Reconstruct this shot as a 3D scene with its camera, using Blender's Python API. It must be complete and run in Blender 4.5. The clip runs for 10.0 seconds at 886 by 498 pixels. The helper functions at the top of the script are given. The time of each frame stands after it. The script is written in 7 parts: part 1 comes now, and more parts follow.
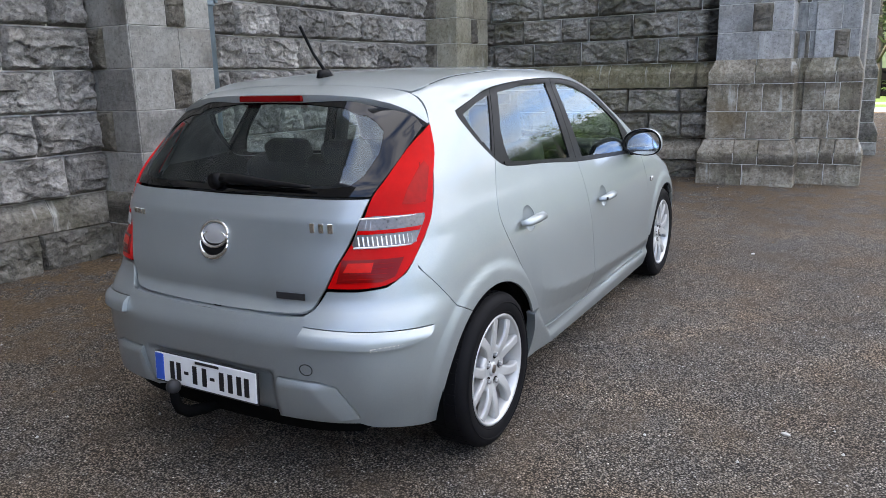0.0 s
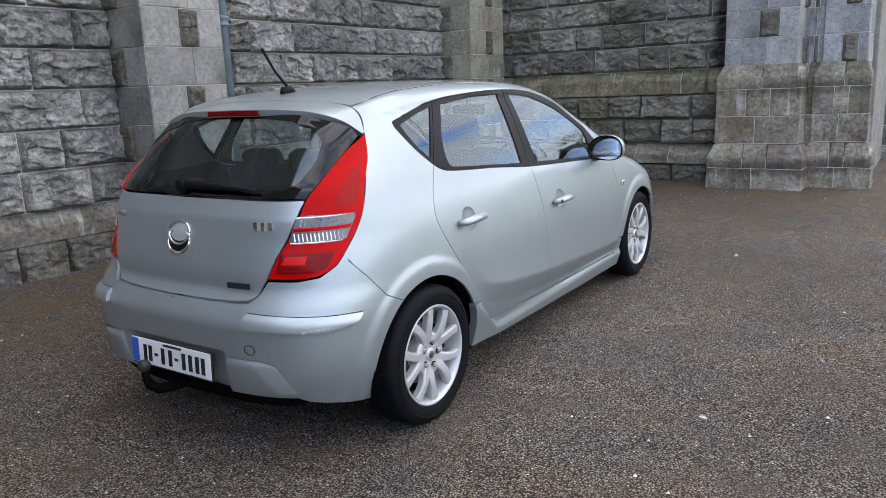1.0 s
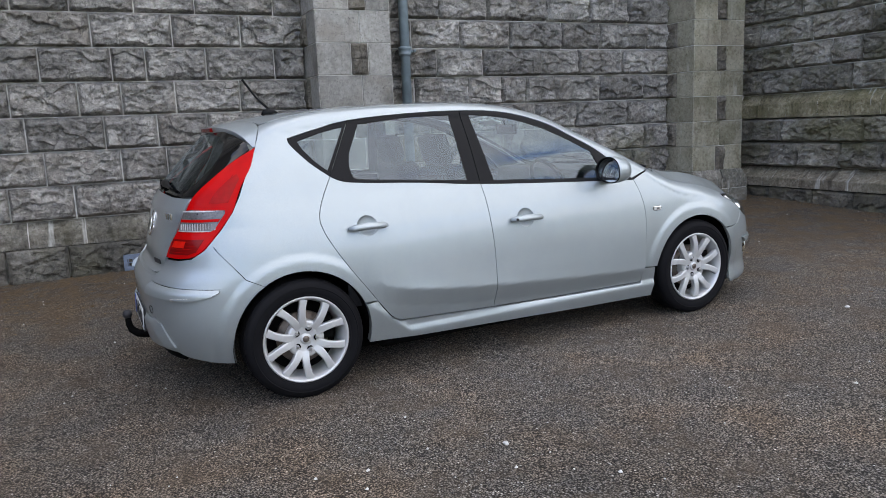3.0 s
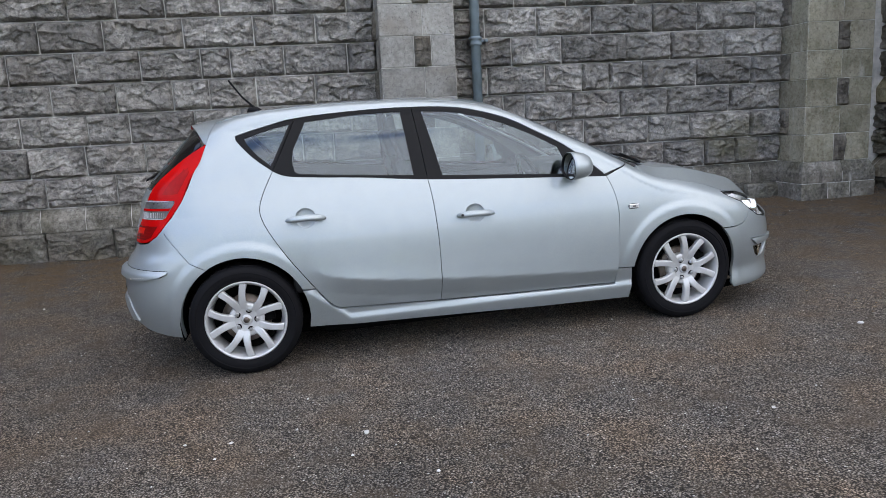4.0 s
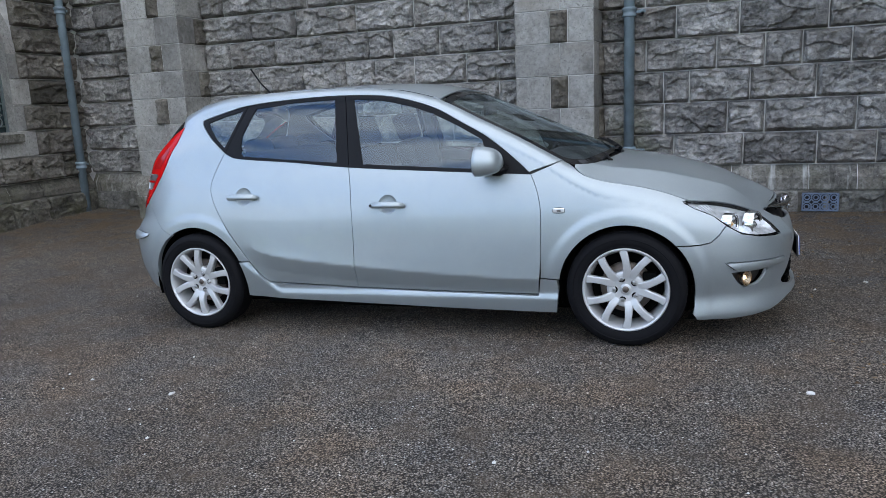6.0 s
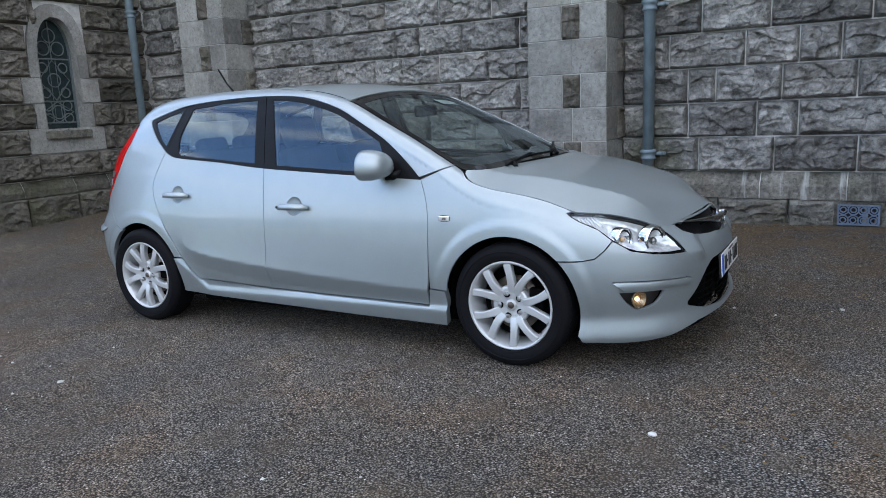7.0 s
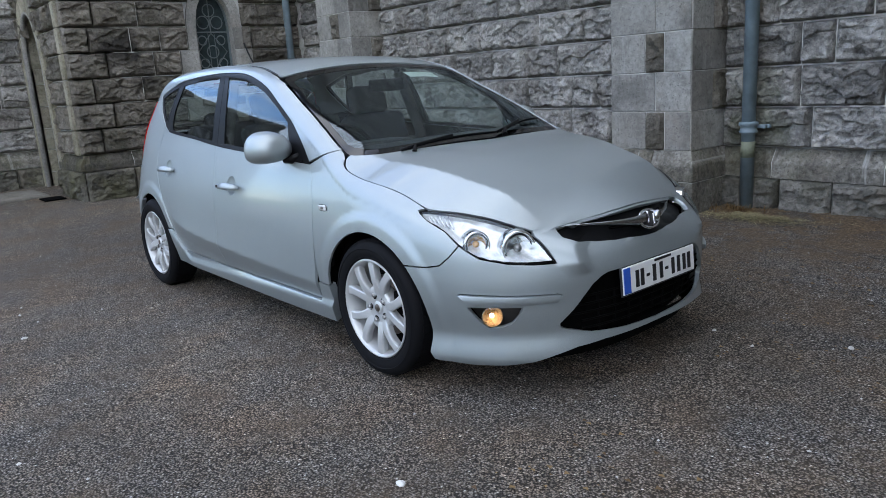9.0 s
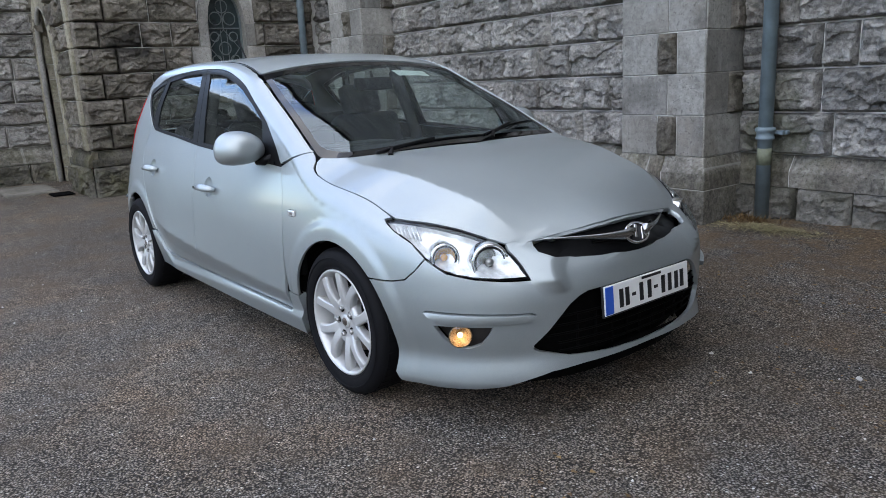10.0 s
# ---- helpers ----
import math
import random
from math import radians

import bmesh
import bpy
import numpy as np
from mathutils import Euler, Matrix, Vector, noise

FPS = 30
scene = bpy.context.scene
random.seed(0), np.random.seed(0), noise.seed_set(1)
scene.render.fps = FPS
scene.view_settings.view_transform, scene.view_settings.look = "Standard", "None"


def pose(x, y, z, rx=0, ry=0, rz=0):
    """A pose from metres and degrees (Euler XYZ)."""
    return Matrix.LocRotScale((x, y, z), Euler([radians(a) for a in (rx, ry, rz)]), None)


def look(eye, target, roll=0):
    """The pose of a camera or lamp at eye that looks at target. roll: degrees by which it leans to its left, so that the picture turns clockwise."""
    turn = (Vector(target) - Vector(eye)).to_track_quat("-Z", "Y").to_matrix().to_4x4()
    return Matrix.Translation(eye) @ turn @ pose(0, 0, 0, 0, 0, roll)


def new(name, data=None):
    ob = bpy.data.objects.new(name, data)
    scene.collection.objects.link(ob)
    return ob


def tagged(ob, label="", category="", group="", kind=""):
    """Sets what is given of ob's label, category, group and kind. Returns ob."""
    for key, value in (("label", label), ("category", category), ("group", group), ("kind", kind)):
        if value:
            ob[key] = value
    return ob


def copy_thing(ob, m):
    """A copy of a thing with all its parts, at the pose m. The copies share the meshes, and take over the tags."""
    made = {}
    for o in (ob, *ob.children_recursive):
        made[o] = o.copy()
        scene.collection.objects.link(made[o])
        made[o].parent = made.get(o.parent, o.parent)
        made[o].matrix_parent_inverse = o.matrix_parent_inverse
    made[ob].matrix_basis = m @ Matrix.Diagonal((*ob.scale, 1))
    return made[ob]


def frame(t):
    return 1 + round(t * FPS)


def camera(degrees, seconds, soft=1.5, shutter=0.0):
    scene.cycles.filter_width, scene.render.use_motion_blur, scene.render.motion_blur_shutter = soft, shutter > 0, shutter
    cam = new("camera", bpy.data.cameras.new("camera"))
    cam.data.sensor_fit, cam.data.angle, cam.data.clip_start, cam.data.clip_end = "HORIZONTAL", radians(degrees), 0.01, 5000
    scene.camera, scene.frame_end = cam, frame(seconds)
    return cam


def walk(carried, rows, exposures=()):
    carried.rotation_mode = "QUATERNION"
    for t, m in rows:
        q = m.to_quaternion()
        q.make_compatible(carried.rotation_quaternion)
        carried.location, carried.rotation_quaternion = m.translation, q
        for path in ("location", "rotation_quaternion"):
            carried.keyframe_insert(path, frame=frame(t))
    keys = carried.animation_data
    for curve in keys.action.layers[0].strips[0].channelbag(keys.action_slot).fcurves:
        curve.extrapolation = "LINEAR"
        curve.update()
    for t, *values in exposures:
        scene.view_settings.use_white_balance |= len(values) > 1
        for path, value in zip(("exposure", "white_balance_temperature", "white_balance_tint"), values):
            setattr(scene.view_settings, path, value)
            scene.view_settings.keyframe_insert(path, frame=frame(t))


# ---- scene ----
cam = camera(62.2, 10.0, soft=0.65)
PATH = [
    (0, (-3.799, -2.029, 1.413), (-2.11, -1.057, 0.962), -1.4),
    (0.5, (-3.855, -2.212, 1.416), (-2.184, -1.207, 0.969), -1.6),
    (1, (-3.825, -2.599, 1.421), (-2.205, -1.505, 0.996), -2.4),
    (1.5, (-3.627, -3.059, 1.423), (-2.117, -1.813, 1.016), -3.0),
    (2, (-3.274, -3.497, 1.427), (-1.928, -2.069, 1.039), -3.3),
    (2.5, (-2.848, -3.989, 1.386), (-1.702, -2.389, 1.027), -3.2),
    (2.7, (-2.634, -4.149, 1.349), (-1.595, -2.477, 1.001), -2.8),
    (3.8, (-1.24, -4.886, 1.323), (-0.791, -2.966, 0.988), -2.7),
    (4, (-0.977, -4.932, 1.343), (-0.61, -2.998, 0.988), -3.0),
    (4.5, (-0.322, -5.07, 1.34), (-0.237, -3.106, 0.974), -3.6),
    (5, (0.349, -5.038, 1.323), (0.194, -3.079, 0.948), -1.2),
    (5.2, (0.612, -5.004, 1.339), (0.342, -3.058, 0.961), -1.9),
    (6.3, (2.031, -4.482, 1.337), (1.265, -2.675, 0.949), -2.6),
    (6.5, (2.282, -4.36, 1.314), (1.436, -2.588, 0.933), -2.7),
    (7, (2.769, -4.006, 1.311), (1.794, -2.303, 0.927), -2.5),
    (7.5, (3.155, -3.613, 1.33), (2.037, -2.012, 0.895), -2.7),
    (8, (3.5, -3.249, 1.331), (2.225, -1.777, 0.876), -3.3),
    (8.5, (3.706, -2.888, 1.328), (2.307, -1.535, 0.869), -3.6),
    (9, (3.889, -2.593, 1.315), (2.4, -1.34, 0.856), -3.6),
    (9.5, (3.966, -2.404, 1.313), (2.434, -1.202, 0.857), -3.0),
    (10, (3.859, -2.278, 1.3), (2.324, -1.08, 0.844), -2.9),
]
walk(cam, [(t, look(eye, target, roll)) for t, eye, target, roll in PATH], [(0.0, 2.94, 7700, 18), (2.5, 2.69, 7680, 18), (4.5, 2.65, 7560, 18), (5.2, 2.63, 7330, 17), (6.5, 2.60, 6900, 14), (8.5, 2.63, 6900, 14), (9.5, 2.70, 7050, 15), (10.0, 2.77, 7250, 16)])

# ---- world, sun ----
SUN_AZ, SUN_EL = 137.0, 31.0
world = bpy.data.worlds.new("world")
scene.world = world
world.use_nodes = True
wn, wl = world.node_tree.nodes, world.node_tree.links
wn.clear()
w_out, w_bg, w_sky = wn.new("ShaderNodeOutputWorld"), wn.new("ShaderNodeBackground"), wn.new("ShaderNodeTexSky")
w_sky.sky_type, w_sky.sun_disc = "NISHITA", False
w_sky.sun_elevation, w_sky.sun_rotation = radians(SUN_EL), radians(90 - SUN_AZ)
w_sky.air_density, w_sky.dust_density = 1.0, 0.2
w_co, w_map, w_n1, w_ramp, w_mix = (wn.new("ShaderNodeTexCoord"), wn.new("ShaderNodeMapping"), wn.new("ShaderNodeTexNoise"),
                                    wn.new("ShaderNodeValToRGB"), wn.new("ShaderNodeMix"))
w_map.inputs["Scale"].default_value = (1.0, 1.0, 6.5)
w_n1.inputs["Scale"].default_value, w_n1.inputs["Detail"].default_value, w_n1.inputs["Roughness"].default_value = 2.1, 7.0, 0.55
w_ramp.color_ramp.elements[0].position, w_ramp.color_ramp.elements[1].position = 0.462, 0.632
w_mix.data_type = "RGBA"
w_mix.inputs["B"].default_value = (2.9, 3.35, 4.0, 1)
wl.new(w_co.outputs["Generated"], w_map.inputs["Vector"])
wl.new(w_map.outputs["Vector"], w_n1.inputs["Vector"])
# the clouds thicken overhead and towards the south-east, and break up towards the west
w_dot, w_add = wn.new("ShaderNodeVectorMath"), wn.new("ShaderNodeMath")
w_dot.operation, w_add.operation = "DOT_PRODUCT", "ADD"
w_dot.inputs[1].default_value = (0.10, -0.04, 0.13)
wl.new(w_co.outputs["Generated"], w_dot.inputs[0])
wl.new(w_dot.outputs["Value"], w_add.inputs[0])
wl.new(w_n1.outputs["Fac"], w_add.inputs[1])
wl.new(w_add.outputs[0], w_ramp.inputs["Fac"])
wl.new(w_ramp.outputs["Color"], w_mix.inputs["Factor"])
w_deep = wn.new("ShaderNodeMix")
w_deep.data_type, w_deep.blend_type = "RGBA", "MULTIPLY"
w_deep.inputs["Factor"].default_value = 1.0
w_deep.inputs["B"].default_value = (0.46, 0.58, 0.74, 1)
wl.new(w_sky.outputs["Color"], w_deep.inputs["A"])
wl.new(w_deep.outputs["Result"], w_mix.inputs["A"])
wl.new(w_mix.outputs["Result"], w_bg.inputs["Color"])
wl.new(w_bg.outputs["Background"], w_out.inputs["Surface"])
w_bg.inputs["Strength"].default_value = 0.14
sun = new("sun", bpy.data.lights.new("sun", "SUN"))
sun.data.energy, sun.data.angle, sun.data.color = 3.0, radians(0.6), (1.0, 0.96, 0.9)
sun.matrix_world = look((20 * math.cos(radians(SUN_AZ)), 20 * math.sin(radians(SUN_AZ)), 20 * math.tan(radians(SUN_EL))), (0, 0, 0))

# ---- materials ----


class Nodes:
    """Short hand for a node tree."""

    def __init__(self, name):
        self.mat = bpy.data.materials.new(name)
        self.mat.use_nodes = True
        self.n, self.l = self.mat.node_tree.nodes, self.mat.node_tree.links
        self.bsdf = self.n["Principled BSDF"]
        self.out = self.n["Material Output"]
        self.co = None

    def put(self, kind, ins=(), operation="", data_type="", blend_type="", feature=""):
        node = self.n.new("ShaderNode" + kind)
        if data_type:
            node.data_type = data_type
        if operation:
            node.operation = operation
        if blend_type:
            node.blend_type = blend_type
        if feature:
            node.feature = feature
        for k, v in dict(ins).items():
            self.set(node, k, v)
        return node

    def set(self, node, key, v):
        sock = node.inputs[key]
        if isinstance(v, bpy.types.NodeSocket):
            self.l.new(v, sock)
        elif isinstance(v, bpy.types.Node):
            self.l.new(v.outputs[0], sock)
        else:
            sock.default_value = v

    def where(self):
        """Object coordinates, shifted by a random step for each object."""
        if self.co is None:
            tc, info = self.put("TexCoord"), self.put("ObjectInfo")
            mul = self.put("Math", {0: info.outputs["Random"], 1: 37.0}, operation="MULTIPLY")
            self.rand = info.outputs["Random"]
            self.co = self.put("VectorMath", {0: tc.outputs["Object"], 1: mul.outputs[0]}, operation="ADD").outputs[0]
        return self.co

    def noise(self, scale, detail=4.0, rough=0.55, co=None):
        return self.put("TexNoise", {"Vector": co or self.where(), "Scale": scale, "Detail": detail, "Roughness": rough}).outputs["Fac"]

    def ramp(self, fac, *stops):
        r = self.put("ValToRGB", {"Fac": fac})
        e = r.color_ramp.elements
        while len(e) < len(stops):
            e.new(0.5)
        for k, (p, c) in zip(e, stops):
            k.position, k.color = p, (*c, 1) if len(c) == 3 else c
        return r.outputs["Color"]

    def mix(self, fac, a, b, blend="MIX"):
        m = self.put("Mix", data_type="RGBA", blend_type=blend)
        self.set(m, "Factor", fac)
        for key, v in (("A", a), ("B", b)):
            self.set(m, key, (*v, 1) if isinstance(v, tuple) and len(v) == 3 else v)
        return m.outputs["Result"]

    def math(self, op, a, b):
        return self.put("Math", {0: a, 1: b}, operation=op).outputs[0]

    def bump(self, height, strength=0.4, distance=0.01, normal=None):
        b = self.put("Bump", {"Height": height, "Strength": strength, "Distance": distance})
        if normal is not None:
            self.set(b, "Normal", normal)
        return b.outputs["Normal"]

    def done(self, color=None, rough=None, metal=None, normal=None, **more):
        names = {"Base Color": color, "Roughness": rough, "Metallic": metal, "Normal": normal, **{k.replace("_", " "): v for k, v in more.items()}}
        for k, v in names.items():
            if v is not None:
                self.set(self.bsdf, k, (*v, 1) if isinstance(v, tuple) and len(v) == 3 else v)
        return self.mat


def grey(v):
    return (v, v, v)


def plain(name, color, rough=0.5, metal=0.0, grain=0.06, scale=30.0, **more):
    """A nearly plain surface with slight wear in colour and gloss."""
    m = Nodes(name)
    f = m.noise(scale, 5.0)
    g = m.noise(scale * 0.15, 3.0)
    h = m.math("ADD", m.math("MULTIPLY", f, 0.5), m.math("MULTIPLY", g, 0.5))
    lo, hi = tuple(c * (1 - grain) for c in color), tuple(min(1, c * (1 + grain)) for c in color)
    r = m.put("MapRange", {"Value": h, "From Min": 0.3, "From Max": 0.7, "To Min": rough * 0.85, "To Max": min(1, rough * 1.15)}).outputs[0]
    return m.done(m.ramp(h, (0.35, lo), (0.65, hi)), r, metal, **more)


def stone(name, dark, mid, light, relief, warm=(0.24, 0.20, 0.16), moss=0.0, pits=0.5, spread=0.55, rift_shade=0.10, streaks=0.0, patches=()):
    """Grey limestone: tone differs from stone to stone; blotches, streaks of grime, lichen specks, crevice shade put
    into the colour.
    """
    m = Nodes(name)
    co = m.where()
    big, fine, speck = m.noise(3.0, 6.0, 0.62), m.noise(26.0, 8.0, 0.68), m.noise(140.0, 3.0, 0.6)
    tone = m.math("ADD", m.math("MULTIPLY", big, 0.5), m.math("MULTIPLY", fine, 0.5))
    base = m.ramp(tone, (0.37, dark), (0.5, mid), (0.63, light))
    per = m.ramp(m.rand, (0.0, grey(1 - spread * 0.55)), (0.45, grey(1.0)), (0.8, grey(1 + spread * 0.25)), (1.0, grey(1 + spread * 0.4)))
    col = m.mix(1.0, base, per, "MULTIPLY")
    hue = m.math("FRACT", m.math("MULTIPLY", m.rand, 7.31), 0.0)
    col = m.mix(m.math("MULTIPLY", m.ramp(m.noise(2.2, 5.0, 0.6), (0.48, grey(0)), (0.68, grey(1))), m.math("MULTIPLY", hue, 0.55)), col, warm)
    col = m.mix(m.ramp(speck, (0.66, grey(0)), (0.74, grey(0.45))), col, (0.55, 0.56, 0.54))
    col = m.mix(m.ramp(m.noise(1.3, 7.0, 0.7), (0.56, grey(0)), (0.72, grey(0.62))), col, tuple(c * 0.45 for c in dark))
    if moss:
        col = m.mix(m.math("MULTIPLY", m.ramp(m.noise(2.6, 6.0, 0.65), (0.45, grey(0)), (0.66, grey(1))), moss), col, (0.12, 0.115, 0.055))
    # shade of the cracks, painted dark along the same lines as the bump
    rift_noise = m.put("TexNoise", {"Vector": co, "Scale": 6.5, "Detail": 9.0, "Roughness": 0.62, "Distortion": 0.9}).outputs["Fac"]
    rift = m.math("ABSOLUTE", m.math("SUBTRACT", rift_noise, 0.5), 0.0)
    col = m.mix(1.0, col, m.ramp(rift, (0.0, grey(1 - rift_shade)), (0.022, grey(1.0))), "MULTIPLY")
    # pale and dark crust; its dark part also paints shade of small crevices
    crust_shade = m.noise(48.0, 6.0, 0.7)
    col = m.mix(m.ramp(crust_shade, (0.56, grey(0)), (0.64, grey(0.62))), col, tuple(c * 0.42 for c in dark))
    col = m.mix(m.ramp(crust_shade, (0.30, grey(0.45)), (0.38, grey(0))), col, tuple(min(0.7, c * 1.3) for c in light))
    vor = m.put("TexVoronoi", {"Vector": co, "Scale": 16.0, "Randomness": 1.0}, feature="F1")
    if streaks:
        xyz = m.put("SeparateXYZ", {0: co})
        flat = m.put("CombineXYZ", {0: xyz.outputs["X"], 1: 0.0, 2: m.math("MULTIPLY", xyz.outputs["Z"], 0.16)})
        run = m.noise(7.0, 5.0, 0.6, flat.outputs[0])
        col = m.mix(m.math("MULTIPLY", m.ramp(run, (0.60, grey(0)), (0.70, grey(1))), streaks), col, (0.60, 0.60, 0.56))
        col = m.mix(m.math("MULTIPLY", m.ramp(run, (0.30, grey(1)), (0.42, grey(0))), streaks), col, tuple(c * 0.4 for c in dark))
    # moss, stains and dark patches that spread over several stones: (middle, reach, colour, strength)
    for middle, reach, tint, amount in patches:
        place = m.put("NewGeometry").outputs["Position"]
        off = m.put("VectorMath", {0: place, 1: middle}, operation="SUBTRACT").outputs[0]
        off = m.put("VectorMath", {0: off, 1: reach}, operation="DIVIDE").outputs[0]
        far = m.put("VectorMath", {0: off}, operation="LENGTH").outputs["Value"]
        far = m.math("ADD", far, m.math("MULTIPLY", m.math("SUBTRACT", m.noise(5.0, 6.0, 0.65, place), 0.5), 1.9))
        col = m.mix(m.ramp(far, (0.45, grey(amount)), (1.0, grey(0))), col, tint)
    height = m.math("ADD", m.math("MULTIPLY", m.math("MINIMUM", rift, 0.06), 9.0), m.math("MULTIPLY", fine, 1.0))
    height = m.math("ADD", height, m.math("MULTIPLY", m.math("MULTIPLY", vor.outputs["Distance"], big), pits))
    n = m.bump(height, relief, 0.017)
    n = m.bump(m.math("ADD", speck, crust_shade), 0.75, 0.005, n)
    return m.done(col, 0.9, 0.0, n, Specular_IOR_Level=0.25)


STONE_ROCK = stone("rock_faced_limestone", (0.125, 0.119, 0.110), (0.296, 0.282, 0.260), (0.50, 0.476, 0.436), 1.0, rift_shade=0.32,
                   patches=(((1.05, 3.1, 0.55), (0.35, 0.5, 0.75), (0.085, 0.092, 0.045), 0.6), ((-3.3, 3.2, 2.3), (0.7, 0.5, 0.25), (0.10, 0.095, 0.085), 0.5), ((2.9, 3.1, 1.9), (0.6, 0.5, 0.3), (0.11, 0.10, 0.085), 0.45), ((4.1, 3.0, 0.9), (0.5, 0.5, 0.3), (0.13, 0.125, 0.06), 0.45)))
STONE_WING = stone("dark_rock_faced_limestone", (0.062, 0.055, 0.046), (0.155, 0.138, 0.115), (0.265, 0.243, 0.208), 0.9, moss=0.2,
                   patches=(((-6.1, 0.65, 1.9), (0.5, 0.34, 0.34), (0.020, 0.018, 0.016), 0.85), ((-6.1, 0.9, 1.55), (0.5, 0.22, 0.3), (0.028, 0.025, 0.022), 0.6), ((-6.1, 2.8, 1.6), (0.5, 0.5, 0.3), (0.035, 0.032, 0.028), 0.4)))
# the first patch is a near-black upright strip in the corner beside the buttress
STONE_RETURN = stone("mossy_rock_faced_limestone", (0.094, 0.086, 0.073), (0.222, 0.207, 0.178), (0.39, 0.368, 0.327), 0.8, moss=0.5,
                     patches=(((6.0, -0.32, 1.8), (0.5, 0.17, 1.6), (0.020, 0.019, 0.017), 0.9), ((6.0, 1.4, 1.05), (0.5, 0.8, 0.28), (0.085, 0.08, 0.025), 0.55), ((6.0, 0.8, 2.2), (0.5, 0.5, 0.25), (0.04, 0.038, 0.034), 0.5)))
STONE_CUT = stone("dressed_limestone", (0.19, 0.182, 0.165), (0.295, 0.284, 0.258), (0.39, 0.376, 0.342), 0.3, pits=0.15, spread=0.6, rift_shade=0.15, streaks=0.22)
STONE_TAN = stone("tan_dressed_limestone", (0.15, 0.135, 0.095), (0.28, 0.258, 0.195), (0.38, 0.355, 0.28), 0.3, pits=0.15, spread=0.4, rift_shade=0.15, moss=0.3, streaks=0.25)
STONE_PALE = stone("pale_dressed_limestone", (0.165, 0.163, 0.157), (0.30, 0.298, 0.290), (0.41, 0.405, 0.39), 0.3, pits=0.15, spread=0.6, rift_shade=0.12, streaks=0.3)
STONE_LEDGE = stone("weathered_plinth_limestone", (0.058, 0.054, 0.045), (0.185, 0.173, 0.148), (0.36, 0.343, 0.304), 0.4, moss=0.35, pits=0.2, spread=0.5, rift_shade=0.25, streaks=0.75)
STONE_SOIL = stone("tan_weathered_limestone", (0.082, 0.068, 0.050), (0.228, 0.196, 0.150), (0.42, 0.382, 0.315), 0.4, moss=0.3, pits=0.2, spread=0.5, rift_shade=0.25, streaks=0.7,
                   patches=(((5.75, -1.1, 1.27), (0.8, 1.3, 0.11), (0.050, 0.040, 0.026), 0.6), ((5.7, -1.1, 0.36), (0.9, 1.4, 0.13), (0.046, 0.037, 0.026), 0.65), ((5.7, -0.6, 0.85), (0.5, 0.25, 0.3), (0.16, 0.115, 0.06), 0.6)))
STONE_MOSSY = stone("mossy_plinth_limestone", (0.070, 0.058, 0.036), (0.215, 0.188, 0.115), (0.40, 0.365, 0.27), 0.4, moss=0.8, pits=0.2, spread=0.4, rift_shade=0.25, streaks=0.75)
STONE_BASE = stone("rough_grey_footing", (0.075, 0.072, 0.063), (0.17, 0.162, 0.142), (0.28, 0.268, 0.235), 0.9, moss=0.3)
STONE_FOOT = stone("damp_foundation_rubble", (0.035, 0.033, 0.028), (0.098, 0.091, 0.075), (0.20, 0.187, 0.155), 0.9, moss=0.5)
MORTAR = plain("lime_mortar", (0.54, 0.526, 0.49), 0.95, grain=0.35, scale=14)


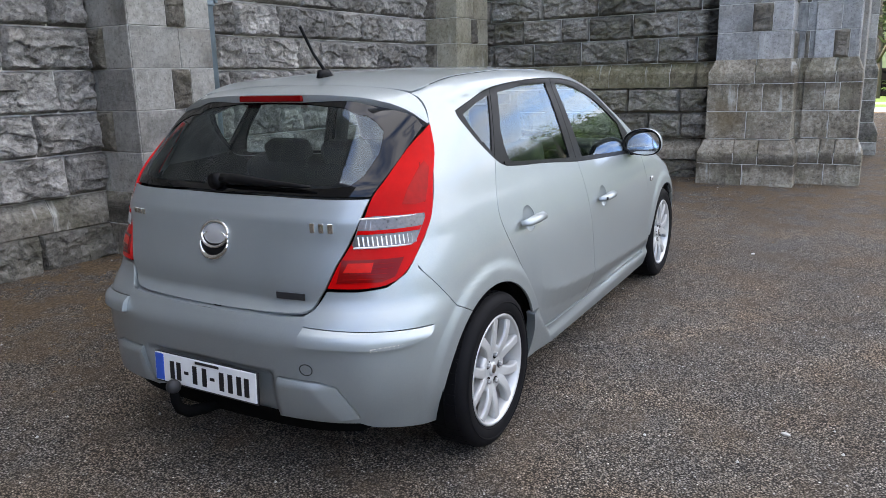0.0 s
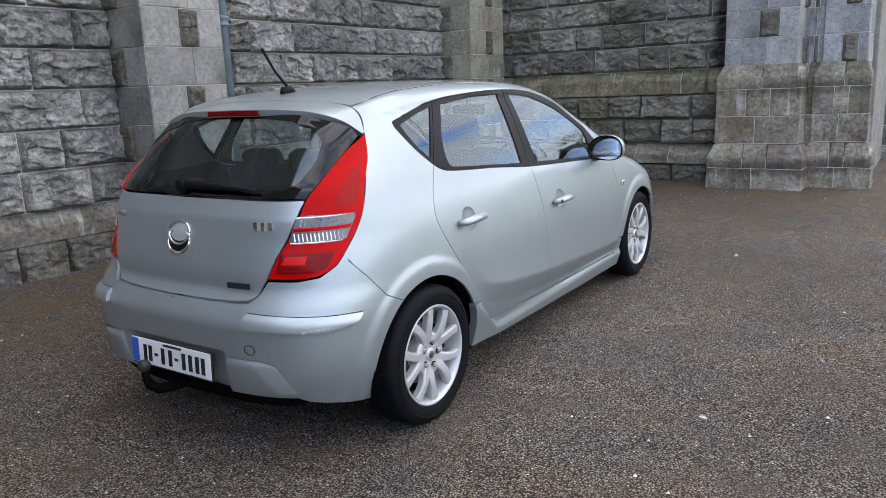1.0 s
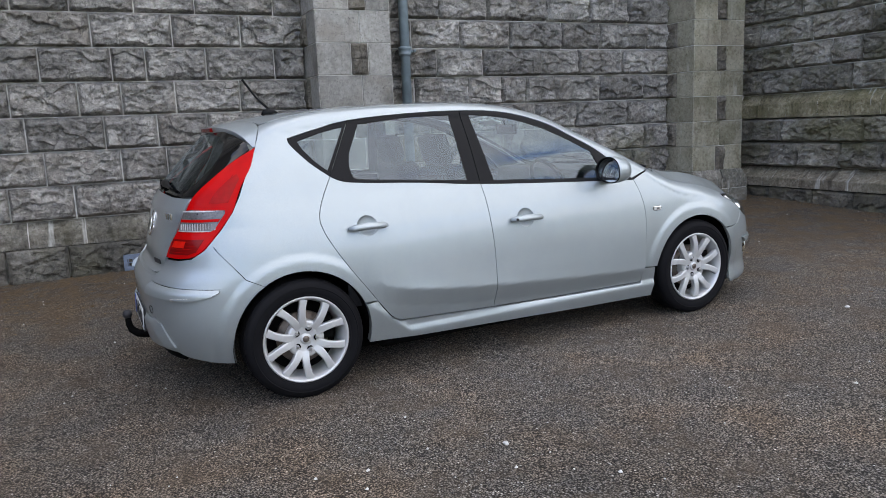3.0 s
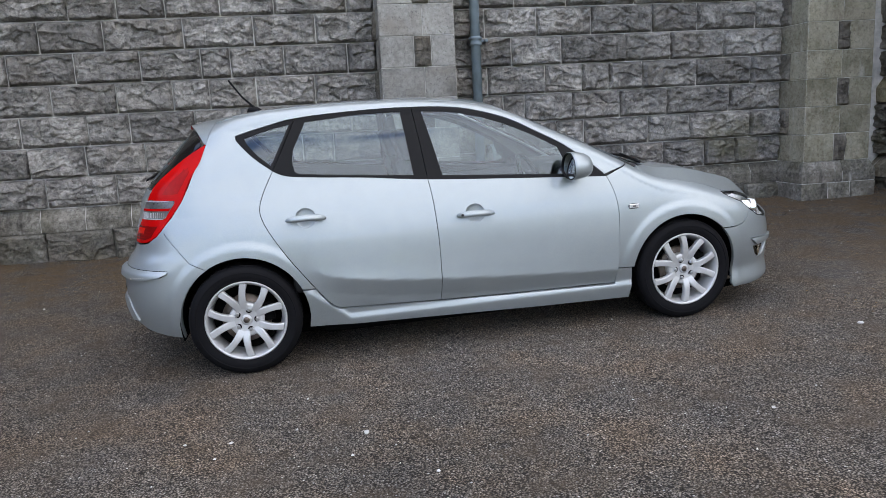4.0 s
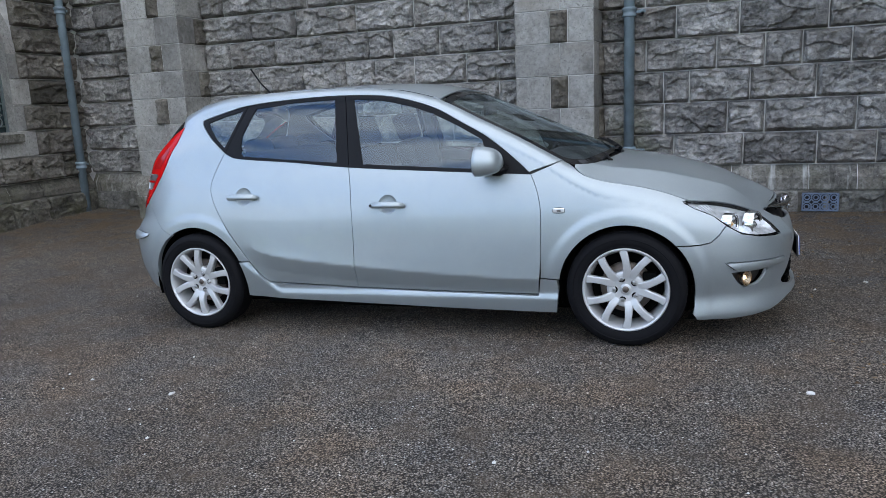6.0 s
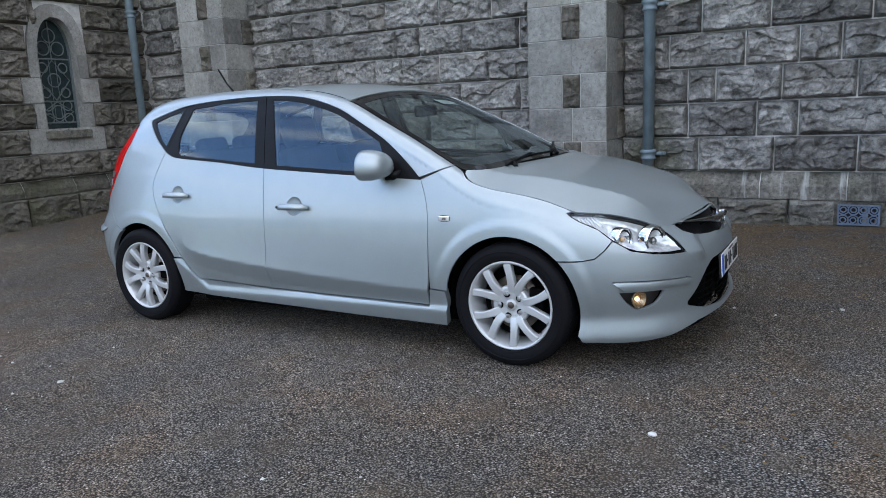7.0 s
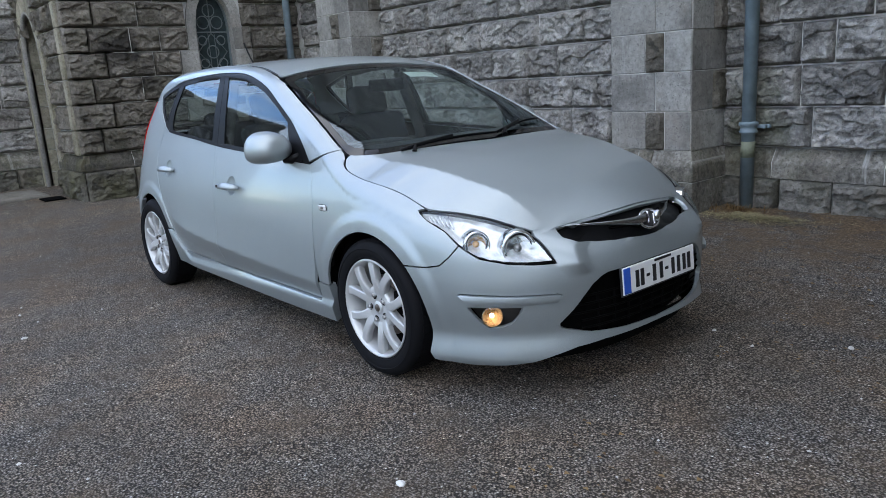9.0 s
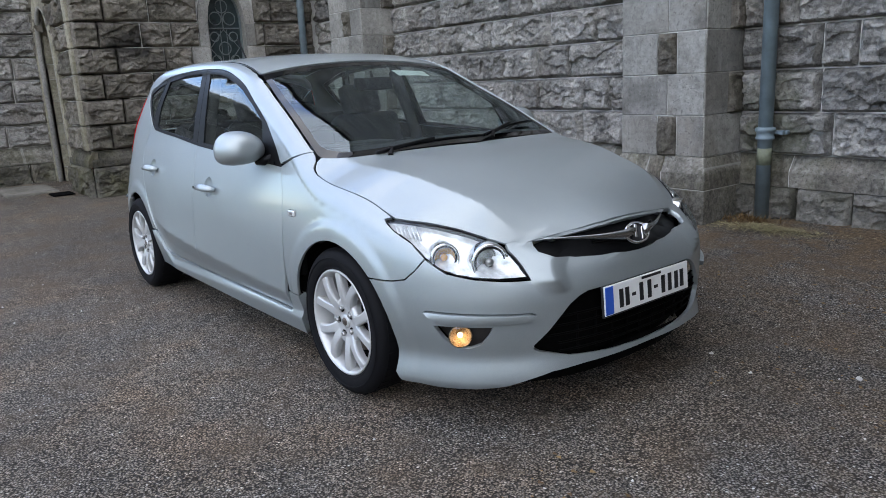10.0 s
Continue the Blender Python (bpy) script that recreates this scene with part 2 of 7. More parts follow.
def asphalt_material():
    m = Nodes("worn_asphalt")
    co = m.put("TexCoord").outputs["Object"]
    sway = m.put("TexNoise", {"Vector": co, "Scale": 90.0, "Detail": 3.0}).outputs["Color"]
    uneven = m.put("VectorMath", {0: co, 1: m.put("VectorMath", {0: sway, "Scale": 0.007}, operation="SCALE").outputs[0]}, operation="ADD").outputs[0]
    chips = m.put("TexVoronoi", {"Vector": uneven, "Scale": 118.0}, feature="F1")
    ids = m.put("TexWhiteNoise", {"Vector": chips.outputs["Position"]}).outputs["Value"]
    big, mid = m.noise(0.45, 6.0, 0.6, co), m.noise(2.6, 6.0, 0.65, co)
    chip = m.ramp(ids, (0.0, (0.127, 0.107, 0.086)), (0.5, (0.200, 0.169, 0.137)), (0.85, (0.268, 0.228, 0.187)), (0.985, (0.37, 0.325, 0.275)), (1.0, (0.66, 0.62, 0.56)))
    gap = m.ramp(chips.outputs["Distance"], (0.30, grey(1.16)), (0.62, grey(0.15)))
    col = m.mix(1.0, chip, gap, "MULTIPLY")
    col = m.mix(1.0, col, m.ramp(big, (0.35, grey(0.80)), (0.65, grey(1.18))), "MULTIPLY")
    col = m.mix(1.0, col, m.ramp(m.noise(1.7, 4.0, 0.6, co), (0.34, (0.93, 0.99, 1.07)), (0.5, (1.0, 1.0, 1.0)), (0.66, (1.10, 0.98, 0.87))), "MULTIPLY")
    col = m.mix(1.0, col, m.ramp(m.noise(17.0, 5.0, 0.75, co), (0.36, grey(0.78)), (0.5, grey(1.0)), (0.64, grey(1.22))), "MULTIPLY")
    col = m.mix(m.ramp(mid, (0.50, grey(0)), (0.70, grey(0.6))), col, (0.10, 0.072, 0.048))
    # moss and leaf crumbs along the foot of the walls
    xyz = m.put("SeparateXYZ", {0: co})
    near = m.put("MapRange", {"Value": xyz.outputs["Y"], "From Min": 0.9, "From Max": 2.9}).outputs[0]
    side_x = m.put("MapRange", {"Value": xyz.outputs["X"], "From Min": 2.4, "From Max": 4.6}).outputs[0]
    crumbs = m.math("MULTIPLY", m.math("MAXIMUM", near, m.math("MULTIPLY", side_x, 0.8)), m.ramp(m.noise(3.4, 8.0, 0.75, co), (0.44, grey(0)), (0.54, grey(0.9))))
    col = m.mix(crumbs, col, m.ramp(m.noise(60.0, 3.0, 0.6, co), (0.35, (0.06, 0.038, 0.021)), (0.65, (0.21, 0.145, 0.085))))
    h = m.math("ADD", m.math("MULTIPLY", m.math("SUBTRACT", 1.0, chips.outputs["Distance"]), 1.0), m.math("MULTIPLY", m.noise(30.0, 5.0, 0.6, co), 0.7))
    return m.done(col, 0.86, 0.0, m.bump(h, 1.0, 0.012), Specular_IOR_Level=0.2)


ASPHALT = asphalt_material()


def paint_material():
    m = Nodes("silver_metallic_paint")
    tc = m.put("TexCoord").outputs["Object"]
    flake = m.put("TexVoronoi", {"Vector": tc, "Scale": 900.0}, feature="F1")
    f = m.put("TexWhiteNoise", {"Vector": flake.outputs["Position"]}).outputs["Value"]
    dust = m.noise(7.0, 6.0, 0.6, tc)
    col = m.mix(0.5, m.ramp(f, (0.0, (0.281, 0.318, 0.323)), (1.0, (0.390, 0.432, 0.437))), m.ramp(dust, (0.35, (0.313, 0.351, 0.356)), (0.65, (0.359, 0.398, 0.401))))
    r = m.put("MapRange", {"Value": dust, "From Min": 0.3, "From Max": 0.7, "To Min": 0.43, "To Max": 0.50}).outputs[0]
    film = m.put("MapRange", {"Value": m.noise(3.2, 7.0, 0.65, tc), "From Min": 0.35, "From Max": 0.68, "To Min": 0.025, "To Max": 0.13}).outputs[0]
    return m.done(col, r, 0.68, m.bump(f, 0.03, 0.0005), Coat_Weight=0.8, Coat_Roughness=film, Coat_IOR=1.45)


def glass_material(name, tint, gloss=0.08):
    m = Nodes(name)
    face = m.put("LayerWeight", {"Blend": 0.5}).outputs["Facing"]
    edge = m.math("POWER", face, 5.0)
    fac = m.put("MapRange", {"Value": edge, "To Min": gloss, "To Max": 1.0}).outputs[0]
    clear = m.put("BsdfTransparent", {"Color": (*tint, 1)})
    shine = m.put("BsdfGlossy", {"Color": (0.80, 0.92, 1.0, 1), "Roughness": 0.01})
    mix = m.put("MixShader", {0: fac, 1: clear.outputs[0], 2: shine.outputs[0]})
    m.l.new(mix.outputs[0], m.out.inputs["Surface"])
    return m.mat


PAINT = paint_material()
GLASS = glass_material("tinted_car_glass", (0.72, 0.80, 0.78), 0.088)
GLASS_REAR = glass_material("tinted_screen_glass", (0.72, 0.79, 0.77), 0.08)
LENS = glass_material("clear_lamp_lens", (0.95, 0.96, 0.96), 0.06)
TRIM = plain("satin_black_trim", (0.0045, 0.0045, 0.005), 0.42, Specular_IOR_Level=0.14)
FRIT = plain("black_glass_border", (0.003, 0.003, 0.0035), 0.05, grain=0.02, Specular_IOR_Level=0.4)
UNDER = plain("black_underbody", (0.003, 0.003, 0.003), 0.9, Specular_IOR_Level=0.05)
RUBBER = plain("tyre_rubber", (0.005, 0.005, 0.006), 0.7, grain=0.25, scale=22, Specular_IOR_Level=0.12)
ALLOY = plain("silver_alloy_paint", (0.50, 0.505, 0.50), 0.42, 0.4, grain=0.05, Coat_Weight=0.5, Coat_Roughness=0.1)
STEEL = plain("dull_brake_steel", (0.16, 0.13, 0.11), 0.5, 0.8, grain=0.3)
NUT = plain("zinc_wheel_nut", (0.38, 0.38, 0.37), 0.35, 0.9, grain=0.15)
CHROME = plain("bright_chrome", (0.78, 0.79, 0.80), 0.08, 1.0, grain=0.02)
WING = plain("satin_chrome", (0.42, 0.43, 0.44), 0.2, 1.0, grain=0.05)
LAMP_SILVER = plain("lamp_reflector", (0.33, 0.33, 0.32), 0.2, 0.7, grain=0.4, scale=30)
RED = plain("red_lamp_plastic", (0.47, 0.004, 0.004), 0.16, grain=0.1, Specular_IOR_Level=0.07)
RED_DEEP = plain("deep_red_lamp_plastic", (0.17, 0.003, 0.003), 0.12, grain=0.1, Specular_IOR_Level=0.15)
RED_MID = plain("shaded_red_lamp_plastic", (0.33, 0.004, 0.004), 0.14, grain=0.25, scale=40, Specular_IOR_Level=0.12)
LAMP_BRIGHT = plain("bright_lamp_reflector", (0.74, 0.74, 0.73), 0.24, 0.45, grain=0.3, scale=45)
RED_HOT = plain("bright_red_lamp_plastic", (0.60, 0.010, 0.005), 0.2, grain=0.15, scale=50, Specular_IOR_Level=0.15)
CLEAR_GREY = plain("clear_lamp_section", (0.12, 0.112, 0.110), 0.3, 0.3, grain=0.4, scale=80, Coat_Weight=0.35)
AMBER = plain("amber_bulb", (0.65, 0.33, 0.10), 0.25, grain=0.1)
FABRIC = plain("dark_grey_seat_cloth", (0.022, 0.023, 0.027), 0.95, grain=0.2, scale=120)
PLASTIC = plain("dark_grey_dash_plastic", (0.016, 0.016, 0.018), 0.6, grain=0.1)
LINING = plain("pale_grey_headlining", (0.06, 0.06, 0.058), 0.95)
PLATE_WHITE = plain("number_plate_white", (0.74, 0.74, 0.72), 0.35, grain=0.04)
PLATE_BLUE = plain("number_plate_blue", (0.02, 0.10, 0.50), 0.35)
PLATE_INK = plain("number_plate_ink", (0.010, 0.010, 0.012), 0.4)
GHOST_WHITE = plain("white_repeater_lens", (0.75, 0.72, 0.66), 0.2, Coat_Weight=1.0)
IRON_BLUE = plain("grey_blue_pipe_paint", (0.165, 0.215, 0.24), 0.5, grain=0.3, scale=9)
MOSSY_PAINT = plain("mossy_pipe_paint", (0.19, 0.205, 0.14), 0.7, grain=0.4, scale=22)
GRATE = plain("blue_grey_cast_iron", (0.13, 0.17, 0.235), 0.6, grain=0.25)
DARK = plain("dark_cavity", (0.006, 0.006, 0.007), 0.9)
LEAD = plain("lead_came", (0.11, 0.13, 0.13), 0.6, grain=0.3)
LEADED = plain("dark_leaded_glass", (0.018, 0.030, 0.032), 0.22, grain=0.5, scale=14)
DOORWOOD = plain("dark_oak_door", (0.05, 0.038, 0.028), 0.6, grain=0.3, scale=16)
FLAG = stone("worn_flagstone", (0.09, 0.085, 0.073), (0.15, 0.14, 0.118), (0.21, 0.20, 0.17), 0.2, pits=0.1, rift_shade=0.2)
PEBBLE = plain("pale_chipping", (0.50, 0.49, 0.46), 0.8, grain=0.35, scale=60)
SLATE = plain("grey_roof_slate", (0.07, 0.075, 0.085), 0.7, grain=0.3, scale=6)
PAPER = plain("pale_green_paper_disc", (0.62, 0.68, 0.62), 0.5)


def glow(name, color, strength):
    m = Nodes(name)
    return m.done(color, 0.3, 0.0, None, Emission_Color=color, Emission_Strength=strength)


FOG_GLOW = glow("lit_fog_bulb", (1.0, 0.62, 0.30), 0.8)
FOG_BOWL = plain("faceted_fog_reflector", (0.36, 0.29, 0.20), 0.28, 0.8, grain=0.6, scale=200)
POCKET = plain("grey_fog_pocket", (0.05, 0.045, 0.042), 0.3, 0.3, grain=0.15)


def leaf_material(name, dark, light):
    m = Nodes(name)
    geo = m.put("NewGeometry")
    per = m.ramp(geo.outputs["Random Per Island"], (0.0, dark), (1.0, light))
    big = m.ramp(m.noise(1.2, 3.0), (0.35, grey(0.7)), (0.65, grey(1.25)))
    return m.done(m.mix(1.0, per, big, "MULTIPLY"), 0.6, 0.0, None, Specular_IOR_Level=0.3)


LEAF = leaf_material("tree_leaves", (0.025, 0.05, 0.014), (0.075, 0.13, 0.03))
LEAF_DARK = leaf_material("dark_tree_leaves", (0.020, 0.032, 0.016), (0.05, 0.075, 0.03))
HEDGE_LEAF = leaf_material("hedge_leaves", (0.022, 0.045, 0.014), (0.06, 0.11, 0.03))
DEAD_LEAF = leaf_material("dead_leaves_and_moss", (0.075, 0.042, 0.018), (0.23, 0.145, 0.06))
STRAW = leaf_material("pale_straw", (0.12, 0.095, 0.045), (0.42, 0.36, 0.20))
BARK = plain("grey_bark", (0.07, 0.058, 0.045), 0.9, grain=0.4, scale=14)
LAWN = plain("lawn_grass", (0.085, 0.15, 0.022), 0.9, grain=0.35, scale=9)
KERB = plain("concrete_kerb", (0.34, 0.33, 0.31), 0.85, grain=0.15)

# ---- tools ----
import functools

from mathutils.geometry import delaunay_2d_cdt


def clamp(v, a=0.0, b=1.0):
    return a if v < a else b if v > b else v


def link(name, mesh, mat, parent=None, label="", smooth=False):
    mesh.materials.append(mat)
    if smooth:
        mesh.polygons.foreach_set("use_smooth", [True] * len(mesh.polygons))
    ob = new(name, mesh)
    if parent is not None:
        ob.parent = parent
    if label:
        ob["label"] = label
    return ob


def part(name, bm, mat, parent=None, label="", smooth=False):
    """Links a bmesh as one mesh object under a thing or under a part."""
    mesh = bpy.data.meshes.new(name)
    bmesh.ops.recalc_face_normals(bm, faces=bm.faces)
    bm.to_mesh(mesh)
    bm.free()
    return link(name, mesh, mat, parent, label, smooth)


def thing(name, m, label, category, group="", kind=""):
    ob = new(name)
    ob.matrix_world = m
    ob.empty_display_size = 0.1
    return tagged(ob, label, category, group, kind)


def box(size, at=(0, 0, 0), bevel=0.0, seg=2, bm=None, turn=None):
    """A box with rounded edges."""
    b = bmesh.new()
    bmesh.ops.create_cube(b, size=1.0)
    bmesh.ops.scale(b, vec=size, verts=b.verts)
    if bevel:
        bmesh.ops.bevel(b, geom=b.edges[:], offset=bevel, segments=seg, profile=0.6, affect="EDGES")
    bmesh.ops.translate(b, vec=at, verts=b.verts)
    if turn is not None:
        bmesh.ops.transform(b, matrix=turn, verts=b.verts)
    return merge(bm, b)


def merge(bm, b):
    if bm is None:
        return b
    me = bpy.data.meshes.new("tmp")
    b.to_mesh(me)
    b.free()
    bm.from_mesh(me)
    bpy.data.meshes.remove(me)
    return bm


def lathe(profile, seg=48, bm=None, closed=False, m=None):
    """Turns a profile of (radius, along) round the y axis."""
    b = bmesh.new()
    rings = []
    for i in range(seg):
        a = 2 * math.pi * i / seg
        rings.append([b.verts.new((r * math.cos(a), y, r * math.sin(a))) for r, y in profile])
    n = len(profile)
    for i in range(seg):
        p, q = rings[i], rings[(i + 1) % seg]
        for j in range(n if closed else n - 1):
            b.faces.new((p[j], p[(j + 1) % n], q[(j + 1) % n], q[j]))
    bmesh.ops.remove_doubles(b, verts=b.verts, dist=1e-5)
    if m is not None:
        bmesh.ops.transform(b, matrix=m, verts=b.verts)
    return merge(bm, b)


def tube(points, radius, seg=10, bm=None, flat=1.0):
    """A round bar along points; radius is a number or a list."""
    b = bmesh.new()
    pts = [Vector(p) for p in points]
    rad = radius if isinstance(radius, (list, tuple)) else [radius] * len(pts)
    rings = []
    ref = None
    for i, p in enumerate(pts):
        d = (pts[min(i + 1, len(pts) - 1)] - pts[max(i - 1, 0)]).normalized()
        if ref is None:
            ref = d.orthogonal().normalized()
        u = (ref - d * ref.dot(d)).normalized()
        v = d.cross(u)
        ref = u
        rings.append([b.verts.new(p + (u * math.cos(2 * math.pi * k / seg) + v * flat * math.sin(2 * math.pi * k / seg)) * rad[i]) for k in range(seg)])
    for r, s in zip(rings, rings[1:]):
        for k in range(seg):
            b.faces.new((r[k], r[(k + 1) % seg], s[(k + 1) % seg], s[k]))
    b.faces.new(rings[0][::-1])
    b.faces.new(rings[-1])
    return merge(bm, b)


def spl(*pts, n=5):
    """Points of a smooth open curve through pts."""
    p = [pts[0], *pts, pts[-1]]
    out = []
    for i in range(1, len(p) - 2):
        for k in range(n):
            t = k / n
            out.append(tuple(0.5 * (2 * b + (c - a) * t + (2 * a - 5 * b + 4 * c - d) * t * t + (3 * b - a - 3 * c + d) * t ** 3)
                             for a, b, c, d in zip(p[i - 1], p[i], p[i + 1], p[i + 2])))
    out.append(tuple(pts[-1]))
    return out


def inside(u, v, poly):
    hit = False
    for (a, b), (c, d) in zip(poly, poly[1:] + poly[:1]):
        if (b > v) != (d > v) and u < (c - a) * (v - b) / (d - b) + a:
            hit = not hit
    return hit


def dense(poly, step):
    out = []
    for (a, b), (c, d) in zip(poly, poly[1:] + poly[:1]):
        k = max(1, round(math.hypot(c - a, d - b) / step))
        out += [(a + (c - a) * i / k, b + (d - b) * i / k) for i in range(k)]
    return [p for p, q in zip(out, out[1:] + out[:1]) if math.hypot(p[0] - q[0], p[1] - q[1]) > 1e-4]


def shrink(poly, g):
    """The polygon moved inwards by g."""
    if g == 0:
        return poly
    area = sum(a * d - c * b for (a, b), (c, d) in zip(poly, poly[1:] + poly[:1]))
    s = 1 if area > 0 else -1
    out = []
    for i, (x, y) in enumerate(poly):
        (a, b), (c, d) = poly[i - 1], poly[(i + 1) % len(poly)]
        tx, ty = c - a, d - b
        k = math.hypot(tx, ty) or 1.0
        out.append((x - s * g * ty / k, y + s * g * tx / k))
    return out


def patch(name, surf, poly, mat, parent, label="", step=0.03, thick=0.008, holes=(), offset=0.0, gap=0.002, mirror=False, flat=False, relief=None):
    """A sheet cut out of a surface surf(u, v) along the polygon poly, with a turned-in edge; mirror puts it on the side of -y."""
    outer = dense(shrink(dense(poly, step), gap), step * 0.8)
    inner = [dense(shrink(dense(h, step), -gap), step * 0.8) for h in holes]
    pts, edges = [], []
    for ring in (outer, *inner):
        k = len(pts)
        pts += ring
        edges += [(k + i, k + (i + 1) % len(ring)) for i in range(len(ring))]
    us, vs = [p[0] for p in outer], [p[1] for p in outer]
    rim = list(pts)
    nu, nv = int((max(us) - min(us)) / step) + 1, int((max(vs) - min(vs)) / step) + 1
    for i in range(1, nu):
        for j in range(1, nv):
            u, v = min(us) + i * step, min(vs) + j * step
            if inside(u, v, outer) and not any(inside(u, v, h) for h in inner) and all((u - a) ** 2 + (v - b) ** 2 > (0.45 * step) ** 2 for a, b in rim):
                pts.append((u, v))
    res = delaunay_2d_cdt([Vector(p) for p in pts], edges, [], 0, 1e-6)
    uv, tris = [tuple(p) for p in res[0]], res[2]
    keep = []
    for t in tris:
        cu, cv = sum(uv[i][0] for i in t) / 3, sum(uv[i][1] for i in t) / 3
        if inside(cu, cv, outer) and not any(inside(cu, cv, h) for h in inner):
            keep.append(tuple(t))
    sgn = -1 if mirror else 1
    place, normal = [], []
    e = 0.004
    for u, v in uv:
        p = surf(u, v)
        n = (surf(u + e, v) - surf(u - e, v)).cross(surf(u, v + e) - surf(u, v - e))
        n = n.normalized() if n.length > 1e-12 else Vector((0, 0, 1))
        c = Vector((clamp(p.x, -1.3, 1.3) * 0.9, 0, 0.72))
        if n.dot(p - c) < 0:
            n = -n
        p = p + n * (offset + (relief(u, v) if relief else 0.0))
        place.append(Vector((p.x, p.y * sgn, p.z)))
        normal.append(Vector((n.x, n.y * sgn, n.z)))
    faces = []
    count = {}
    for a, b, c in keep:
        if (place[b] - place[a]).cross(place[c] - place[a]).dot(normal[a] + normal[b] + normal[c]) < 0:
            b, c = c, b
        faces.append((a, b, c))
        for k in ((a, b), (b, c), (c, a)):
            count[k] = 1
    verts, norms = list(place), list(normal)
    if thick:
        ring = {}
        for a, b in [k for k in count if (k[1], k[0]) not in count]:
            tang = (place[b] - place[a]).normalized()
            out = tang.cross(normal[a]).normalized()
            q = []
            for i in (a, b):
                if i not in ring:
                    ring[i] = (len(verts), len(verts) + 1)
                    verts += [place[i].copy(), place[i] - normal[i] * thick]
                    norms += [(out + normal[i] * 0.4).normalized(), out]
                q.append(ring[i])
            faces.append((q[1][0], q[0][0], q[0][1], q[1][1]))
    mesh = bpy.data.meshes.new(name)
    mesh.from_pydata(verts, [], faces)
    mesh.polygons.foreach_set("use_smooth", [not flat] * len(mesh.polygons))
    if not flat and relief is None:
        mesh.normals_split_custom_set_from_vertices(norms)
    return link(name, mesh, mat, parent, label)

# ---- ground ----
SLOPE = 0.0192


def ground_z(x, y):
    """The yard climbs gently along x, towards the long wall and towards the left wing."""
    xx = clamp(x, -9.0, 9.0)
    yy = clamp(y, -6.0, 3.2)
    lift = max(0.0, -3.0 - xx)
    return SLOPE * xx + 0.045 * max(0.0, yy - 0.75) + 0.05 * lift * lift / (lift + 0.35) * clamp((yy + 4.5) / 4.0)


def spread(near, far, fine, coarse):
    """Ruler from -far to far: fine within near[0]..near[1], growing outside."""
    vals = [near[0] + fine * i for i in range(int((near[1] - near[0]) / fine) + 1)]
    a, b, s, t = vals[0], vals[-1], fine, fine
    while a > -far:
        s = min(s * 1.5, coarse)
        a -= s
        vals.insert(0, a)
    while b < far:
        t = min(t * 1.5, coarse)
        b += t
        vals.append(b)
    return vals


def build_ground():
    xs, ys = spread((-10, 11), 450, 0.2, 60), spread((-8, 4), 450, 0.2, 60)
    verts = [(x, y, ground_z(x, y) + 0.008 * noise.noise((x * 0.9, y * 0.9, 1.0))) for x in xs for y in ys]
    k = len(ys)
    faces = [(i * k + j, (i + 1) * k + j, (i + 1) * k + j + 1, i * k + j + 1) for i in range(len(xs) - 1) for j in range(k - 1)]
    mesh = bpy.data.meshes.new("ground")
    mesh.from_pydata(verts, [], faces)
    return tagged(link("ground", mesh, ASPHALT, smooth=True), "dark worn asphalt yard with loose chippings", "ground", kind="structure")


build_ground()

# ---- church walls ----
rng = random.Random(11)
COURSE = [0.605 + 0.3125 * i for i in range(9)]


import numpy as np

nrng = np.random.default_rng(11)


def flakes(x, z, w, h, count, size, stretch=1.35):
    """Heights of a face from which shell-shaped flakes were struck: hollows that meet in sharp ridges, 0 to 1."""
    cx, cz = nrng.uniform(-0.05, w + 0.05, count), nrng.uniform(-0.05, h + 0.05, count)
    r, b = size * nrng.uniform(0.6, 1.4, count), nrng.uniform(0.0, 0.7, count)
    a = nrng.uniform(-0.6, 0.6, count)
    dx, dz = x[..., None] - cx, z[..., None] - cz
    u, v = dx * np.cos(a) - dz * np.sin(a), dx * np.sin(a) + dz * np.cos(a)
    d = b + ((u / stretch) ** 2 + (v * stretch) ** 2) / r ** 2
    return np.clip(d.min(axis=-1), 0.0, 1.0)


def scarps(x, z, w, h, count):
    """Split faces that step from one to the next, each leaning out towards its foot; about 0 to 1."""
    cx, cz = nrng.uniform(-0.03, w + 0.03, count), nrng.uniform(-0.02, h + 0.02, count)
    up, lean, turn = nrng.uniform(0, 0.8, count), nrng.uniform(0.5, 4.5, count), nrng.uniform(-1.5, 1.5, count)
    dx, dz = x[..., None] - cx, z[..., None] - cz
    i = ((dx / 1.8) ** 2 + dz ** 2).argmin(axis=-1)
    return np.clip(up[i] - lean[i] * (z - cz[i]) + turn[i] * (x - cx[i]), 0.0, 1.1)


